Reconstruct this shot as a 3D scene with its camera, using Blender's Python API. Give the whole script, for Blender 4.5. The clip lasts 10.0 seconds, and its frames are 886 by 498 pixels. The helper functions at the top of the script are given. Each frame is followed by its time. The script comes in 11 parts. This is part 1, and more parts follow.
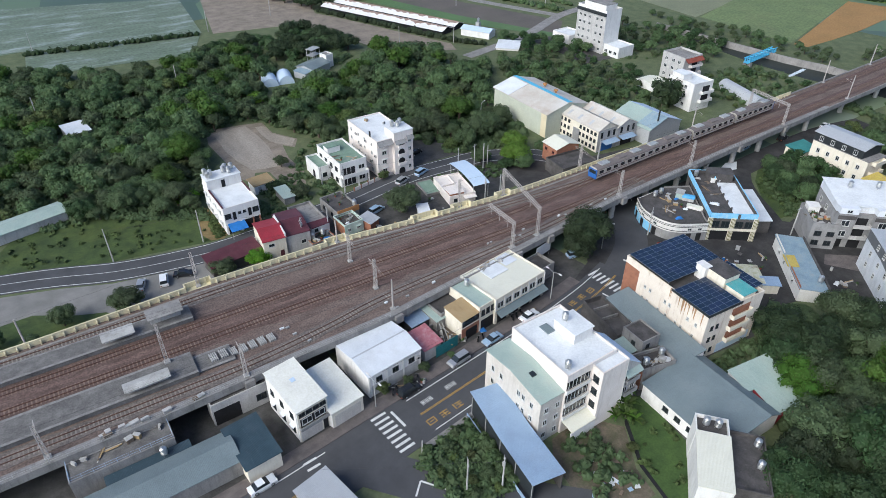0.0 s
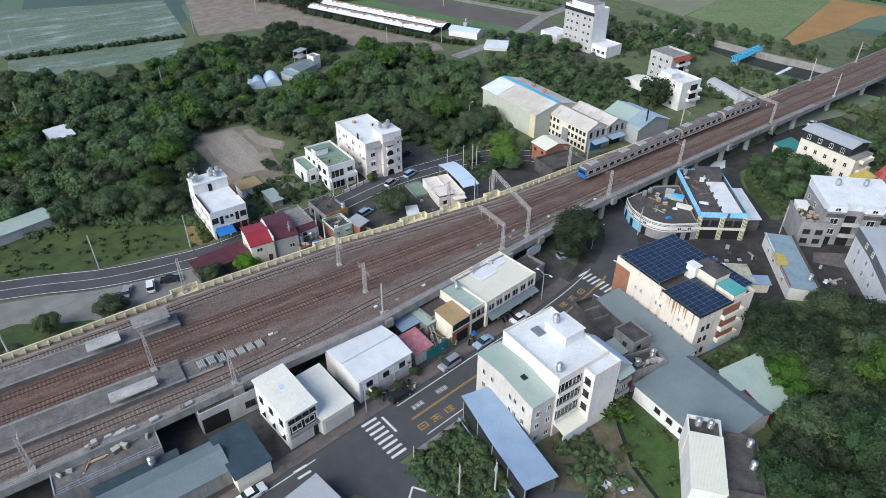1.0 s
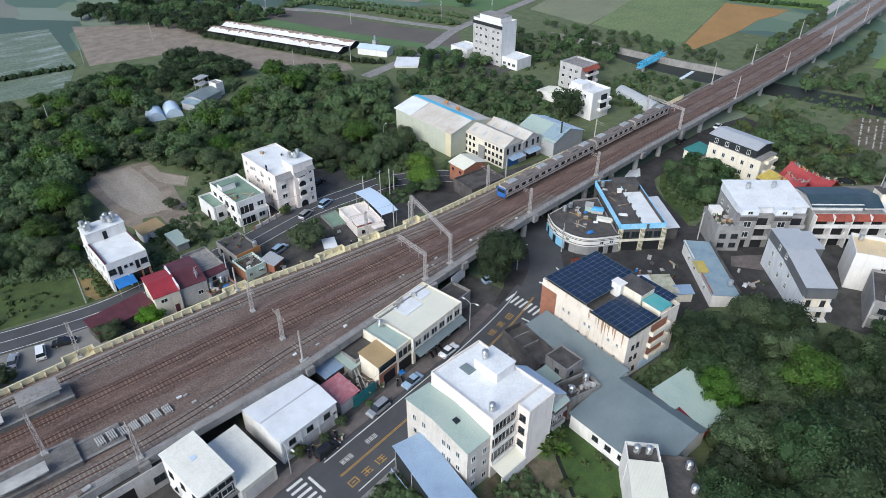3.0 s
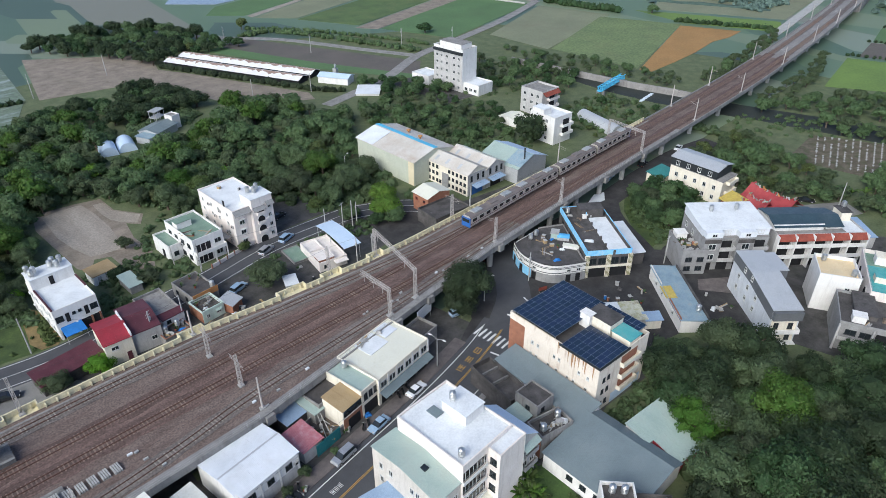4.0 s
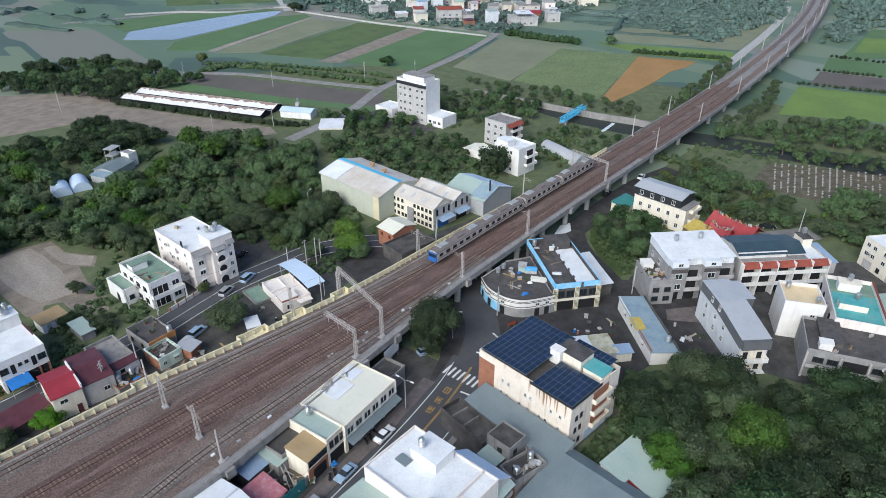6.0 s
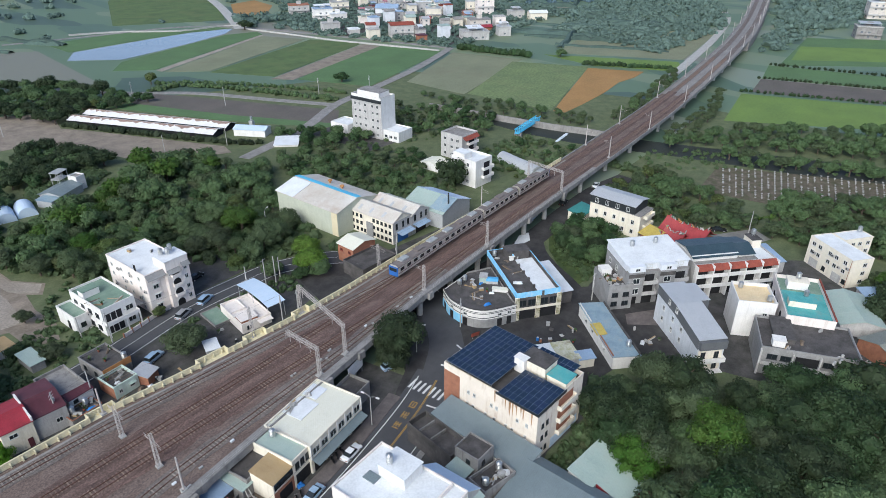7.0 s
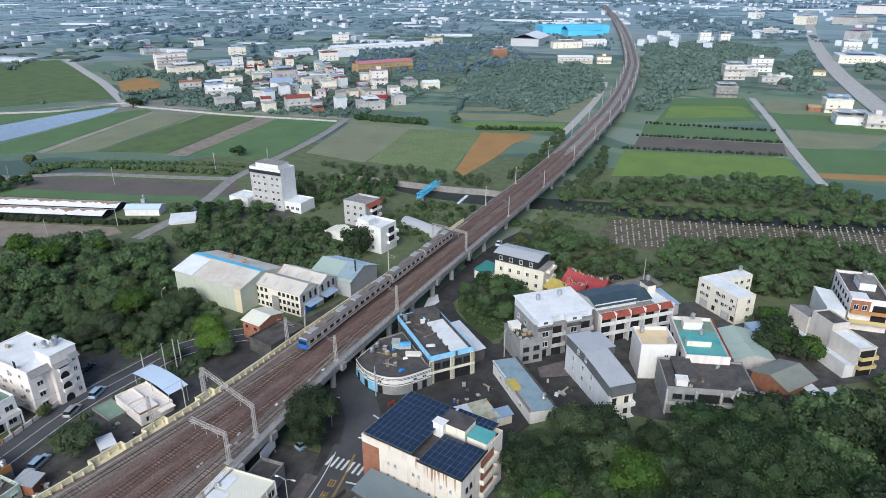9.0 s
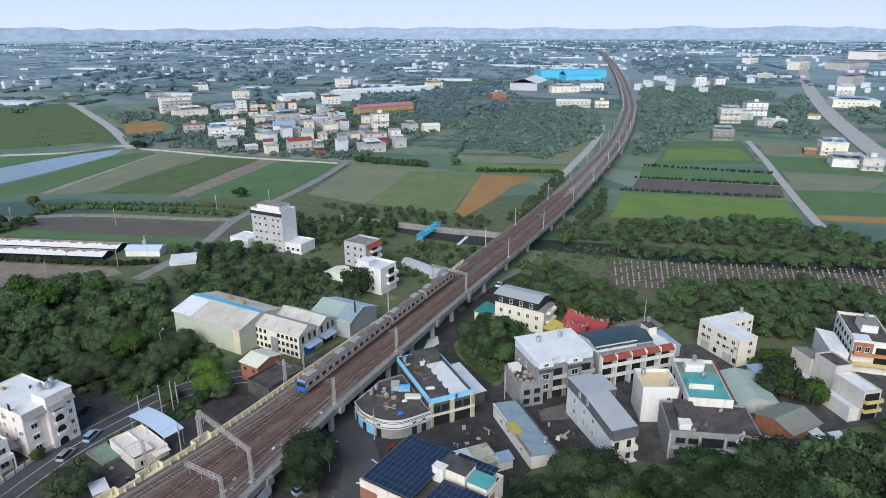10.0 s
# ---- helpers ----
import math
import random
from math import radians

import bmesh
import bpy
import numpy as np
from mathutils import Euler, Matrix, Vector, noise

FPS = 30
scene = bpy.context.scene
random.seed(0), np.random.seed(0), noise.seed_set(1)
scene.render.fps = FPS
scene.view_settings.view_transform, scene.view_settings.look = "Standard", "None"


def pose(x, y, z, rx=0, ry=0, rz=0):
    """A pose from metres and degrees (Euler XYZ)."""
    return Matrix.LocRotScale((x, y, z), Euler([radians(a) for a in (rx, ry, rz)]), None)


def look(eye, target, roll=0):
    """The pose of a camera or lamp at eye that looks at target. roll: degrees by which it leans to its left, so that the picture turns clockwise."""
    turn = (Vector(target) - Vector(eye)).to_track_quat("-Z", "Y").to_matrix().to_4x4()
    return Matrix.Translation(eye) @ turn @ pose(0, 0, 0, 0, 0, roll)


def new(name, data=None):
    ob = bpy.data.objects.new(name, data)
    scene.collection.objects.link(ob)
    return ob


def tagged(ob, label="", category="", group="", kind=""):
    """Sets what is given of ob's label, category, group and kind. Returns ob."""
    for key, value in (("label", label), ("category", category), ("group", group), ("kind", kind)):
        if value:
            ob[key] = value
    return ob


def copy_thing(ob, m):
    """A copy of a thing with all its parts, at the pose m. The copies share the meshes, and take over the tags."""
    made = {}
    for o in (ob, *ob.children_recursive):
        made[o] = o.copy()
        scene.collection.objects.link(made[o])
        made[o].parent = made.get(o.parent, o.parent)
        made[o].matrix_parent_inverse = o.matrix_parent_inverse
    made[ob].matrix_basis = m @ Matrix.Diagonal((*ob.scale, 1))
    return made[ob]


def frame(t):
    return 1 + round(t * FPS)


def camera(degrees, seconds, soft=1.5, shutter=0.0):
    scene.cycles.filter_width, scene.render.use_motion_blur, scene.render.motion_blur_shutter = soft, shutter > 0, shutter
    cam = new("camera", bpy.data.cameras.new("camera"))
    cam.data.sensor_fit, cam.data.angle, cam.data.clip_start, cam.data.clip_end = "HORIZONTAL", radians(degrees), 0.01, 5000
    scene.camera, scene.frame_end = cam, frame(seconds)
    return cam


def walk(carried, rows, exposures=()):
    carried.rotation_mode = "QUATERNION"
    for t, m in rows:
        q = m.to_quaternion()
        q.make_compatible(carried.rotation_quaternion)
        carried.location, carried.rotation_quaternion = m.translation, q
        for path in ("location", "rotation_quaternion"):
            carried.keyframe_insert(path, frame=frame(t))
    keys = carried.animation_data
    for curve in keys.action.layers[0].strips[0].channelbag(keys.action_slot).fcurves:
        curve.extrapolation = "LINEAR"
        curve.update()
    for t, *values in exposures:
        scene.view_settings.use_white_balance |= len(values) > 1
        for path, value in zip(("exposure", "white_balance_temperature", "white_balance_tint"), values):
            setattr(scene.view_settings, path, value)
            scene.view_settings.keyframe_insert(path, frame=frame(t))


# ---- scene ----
cam = camera(68.8, 10.0, soft=0.75)
METRES, EYE, TILT, LEAN, TURN = 17.3, 88.0, -1.6, -1.52, -31.38
ROWS = [
    (0.0, 0.0, 0.0, 0.0, -0.87, -33.39, 1.31),
    (0.5, 0.0027, 0.0061, -0.0015, -1.34, -33.4, 1.35),
    (1.0, 0.0138, 0.0603, 0.0005, -1.91, -33.43, 1.4),
    (1.5, 0.0368, 0.1546, 0.0031, -2.37, -33.43, 1.43),
    (2.0, 0.0768, 0.261, 0.013, -4.89, -33.47, 1.58),
    (2.5, 0.1163, 0.3696, 0.0206, -7.58, -33.49, 1.68),
    (4.0, 0.28, 0.7102, 0.0463, -12.73, -30.96, 1.88),
    (4.5, 0.3293, 0.8252, 0.0526, -14.42, -30.98, 1.9),
    (5.0, 0.3581, 0.8814, 0.0546, -14.74, -30.41, 1.86),
    (5.5, 0.3606, 0.8833, 0.0556, -15.07, -29.35, 1.83),
    (7.0, 0.3536, 0.8755, 0.048, -19.9, -27.45, 1.93),
    (7.5, 0.3559, 0.8751, 0.05, -24.07, -27.55, 2.07),
    (8.0, 0.3575, 0.8733, 0.0517, -28.14, -26.85, 2.2),
    (8.5, 0.3601, 0.8709, 0.0509, -28.92, -25.68, 2.25),
    (9.0, 0.3598, 0.8702, 0.0542, -28.93, -22.08, 2.25),
    (9.5, 0.3607, 0.8641, 0.058, -28.9, -18.84, 2.22),
    (10.0, 0.3604, 0.8614, 0.0617, -28.9, -18.46, 2.21),
]
walk(cam, [(t, pose(0, 0, EYE, TILT, LEAN, TURN) @ pose(METRES * x, METRES * y, METRES * z, 90 + pitch, roll, yaw)) for t, x, y, z, yaw, pitch, roll in ROWS],
     exposures=((0.0, 1.1), (8.4, 1.08), (9.0, 1.04), (9.5, 0.92), (10.0, 0.88)))

# ---- light ----
world = bpy.data.worlds.new("sky")
scene.world = world
world.use_nodes = True
wn = world.node_tree
sky = wn.nodes.new("ShaderNodeTexSky")
sky.sky_type, sky.sun_disc = "NISHITA", False
sky.sun_elevation, sky.sun_rotation = radians(36), radians(257)
sky.altitude, sky.air_density, sky.dust_density, sky.ozone_density = 0, 0.7, 1.2, 3.0
wn.links.new(sky.outputs[0], wn.nodes["Background"].inputs[0])
wn.nodes["Background"].inputs[1].default_value = 0.095

sun = new("sun", bpy.data.lights.new("sun", "SUN"))
sun.data.energy, sun.data.angle, sun.data.color = 1.7, radians(50), (0.975, 1.0, 0.96)
sun.matrix_world = look((-107, -24, 80), (0, 0, 0))

# ---- materials ----
def material(name, a, b=None, scale=0.6, rough=0.85, fine=9.0, bump=0.15, metal=0.0, dirt_glint=0.0, dirt_glint_colour=(0.05, 0.045, 0.04), grain=0.35,
             dirt_glint_scale=0.25, streak=False, wave=0.0, wave_axis="X", spec=0.3, island=0.0, objvar=0.0, dirt_glint_from=0.5, stretch=None):
    """Two-scale surface: a and b are mixed by noise, dirt lies over both (on the flooded paddy it paints sky glints),
    wave makes ribs in the relief.
    """
    m = bpy.data.materials.new(name)
    m.use_nodes = True
    nt = m.node_tree
    N, L = nt.nodes, nt.links
    bs = N["Principled BSDF"]
    bs.inputs["Roughness"].default_value = rough
    bs.inputs["Metallic"].default_value = metal
    bs.inputs["Specular IOR Level"].default_value = spec
    geo = N.new("ShaderNodeNewGeometry")
    pos = geo.outputs["Position"]
    n1 = N.new("ShaderNodeTexNoise")
    n1.inputs["Scale"].default_value, n1.inputs["Detail"].default_value = scale, 8
    n1.inputs["Roughness"].default_value = 0.62
    if stretch:
        ms = N.new("ShaderNodeMapping")
        ms.inputs["Scale"].default_value = stretch
        L.new(pos, ms.inputs[0])
        L.new(ms.outputs[0], n1.inputs["Vector"])
    else:
        L.new(pos, n1.inputs["Vector"])
    ramp = N.new("ShaderNodeValToRGB")
    ramp.color_ramp.elements[0].position, ramp.color_ramp.elements[1].position = 0.32, 0.68
    b = b or tuple(c * 0.82 for c in a)
    ramp.color_ramp.elements[0].color, ramp.color_ramp.elements[1].color = (*b, 1), (*a, 1)
    L.new(n1.outputs["Fac"], ramp.inputs[0])
    col = ramp.outputs[0]
    n2 = N.new("ShaderNodeTexNoise")
    n2.inputs["Scale"].default_value, n2.inputs["Detail"].default_value = fine, 5
    L.new(pos, n2.inputs["Vector"])
    mul = N.new("ShaderNodeMix")
    mul.data_type, mul.blend_type = "RGBA", "OVERLAY"
    mul.inputs[0].default_value = grain
    L.new(col, mul.inputs[6])
    L.new(n2.outputs["Fac"], mul.inputs[7])
    col = mul.outputs[2]
    if dirt_glint:
        n3 = N.new("ShaderNodeTexNoise")
        n3.inputs["Scale"].default_value, n3.inputs["Detail"].default_value = 1.0, 9
        n3.inputs["Roughness"].default_value = 0.7
        mp = N.new("ShaderNodeMapping")
        mp.inputs["Scale"].default_value = (dirt_glint_scale * 4, dirt_glint_scale * 4, dirt_glint_scale * 0.5) if streak else tuple(dirt_glint_scale * s for s in (stretch or (1, 1, 1)))
        L.new(pos, mp.inputs[0])
        L.new(mp.outputs[0], n3.inputs["Vector"])
        r3 = N.new("ShaderNodeMapRange")
        r3.inputs[1].default_value, r3.inputs[2].default_value = dirt_glint_from, dirt_glint_from + 0.22
        r3.inputs[4].default_value = dirt_glint
        L.new(n3.outputs["Fac"], r3.inputs[0])
        mx = N.new("ShaderNodeMix")
        mx.data_type = "RGBA"
        L.new(r3.outputs[0], mx.inputs[0])
        L.new(col, mx.inputs[6])
        mx.inputs[7].default_value = (*dirt_glint_colour, 1)
        col = mx.outputs[2]
    if island or objvar:
        hs = N.new("ShaderNodeHueSaturation")
        rnd = geo.outputs["Random Per Island"]
        amount = island
        if objvar:
            rnd, amount = N.new("ShaderNodeObjectInfo").outputs["Random"], objvar
        mr = N.new("ShaderNodeMapRange")
        mr.inputs[3].default_value, mr.inputs[4].default_value = 1 - amount, 1 + amount
        L.new(rnd, mr.inputs[0])
        L.new(mr.outputs[0], hs.inputs["Value"])
        mh = N.new("ShaderNodeMapRange")
        mh.inputs[3].default_value, mh.inputs[4].default_value = 0.5 - amount * 0.06, 0.5 + amount * 0.05
        L.new(rnd, mh.inputs[0])
        L.new(mh.outputs[0], hs.inputs["Hue"])
        L.new(col, hs.inputs["Color"])
        col = hs.outputs[0]
    L.new(col, bs.inputs["Base Color"])
    bp = N.new("ShaderNodeBump")
    bp.inputs["Strength"].default_value, bp.inputs["Distance"].default_value = min(1.0, bump * 2), 0.05
    hgt = n2.outputs["Fac"]
    if wave:
        tc = N.new("ShaderNodeTexCoord")
        w = N.new("ShaderNodeTexWave")
        w.bands_direction = wave_axis
        w.inputs["Scale"].default_value = wave
        L.new(tc.outputs["Object"], w.inputs["Vector"])
        hgt = w.outputs["Fac"]
        bp.inputs["Strength"].default_value = 0.22
    L.new(hgt, bp.inputs["Height"])
    L.new(bp.outputs[0], bs.inputs["Normal"])
    return m


def glass_dark(name, colour, rough=0.08):
    m = bpy.data.materials.new(name)
    m.use_nodes = True
    bs = m.node_tree.nodes["Principled BSDF"]
    bs.inputs["Base Color"].default_value = (*colour, 1)
    bs.inputs["Roughness"].default_value = rough
    bs.inputs["Specular IOR Level"].default_value = 0.6
    return m


M = {}
M["grass"] = material("grass", (0.11, 0.165, 0.055), (0.065, 0.1, 0.04), scale=0.09, fine=2.5, bump=0.4, dirt_glint=0.5, dirt_glint_colour=(0.11, 0.085, 0.05), dirt_glint_scale=0.045)
M["wild"] = material("wild_grass", (0.135, 0.155, 0.078), (0.075, 0.1, 0.048), scale=0.25, fine=1.8, bump=0.5, dirt_glint=0.2, dirt_glint_colour=(0.12, 0.09, 0.055), dirt_glint_scale=0.06)
M["yard"] = material("yard_concrete", (0.1, 0.095, 0.09), (0.042, 0.04, 0.038), scale=0.35, fine=5, bump=0.2, dirt_glint=0.5, dirt_glint_colour=(0.06, 0.068, 0.045), dirt_glint_scale=0.16)
M["asphalt"] = material("asphalt", (0.085, 0.086, 0.09), (0.06, 0.06, 0.064), scale=0.15, fine=14, bump=0.1, dirt_glint=0.4, dirt_glint_colour=(0.04, 0.04, 0.042), dirt_glint_scale=0.12)
M["oldasphalt"] = material("old_asphalt", (0.066, 0.062, 0.06), (0.03, 0.0285, 0.028), scale=0.28, fine=5, bump=0.2, dirt_glint=0.6, dirt_glint_colour=(0.026, 0.025, 0.025), dirt_glint_scale=0.16)
M["gravel"] = material("gravel_lot", (0.25, 0.24, 0.225), (0.17, 0.165, 0.155), scale=0.2, fine=9, bump=0.3, dirt_glint=0.4, dirt_glint_colour=(0.11, 0.11, 0.09), dirt_glint_scale=0.09)
M["pave"] = material("paving", (0.16, 0.135, 0.128), (0.095, 0.082, 0.078), scale=0.5, fine=8, bump=0.2, dirt_glint=0.4, dirt_glint_scale=0.3, objvar=0.12)
M["paint"] = material("road_paint_white", (0.72, 0.72, 0.7), (0.55, 0.55, 0.53), scale=1.5, fine=14, bump=0.03, dirt_glint=0.35, dirt_glint_colour=(0.16, 0.16, 0.16), dirt_glint_scale=1.2)
M["yellow"] = material("road_paint_yellow", (0.5, 0.3, 0.07), (0.38, 0.23, 0.06), scale=1.5, fine=14, bump=0.03, dirt_glint=0.4, dirt_glint_colour=(0.14, 0.12, 0.09), dirt_glint_scale=1.2)
M["concrete"] = material("concrete", (0.3, 0.285, 0.27), (0.2, 0.19, 0.18), scale=0.3, fine=7, bump=0.15, dirt_glint=0.6, dirt_glint_colour=(0.08, 0.075, 0.07), dirt_glint_scale=0.25, streak=True)
M["concretelight"] = material("light_concrete", (0.46, 0.45, 0.43), (0.33, 0.32, 0.3), scale=0.4, fine=7, bump=0.12, dirt_glint=0.5, dirt_glint_colour=(0.15, 0.14, 0.13), dirt_glint_scale=0.3, streak=True)
M["concretedark"] = material("dark_concrete", (0.115, 0.105, 0.1), (0.05, 0.046, 0.044), scale=0.4, fine=4, bump=0.2, dirt_glint=0.6, dirt_glint_colour=(0.26, 0.25, 0.23), dirt_glint_scale=0.45, dirt_glint_from=0.6)
M["deck"] = material("deck_ballast", (0.196, 0.146, 0.124), (0.112, 0.08, 0.067), scale=0.5, fine=3.2, grain=0.9, bump=0.5, dirt_glint=0.6, dirt_glint_colour=(0.135, 0.083, 0.066), dirt_glint_scale=0.3, dirt_glint_from=0.48, stretch=(0.3, 1.0, 1.0))
M["ballastgrey"] = material("grey_ballast", (0.2, 0.172, 0.155), (0.115, 0.096, 0.086), scale=0.7, fine=3.2, grain=0.9, bump=0.6, dirt_glint=0.5, dirt_glint_colour=(0.1, 0.062, 0.05), dirt_glint_scale=0.35, stretch=(0.3, 1.0, 1.0))
M["platformedge"] = material("worn_platform_edge", (0.3, 0.29, 0.275), (0.17, 0.16, 0.15), scale=0.8, fine=5, bump=0.15, dirt_glint=0.6, dirt_glint_colour=(0.1, 0.095, 0.09), dirt_glint_scale=0.6)
M["platformtop"] = material("worn_platform", (0.19, 0.18, 0.17), (0.1, 0.094, 0.09), scale=0.5, fine=4, bump=0.15, dirt_glint=0.6, dirt_glint_colour=(0.36, 0.35, 0.34), dirt_glint_scale=0.4, dirt_glint_from=0.58)
# far ballast: the grey of distance haze is put into its colour
M["hazeballast"] = material("haze_greyed_ballast", (0.27, 0.255, 0.24), (0.19, 0.178, 0.168), scale=0.4, fine=3.2, grain=0.6, bump=0.4, dirt_glint=0.4, dirt_glint_colour=(0.15, 0.12, 0.105), dirt_glint_scale=0.2, stretch=(0.3, 1.0, 1.0))
M["ballast"] = material("rust_ballast", (0.155, 0.102, 0.085), (0.085, 0.054, 0.046), scale=0.6, fine=3.2, grain=0.9, bump=0.6, dirt_glint=0.5, dirt_glint_colour=(0.055, 0.035, 0.03), dirt_glint_scale=0.4, stretch=(0.22, 1.0, 1.0))
M["sleeper"] = material("stained_sleeper", (0.23, 0.165, 0.135), (0.15, 0.1, 0.08), scale=0.7, fine=6, bump=0.15, objvar=0.25)
M["sleeperpale"] = material("concrete_sleeper", (0.28, 0.24, 0.21), (0.18, 0.15, 0.13), scale=0.5, fine=6, bump=0.15, objvar=0.25)
M["rail"] = material("rail_steel", (0.19, 0.105, 0.08), (0.12, 0.066, 0.05), scale=1.5, rough=0.5, metal=0.3, fine=12, bump=0.05)
M["cream"] = material("cream_paint", (0.72, 0.64, 0.42), (0.6, 0.53, 0.35), scale=0.5, fine=6, bump=0.06, dirt_glint=0.5, dirt_glint_colour=(0.3, 0.27, 0.19), dirt_glint_scale=0.4, streak=True)
M["steel"] = material("galvanised_steel", (0.5, 0.5, 0.48), (0.36, 0.36, 0.35), scale=1.5, rough=0.55, metal=0.35, fine=10, bump=0.04)
M["mast"] = material("mast_paint", (0.52, 0.48, 0.45), (0.38, 0.34, 0.31), scale=1.2, rough=0.6, metal=0.1, fine=10, bump=0.05)
M["stainless"] = material("stainless", (0.62, 0.62, 0.6), (0.5, 0.5, 0.48), scale=2.0, rough=0.32, metal=0.85, fine=10, bump=0.02)
M["wire"] = material("wire", (0.05, 0.05, 0.05), rough=0.6)
M["white"] = material("white_render", (0.77, 0.75, 0.72), (0.66, 0.64, 0.61), scale=0.35, fine=6, bump=0.06, dirt_glint=0.35, dirt_glint_colour=(0.4, 0.37, 0.33), dirt_glint_scale=0.3, streak=True)
M["pinkwhite"] = material("pale_pink_render", (0.8, 0.73, 0.68), (0.71, 0.64, 0.585), scale=0.35, fine=6, bump=0.06, dirt_glint=0.4, dirt_glint_colour=(0.36, 0.3, 0.26), dirt_glint_scale=0.3, streak=True)
M["creamwall"] = material("cream_render", (0.77, 0.71, 0.59), (0.67, 0.61, 0.505), scale=0.35, fine=6, bump=0.06, dirt_glint=0.4, dirt_glint_colour=(0.36, 0.31, 0.24), dirt_glint_scale=0.3, streak=True)
M["beige"] = material("beige_render", (0.6, 0.555, 0.5), (0.5, 0.46, 0.41), scale=0.35, fine=6, bump=0.06, dirt_glint=0.45, dirt_glint_colour=(0.3, 0.26, 0.22), dirt_glint_scale=0.3, streak=True)
M["rustwall"] = material("rust_streaked_cream_render", (0.76, 0.68, 0.58), (0.66, 0.58, 0.49), scale=0.35, fine=6, bump=0.06, dirt_glint=0.75, dirt_glint_colour=(0.3, 0.16, 0.07), dirt_glint_scale=0.3, streak=True, dirt_glint_from=0.54)
M["greytile"] = material("grey_tile_wall", (0.31, 0.305, 0.3), (0.22, 0.215, 0.21), scale=0.5, fine=9, bump=0.1, dirt_glint=0.4, dirt_glint_colour=(0.15, 0.14, 0.13), dirt_glint_scale=0.3, streak=True)
M["greywall"] = material("grey_render", (0.5, 0.485, 0.465), (0.39, 0.375, 0.36), scale=0.4, fine=7, bump=0.08, dirt_glint=0.5, dirt_glint_colour=(0.17, 0.16, 0.15), dirt_glint_scale=0.3, streak=True)
M["brick"] = material("red_brick", (0.36, 0.16, 0.095), (0.26, 0.11, 0.07), scale=0.9, fine=12, bump=0.3, dirt_glint=0.4, dirt_glint_colour=(0.16, 0.1, 0.08), dirt_glint_scale=0.5)
M["rustroof"] = material("rust_streaked_sheet", (0.6, 0.57, 0.52), (0.5, 0.45, 0.39), scale=0.18, rough=0.6, fine=5, dirt_glint=0.65, dirt_glint_colour=(0.4, 0.29, 0.21), dirt_glint_scale=0.12, wave=1.6)
M["henroof"] = material("white_farm_sheet", (0.76, 0.75, 0.73), (0.66, 0.64, 0.61), scale=0.3, rough=0.55, fine=5, dirt_glint=0.4, dirt_glint_colour=(0.4, 0.3, 0.24), dirt_glint_scale=0.3, dirt_glint_from=0.56)
M["rustsheet"] = material("rust_brown_sheet", (0.33, 0.235, 0.19), (0.22, 0.145, 0.115), scale=0.4, fine=4, rough=0.7)
M["redbed"] = material("rust_stained_bed", (0.185, 0.12, 0.1), (0.105, 0.066, 0.055), scale=0.6, fine=3.2, grain=0.9, bump=0.5, dirt_glint=0.5, dirt_glint_colour=(0.24, 0.19, 0.165), dirt_glint_scale=0.35, dirt_glint_from=0.52, stretch=(0.3, 1.0, 1.0))
M["roofwhite"] = material("white_roof_coating", (0.74, 0.755, 0.76), (0.61, 0.625, 0.63), scale=0.3, fine=3, bump=0.05, dirt_glint=0.45, dirt_glint_colour=(0.43, 0.42, 0.4), dirt_glint_scale=0.4, dirt_glint_from=0.54)
M["metalwhite"] = material("white_metal_sheet", (0.72, 0.74, 0.77), (0.6, 0.62, 0.64), scale=0.25, rough=0.5, fine=6, dirt_glint=0.3, dirt_glint_colour=(0.42, 0.4, 0.38), dirt_glint_scale=0.3, wave=1.6, bump=0.1)
M["creammetal"] = material("cream_metal_sheet", (0.74, 0.72, 0.6), (0.64, 0.62, 0.52), scale=0.25, rough=0.55, fine=6, dirt_glint=0.4, dirt_glint_colour=(0.45, 0.42, 0.34), dirt_glint_scale=0.25, wave=1.6)
M["greenmetal"] = material("pale_green_metal_sheet", (0.38, 0.46, 0.41), (0.3, 0.38, 0.34), scale=0.3, rough=0.55, fine=6, dirt_glint=0.4, dirt_glint_colour=(0.28, 0.27, 0.24), dirt_glint_scale=0.3, wave=1.6)
M["greymetal"] = material("grey_green_metal_sheet", (0.185, 0.23, 0.24), (0.15, 0.185, 0.195), scale=0.2, rough=0.5, fine=6, dirt_glint=0.3, dirt_glint_colour=(0.2, 0.21, 0.21), dirt_glint_scale=0.2, wave=1.4)
M["silver"] = material("silver_metal_sheet", (0.5, 0.51, 0.52), (0.42, 0.43, 0.44), scale=0.3, rough=0.45, metal=0.2, fine=6, dirt_glint=0.35, dirt_glint_colour=(0.3, 0.29, 0.28), dirt_glint_scale=0.3, wave=1.6)
M["bluemetal"] = material("blue_grey_metal_sheet", (0.31, 0.42, 0.55), (0.25, 0.34, 0.46), scale=0.25, rough=0.45, fine=6, dirt_glint=0.25, dirt_glint_colour=(0.33, 0.36, 0.42), dirt_glint_scale=0.2, wave=1.4)
M["skyblue"] = material("sky_blue_sheet", (0.09, 0.38, 0.68), (0.06, 0.28, 0.52), scale=0.6, rough=0.5, fine=8, dirt_glint=0.3, dirt_glint_colour=(0.42, 0.5, 0.55), dirt_glint_scale=0.5)
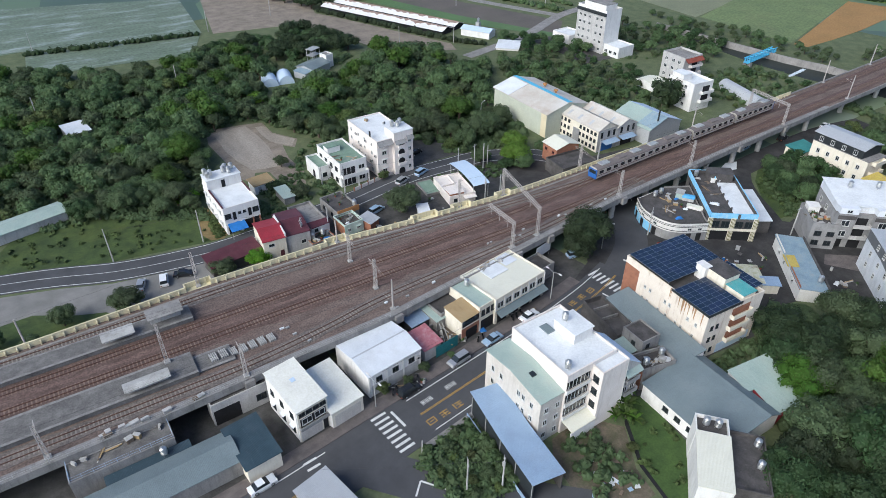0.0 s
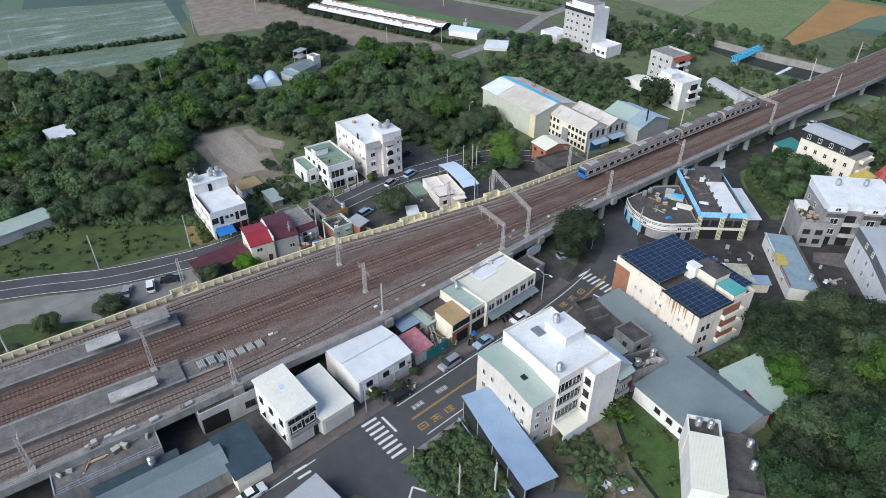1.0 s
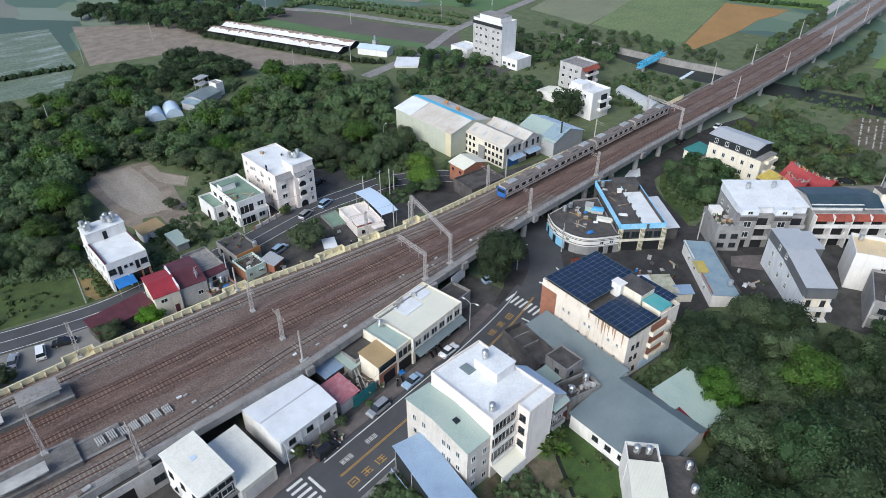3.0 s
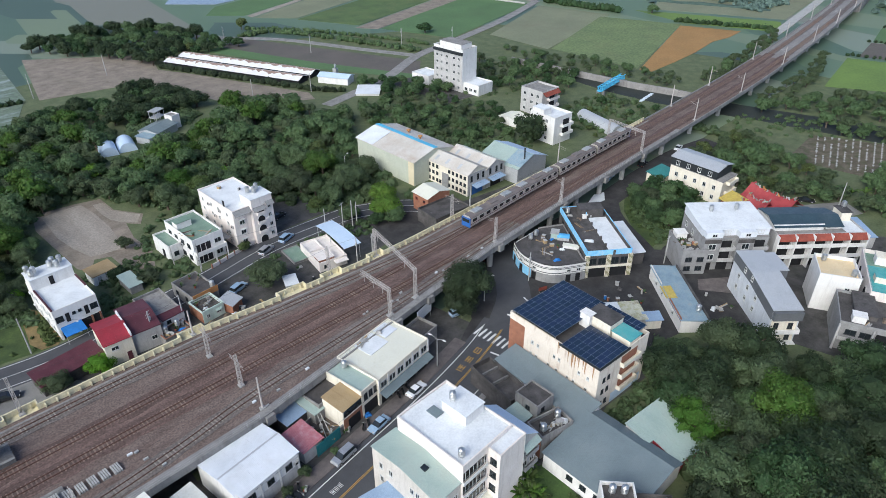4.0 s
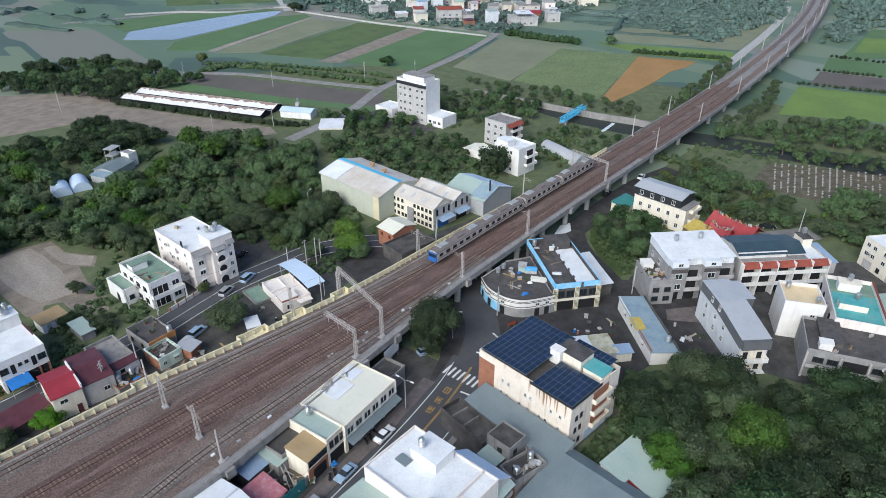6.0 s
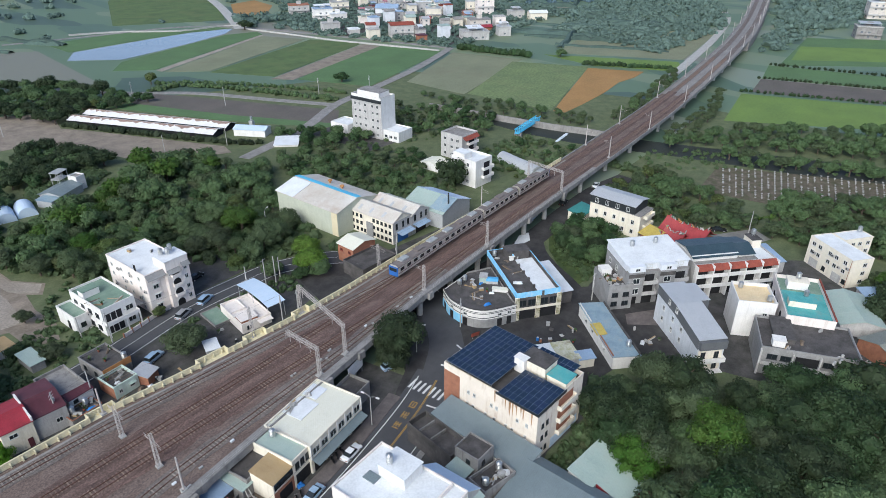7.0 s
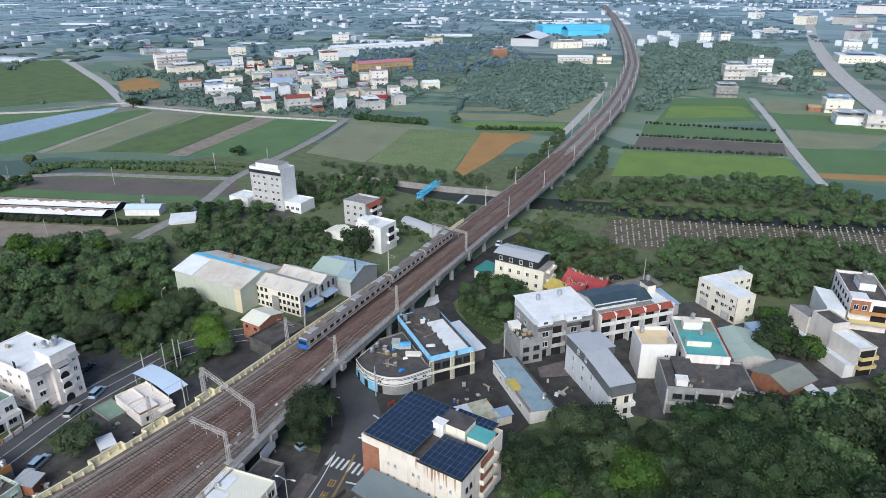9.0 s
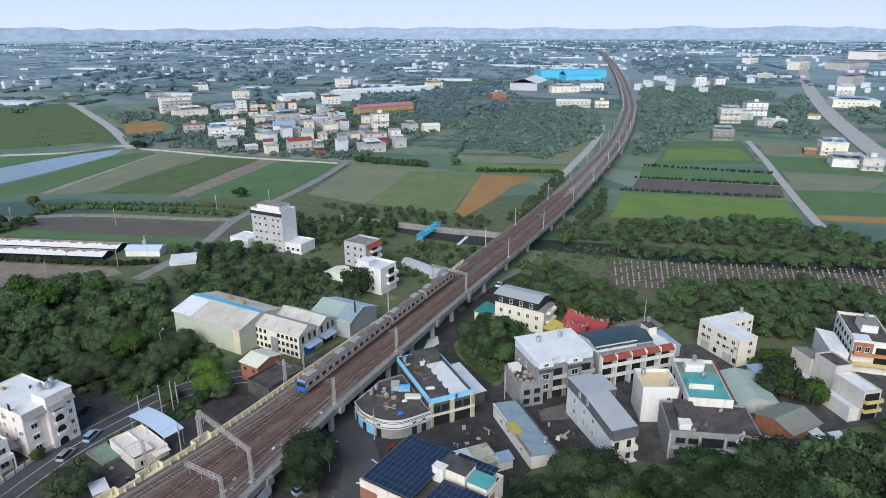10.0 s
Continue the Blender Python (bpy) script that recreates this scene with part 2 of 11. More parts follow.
M["turquoise"] = material("turquoise_paint", (0.1, 0.42, 0.42), (0.07, 0.3, 0.3), scale=0.5, fine=7, dirt_glint=0.6, dirt_glint_colour=(0.2, 0.24, 0.21), dirt_glint_scale=0.5, dirt_glint_from=0.47)
M["teal"] = material("teal_sheet", (0.03, 0.2, 0.21), (0.02, 0.14, 0.15), scale=0.5, rough=0.5, fine=7, wave=1.5)
M["navy"] = material("dark_blue_sheet", (0.042, 0.072, 0.09), (0.03, 0.053, 0.068), scale=0.4, rough=0.45, fine=7, dirt_glint=0.25, dirt_glint_colour=(0.12, 0.13, 0.15), dirt_glint_scale=0.3, wave=1.6)
M["red"] = material("red_sheet", (0.33, 0.035, 0.05), (0.25, 0.025, 0.035), scale=0.5, rough=0.55, fine=7, dirt_glint=0.25, dirt_glint_colour=(0.2, 0.06, 0.06), dirt_glint_scale=0.4, wave=1.6)
M["maroon"] = material("maroon_sheet", (0.115, 0.035, 0.045), (0.08, 0.025, 0.032), scale=0.5, rough=0.55, fine=7, dirt_glint=0.25, dirt_glint_colour=(0.14, 0.08, 0.08), dirt_glint_scale=0.4, wave=1.6)
M["redtile"] = material("red_roof_tile", (0.3, 0.075, 0.05), (0.2, 0.05, 0.035), scale=0.8, fine=9, bump=0.3, dirt_glint=0.3, dirt_glint_scale=0.5)
M["tan"] = material("tan_sheet", (0.42, 0.3, 0.16), (0.33, 0.23, 0.12), scale=0.4, fine=7, dirt_glint=0.3, dirt_glint_colour=(0.25, 0.2, 0.14), dirt_glint_scale=0.4, wave=1.6)
M["yellowroof"] = material("yellow_glazed_tile", (0.55, 0.42, 0.1), (0.42, 0.31, 0.08), scale=0.8, rough=0.5, fine=9, wave=2.5)
M["orangewall"] = material("orange_coping", (0.5, 0.24, 0.09), (0.4, 0.18, 0.07), scale=0.8, fine=9, dirt_glint=0.3, dirt_glint_scale=0.5)
M["greenroof"] = material("green_roof_coating", (0.2, 0.3, 0.23), (0.15, 0.22, 0.17), scale=0.3, fine=6, dirt_glint=0.5, dirt_glint_colour=(0.3, 0.3, 0.26), dirt_glint_scale=0.3)
M["black"] = material("black_cladding", (0.03, 0.035, 0.038), (0.022, 0.026, 0.028), scale=0.6, rough=0.5, fine=8)
# near-black for open doorways and hollows: their shade is put into the colour
M["shade"] = material("painted_shade", (0.02, 0.02, 0.022), (0.012, 0.012, 0.013), scale=0.8)
M["coolwhite"] = material("cool_white_render", (0.6, 0.62, 0.64), (0.5, 0.52, 0.54), scale=0.35, fine=6, bump=0.06, dirt_glint=0.5, dirt_glint_colour=(0.3, 0.31, 0.32), dirt_glint_scale=0.3, streak=True)
M["creamroof"] = material("cream_roof_coating", (0.77, 0.75, 0.67), (0.68, 0.66, 0.59), scale=0.3, fine=3, bump=0.05, dirt_glint=0.4, dirt_glint_colour=(0.48, 0.45, 0.39), dirt_glint_scale=0.4, dirt_glint_from=0.54)
M["slate"] = material("slate_grey_cladding", (0.13, 0.135, 0.14), (0.1, 0.104, 0.108), scale=0.4, rough=0.5, fine=7, wave=1.6)
M["solar"] = material("solar_cell", (0.018, 0.034, 0.068), (0.012, 0.025, 0.053), scale=0.3, rough=0.18, fine=4, bump=0.0, spec=0.5, objvar=0.18)
M["solarframe"] = material("solar_frame", (0.15, 0.18, 0.22), rough=0.4, metal=0.3)
M["trodden"] = material("trodden_earth", (0.36, 0.315, 0.265), (0.25, 0.215, 0.18), scale=0.12, fine=2.2, grain=0.5, bump=0.3, dirt_glint=0.5, dirt_glint_colour=(0.19, 0.16, 0.12), dirt_glint_scale=0.16, stretch=(1.0, 0.3, 1.0))
M["soil"] = material("brown_soil", (0.3, 0.25, 0.2), (0.17, 0.14, 0.112), scale=0.2, fine=1.8, bump=0.4, dirt_glint=0.4, dirt_glint_colour=(0.13, 0.12, 0.075), dirt_glint_scale=0.05)
M["darksoil"] = material("dark_soil", (0.135, 0.115, 0.1), (0.1, 0.088, 0.078), scale=0.06, fine=1.5, bump=0.4, dirt_glint=0.4, dirt_glint_colour=(0.07, 0.085, 0.05), dirt_glint_scale=0.04)
M["paddy"] = material("green_crop", (0.1, 0.178, 0.072), (0.08, 0.14, 0.06), scale=0.05, fine=1.2, bump=0.3, dirt_glint=0.3, dirt_glint_colour=(0.09, 0.115, 0.06), dirt_glint_scale=0.03)
M["bright"] = material("bright_crop", (0.15, 0.23, 0.055), (0.115, 0.18, 0.048), scale=0.05, fine=1.2, bump=0.3, dirt_glint=0.3, dirt_glint_colour=(0.1, 0.13, 0.04), dirt_glint_scale=0.03)
M["dull"] = material("fallow_field", (0.21, 0.222, 0.14), (0.165, 0.178, 0.112), scale=0.05, fine=1.2, bump=0.3, dirt_glint=0.4, dirt_glint_colour=(0.15, 0.13, 0.09), dirt_glint_scale=0.03)
M["lightcrop"] = material("pale_green_crop", (0.165, 0.215, 0.09), (0.115, 0.155, 0.07), scale=0.06, fine=0.8, grain=0.6, bump=0.3, dirt_glint=0.4, dirt_glint_colour=(0.15, 0.14, 0.08), dirt_glint_scale=0.05)
M["orange"] = material("dry_orange_stubble", (0.36, 0.2, 0.075), (0.28, 0.16, 0.06), scale=0.06, fine=1.2, bump=0.3, dirt_glint=0.3, dirt_glint_colour=(0.22, 0.17, 0.07), dirt_glint_scale=0.05)
# pale patches on the paddy are sky reflection painted into the colour
M["wet"] = material("flooded_paddy_glints", (0.17, 0.21, 0.15), (0.1, 0.135, 0.085), scale=0.16, rough=0.55, fine=0.8, grain=0.7, bump=0.1, spec=0.25, dirt_glint=0.85, dirt_glint_colour=(0.44, 0.49, 0.49), dirt_glint_scale=0.13, dirt_glint_from=0.52, stretch=(0.3, 1.0, 1.0))
M["water"] = material("dark_water", (0.045, 0.05, 0.044), (0.03, 0.036, 0.032), scale=0.1, rough=0.55, fine=2, bump=0.3, spec=0.12)
M["pond"] = material("pond_water", (0.22, 0.25, 0.27), (0.19, 0.22, 0.24), scale=0.02, rough=0.1, fine=1, bump=0.02, spec=0.6)
M["foam"] = material("white_water", (0.7, 0.75, 0.8), (0.4, 0.48, 0.55), scale=1.2, fine=4, bump=0.3)
M["leaf"] = material("leaf_green", (0.055, 0.11, 0.026), (0.028, 0.06, 0.015), scale=0.5, fine=2.5, bump=0.2, island=0.35, rough=0.6)
M["bark"] = material("bark", (0.13, 0.1, 0.075), (0.08, 0.06, 0.045), scale=2.0, fine=9, bump=0.5)
M["wood"] = material("weathered_wood", (0.2, 0.15, 0.11), (0.13, 0.1, 0.075), scale=1.2, fine=9)
M["fadedblue"] = material("faded_blue_sheet", (0.3, 0.4, 0.45), (0.19, 0.27, 0.32), scale=0.4, rough=0.55, fine=6, dirt_glint=0.6, dirt_glint_colour=(0.3, 0.25, 0.2), dirt_glint_scale=0.4, wave=1.6)
M["carwhite"] = material("car_paint_white", (0.78, 0.79, 0.8), (0.74, 0.75, 0.76), scale=0.5, rough=0.25, fine=5, bump=0.0, spec=0.6)
M["carblue"] = material("car_paint_pale_blue", (0.3, 0.42, 0.55), (0.27, 0.38, 0.5), scale=0.5, rough=0.25, fine=5, bump=0.0, spec=0.6)
M["carsilver"] = material("car_paint_silver", (0.45, 0.46, 0.48), (0.4, 0.41, 0.43), scale=0.5, rough=0.28, metal=0.5, fine=5, bump=0.0, spec=0.6)
M["carblack"] = material("car_paint_black", (0.02, 0.021, 0.023), (0.015, 0.016, 0.018), scale=0.5, rough=0.22, fine=5, bump=0.0, spec=0.6)
M["tyre"] = material("tyre", (0.02, 0.02, 0.02), rough=0.9)
M["glass"] = glass_dark("dark_glass", (0.02, 0.026, 0.03))
M["lamp"] = glass_dark("lamp_lens", (0.6, 0.58, 0.54), 0.15)
M["frame"] = material("window_frame", (0.6, 0.6, 0.58), (0.5, 0.5, 0.48), scale=1, rough=0.5, fine=8)
M["tarp"] = material("blue_tarpaulin", (0.03, 0.2, 0.55), (0.02, 0.15, 0.42), scale=0.8, rough=0.55, fine=6)
M["trainside"] = material("train_side_steel", (0.58, 0.53, 0.47), (0.48, 0.44, 0.39), scale=0.5, rough=0.4, metal=0.4, fine=6, bump=0.03)
M["trainroof"] = material("train_roof", (0.23, 0.195, 0.18), (0.15, 0.125, 0.115), scale=0.4, rough=0.7, fine=6, dirt_glint=0.4, dirt_glint_scale=0.4)
M["trainblue"] = material("train_blue", (0.03, 0.13, 0.4), (0.025, 0.1, 0.3), scale=0.6, rough=0.35, fine=6)


# ---- shapes ----
def box(bm, x0, y0, z0, x1, y1, z1, mi=0):
    v = [bm.verts.new(p) for p in ((x0, y0, z0), (x1, y0, z0), (x1, y1, z0), (x0, y1, z0), (x0, y0, z1), (x1, y0, z1), (x1, y1, z1), (x0, y1, z1))]
    for f in ((3, 2, 1, 0), (4, 5, 6, 7), (0, 1, 5, 4), (1, 2, 6, 5), (2, 3, 7, 6), (3, 0, 4, 7)):
        bm.faces.new([v[i] for i in f]).material_index = mi


def prism(bm, pts, z0, z1, mi=0):
    area = sum(a[0] * b[1] - b[0] * a[1] for a, b in zip(pts, list(pts[1:]) + [pts[0]]))
    pts = list(pts) if area > 0 else list(pts)[::-1]
    lo, hi = [bm.verts.new((x, y, z0)) for x, y in pts], [bm.verts.new((x, y, z1)) for x, y in pts]
    n = len(pts)
    bm.faces.new(hi).material_index = mi
    bm.faces.new(lo[::-1]).material_index = mi
    for i in range(n):
        bm.faces.new((lo[i], lo[(i + 1) % n], hi[(i + 1) % n], hi[i])).material_index = mi


def tube(bm, p, q, r0, r1=None, seg=8, mi=0):
    r1 = r0 if r1 is None else r1
    p, q = Vector(p), Vector(q)
    ax = (q - p).normalized()
    u = ax.orthogonal().normalized()
    w = ax.cross(u)
    rings = []
    for c, r in ((p, r0), (q, r1)):
        rings.append([bm.verts.new(c + (u * math.cos(a) + w * math.sin(a)) * r) for a in (2 * math.pi * k / seg for k in range(seg))])
    for k in range(seg):
        bm.faces.new((rings[0][k], rings[0][(k + 1) % seg], rings[1][(k + 1) % seg], rings[1][k])).material_index = mi
    bm.faces.new(rings[0][::-1]).material_index = mi
    bm.faces.new(rings[1]).material_index = mi


def sheet(bm, corners, thick, mi=0):
    """A slab of four (or more) 3D corners, counter-clockwise from above, thickened downwards."""
    hi = [bm.verts.new(c) for c in corners]
    lo = [bm.verts.new((c[0], c[1], c[2] - thick)) for c in corners]
    n = len(corners)
    bm.faces.new(hi).material_index = mi
    bm.faces.new(lo[::-1]).material_index = mi
    for i in range(n):
        bm.faces.new((lo[i], lo[(i + 1) % n], hi[(i + 1) % n], hi[i])).material_index = mi


def mesh_of(name, bm, mats):
    me = bpy.data.meshes.new(name)
    bm.normal_update()
    bm.to_mesh(me)
    bm.free()
    for m in (mats if isinstance(mats, (list, tuple)) else [mats]):
        me.materials.append(m)
    return me


def part(name, bm, mats, parent=None, label=""):
    """A bmesh, or mesh data that is shared, as one mesh object under a thing or a part."""
    ob = new(name, bm if isinstance(bm, bpy.types.Mesh) else mesh_of(name, bm, mats))
    ob.parent = parent
    if label:
        tagged(ob, label)
    return ob


def thing(name, label, category, x=0, y=0, z=0, ang=0, group="", kind=""):
    ob = new(name)
    ob.empty_display_size = 0.2
    ob.matrix_basis = pose(x, y, z, 0, 0, ang)
    return tagged(ob, label, category, group, kind)


def structure(name, bm, mats, label, category):
    return tagged(part(name, bm, mats), label, category, "", "structure")


def lerp_line(pts, x):
    return float(np.interp(x, [p[0] for p in pts], [p[1] for p in pts]))


def strip(bm, left, right, z, thick, mi=0):
    """One closed slab between two plan lines."""
    rows = [[bm.verts.new((*right[i], z - thick)), bm.verts.new((*right[i], z)), bm.verts.new((*left[i], z)), bm.verts.new((*left[i], z - thick))] for i in range(len(left))]
    for p, q in zip(rows, rows[1:]):
        for k in range(4):
            bm.faces.new((p[k], q[k], q[(k + 1) % 4], p[(k + 1) % 4])[::-1]).material_index = mi
    bm.faces.new(rows[0]).material_index = mi
    bm.faces.new(rows[-1][::-1]).material_index = mi


def ribbon(bm, pts, half, z, thick=0.1, mi=0):
    """A band along a plan line, as one slab."""
    left, right = [], []
    n = len(pts)
    for i, p in enumerate(pts):
        a, b = pts[max(0, i - 1)], pts[min(n - 1, i + 1)]
        t = Vector((b[0] - a[0], b[1] - a[1])).normalized()
        left.append((p[0] - t.y * half, p[1] + t.x * half))
        right.append((p[0] + t.y * half, p[1] - t.x * half))
    strip(bm, left, right, z, thick, mi)


def ring(bm, w, d, t, z0, z1):
    """A closed rectangular kerb, in one piece."""
    o = [(-w / 2, -d / 2), (w / 2, -d / 2), (w / 2, d / 2), (-w / 2, d / 2)]
    n = [(-w / 2 + t, -d / 2 + t), (w / 2 - t, -d / 2 + t), (w / 2 - t, d / 2 - t), (-w / 2 + t, d / 2 - t)]
    ol, oh, il, ih = [[bm.verts.new((*p, z)) for p in q] for q, z in ((o, z0), (o, z1), (n, z0), (n, z1))]
    for i in range(4):
        j = (i + 1) % 4
        bm.faces.new((ol[i], ol[j], oh[j], oh[i]))
        bm.faces.new((oh[i], oh[j], ih[j], ih[i]))
        bm.faces.new((ih[i], ih[j], il[j], il[i]))
        bm.faces.new((il[i], il[j], ol[j], ol[i]))


def lathe(bm, prof, seg=16):
    """A turned body from (radius, height) pairs."""
    rows = [[bm.verts.new((r * math.cos(2 * math.pi * k / seg), r * math.sin(2 * math.pi * k / seg), z)) for k in range(seg)] for r, z in prof]
    for p, q in zip(rows, rows[1:]):
        for k in range(seg):
            bm.faces.new((p[k], p[(k + 1) % seg], q[(k + 1) % seg], q[k]))
    bm.faces.new(rows[0][::-1])
    bm.faces.new(rows[-1])


def smooth_line(pts, step):
    """A Catmull-Rom line through plan points, in even steps."""
    out = []
    P = [Vector(p) for p in pts]
    P = [2 * P[0] - P[1]] + P + [2 * P[-1] - P[-2]]
    for i in range(1, len(P) - 2):
        n = max(1, int((P[i + 1] - P[i]).length / step))
        for k in range(n):
            s = k / n
            a, b, c, d = P[i - 1:i + 3]
            out.append(tuple(0.5 * ((2 * b) + (c - a) * s + (2 * a - 5 * b + 4 * c - d) * s * s + (3 * b - a - 3 * c + d) * s ** 3)))
    out.append(tuple(P[-2]))
    return out

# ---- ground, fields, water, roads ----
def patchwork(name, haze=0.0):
    """Far farmland: a quilt of plots of different crops, each with its own grain; haze blends pale blue into the
    colour.
    """
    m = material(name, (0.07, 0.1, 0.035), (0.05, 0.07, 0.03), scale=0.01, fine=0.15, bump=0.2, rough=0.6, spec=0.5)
    N, L = m.node_tree.nodes, m.node_tree.links
    geo = N.new("ShaderNodeNewGeometry")
    mp = N.new("ShaderNodeMapping")
    mp.inputs["Rotation"].default_value[2] = 0.35
    mp.inputs["Scale"].default_value = (0.03, 0.011, 0.012)
    vo = N.new("ShaderNodeTexVoronoi")
    vo.distance = "CHEBYCHEV"
    vo.inputs["Scale"].default_value = 1.0
    L.new(geo.outputs["Position"], mp.inputs[0])
    L.new(mp.outputs[0], vo.inputs["Vector"])
    rp = N.new("ShaderNodeValToRGB")
    rp.color_ramp.interpolation = "CONSTANT"
    # crop colours lifted and blued, part of the painted haze
    cols = [(0.0, (0.11, 0.17, 0.1)), (0.25, (0.06, 0.1, 0.075)), (0.42, (0.17, 0.215, 0.13)), (0.6, (0.2, 0.195, 0.155)), (0.72, (0.08, 0.135, 0.09)), (0.9, (0.2, 0.24, 0.18))]
    rp.color_ramp.elements[0].color, rp.color_ramp.elements[1].position = (*cols[0][1], 1), cols[1][0]
    rp.color_ramp.elements[1].color = (*cols[1][1], 1)
    for p, c in cols[2:]:
        rp.color_ramp.elements.new(p).color = (*c, 1)
    sp = N.new("ShaderNodeSeparateColor")
    L.new(vo.outputs["Color"], sp.inputs[0])
    L.new(sp.outputs[0], rp.inputs[0])
    mx = N.new("ShaderNodeMix")
    mx.data_type = "RGBA"
    mx.inputs[0].default_value = 0.85
    bs = N["Principled BSDF"]
    old = bs.inputs["Base Color"].links[0].from_socket
    L.new(old, mx.inputs[6])
    L.new(rp.outputs[0], mx.inputs[7])
    # mixes the haze straight into the base colour
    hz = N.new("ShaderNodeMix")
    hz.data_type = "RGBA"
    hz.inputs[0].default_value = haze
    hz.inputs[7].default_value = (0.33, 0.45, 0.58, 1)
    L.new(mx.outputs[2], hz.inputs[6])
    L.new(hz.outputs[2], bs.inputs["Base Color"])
    return m


M["brightblue"] = material("bright_blue_sheet", (0.1, 0.5, 0.72), (0.08, 0.42, 0.62), scale=0.05, rough=0.5, fine=2, wave=0.5)
M["meadow"] = material("meadow", (0.07, 0.104, 0.031), (0.034, 0.054, 0.02), scale=0.3, fine=2.6, bump=0.5, dirt_glint=0.5, dirt_glint_colour=(0.1, 0.12, 0.03), dirt_glint_scale=0.1)
M["straw"] = material("dry_grass", (0.26, 0.18, 0.08), (0.13, 0.1, 0.045), scale=0.5, fine=3, bump=0.5, dirt_glint=0.5, dirt_glint_colour=(0.08, 0.1, 0.03), dirt_glint_scale=0.4)
M["lawngrass"] = material("lawn", (0.06, 0.105, 0.028), (0.035, 0.066, 0.02), scale=0.5, fine=3, bump=0.4)
M["plotsoil"] = material("weedy_soil", (0.17, 0.135, 0.1), (0.07, 0.062, 0.04), scale=0.4, fine=3, bump=0.4, dirt_glint=0.7, dirt_glint_colour=(0.05, 0.075, 0.025), dirt_glint_scale=0.3, dirt_glint_from=0.46)
M["plain"] = patchwork("farmland")
bm = bmesh.new()
rings = []
for r in (0, 120, 300, 700, 1500, 2300, 3200, 4700):
    if r == 0:
        rings.append([bm.verts.new((60, 60, 0))])
    else:
        rings.append([bm.verts.new((60 + r * math.cos(k * math.pi / 36), 60 + r * math.sin(k * math.pi / 36), 0)) for k in range(72)])
for k in range(72):
    bm.faces.new((rings[0][0], rings[1][k], rings[1][(k + 1) % 72]))
    for i in range(1, len(rings) - 1):
        bm.faces.new((rings[i][k], rings[i + 1][k], rings[i + 1][(k + 1) % 72], rings[i][(k + 1) % 72]))
structure("ground", bm, M["plain"], "flat farmland of green and brown plots", "ground")
# distance backdrop: the plain beyond the last houses, in bands of ever stronger painted haze
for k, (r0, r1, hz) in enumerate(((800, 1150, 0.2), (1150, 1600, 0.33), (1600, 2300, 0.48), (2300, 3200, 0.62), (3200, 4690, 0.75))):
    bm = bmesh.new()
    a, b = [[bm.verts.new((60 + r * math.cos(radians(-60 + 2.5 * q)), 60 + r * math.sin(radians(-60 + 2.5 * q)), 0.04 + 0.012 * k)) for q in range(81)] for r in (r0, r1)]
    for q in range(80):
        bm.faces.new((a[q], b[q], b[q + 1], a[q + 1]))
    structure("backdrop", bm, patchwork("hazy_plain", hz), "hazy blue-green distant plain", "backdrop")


# low hills closing the horizon
def hills(name, r, base, amp, mat, seed, a0=-70, a1=140):
    bm = bmesh.new()
    top, bot, back = [], [], []
    for k in range(240):
        a = radians(a0 + (a1 - a0) * k / 239)
        h = base + amp * max(0.0, noise.fractal(Vector((a * 9 + seed, seed, 0)), 0.8, 2.0, 5) + 0.25)
        c, s = math.cos(a), math.sin(a)
        bot.append(bm.verts.new((60 + r * c, 60 + r * s, -5)))
        top.append(bm.verts.new((60 + (r + 120) * c, 60 + (r + 120) * s, h)))
        back.append(bm.verts.new((60 + (r + 240) * c, 60 + (r + 240) * s, -5)))
    for k in range(239):
        bm.faces.new((bot[k], top[k], top[k + 1], bot[k + 1])[::-1])
        bm.faces.new((top[k], back[k], back[k + 1], top[k + 1])[::-1])
    return structure(name, bm, mat, "hazy low hills along the horizon", "hills")


# pale blue hill colour has the distance haze painted in
M["farhill"] = material("hazed_far_hill", (0.3, 0.37, 0.46), (0.298, 0.368, 0.458), scale=0.003, fine=0.02, bump=0.0)
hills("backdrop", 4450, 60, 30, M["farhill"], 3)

# the pale sky over the horizon
m = bpy.data.materials.new("pale_hazy_sky")
m.use_nodes = True
N, L = m.node_tree.nodes, m.node_tree.links
N.remove(N["Principled BSDF"])
em, rp, mr, sx, ge = [N.new("ShaderNode" + k) for k in ("Emission", "ValToRGB", "MapRange", "SeparateXYZ", "NewGeometry")]
mr.inputs[1].default_value, mr.inputs[2].default_value = 40, 280
rp.color_ramp.elements[0].color, rp.color_ramp.elements[1].color = (0.4, 0.455, 0.555, 1), (0.335, 0.42, 0.585, 1)
L.new(ge.outputs["Position"], sx.inputs[0])
L.new(sx.outputs["Z"], mr.inputs[0])
L.new(mr.outputs[0], rp.inputs[0])
L.new(rp.outputs[0], em.inputs["Color"])
L.new(em.outputs[0], N["Material Output"].inputs["Surface"])
bm = bmesh.new()
lo, hi = [[bm.verts.new((60 + 4800 * math.cos(k * math.pi / 48), 60 + 4800 * math.sin(k * math.pi / 48), z)) for k in range(96)] for z in (-20, 420)]
for k in range(96):
    bm.faces.new((lo[k], hi[k], hi[(k + 1) % 96], lo[(k + 1) % 96]))
structure("backdrop", bm, m, "pale hazy blue sky over the horizon", "sky")


FIELDS = []


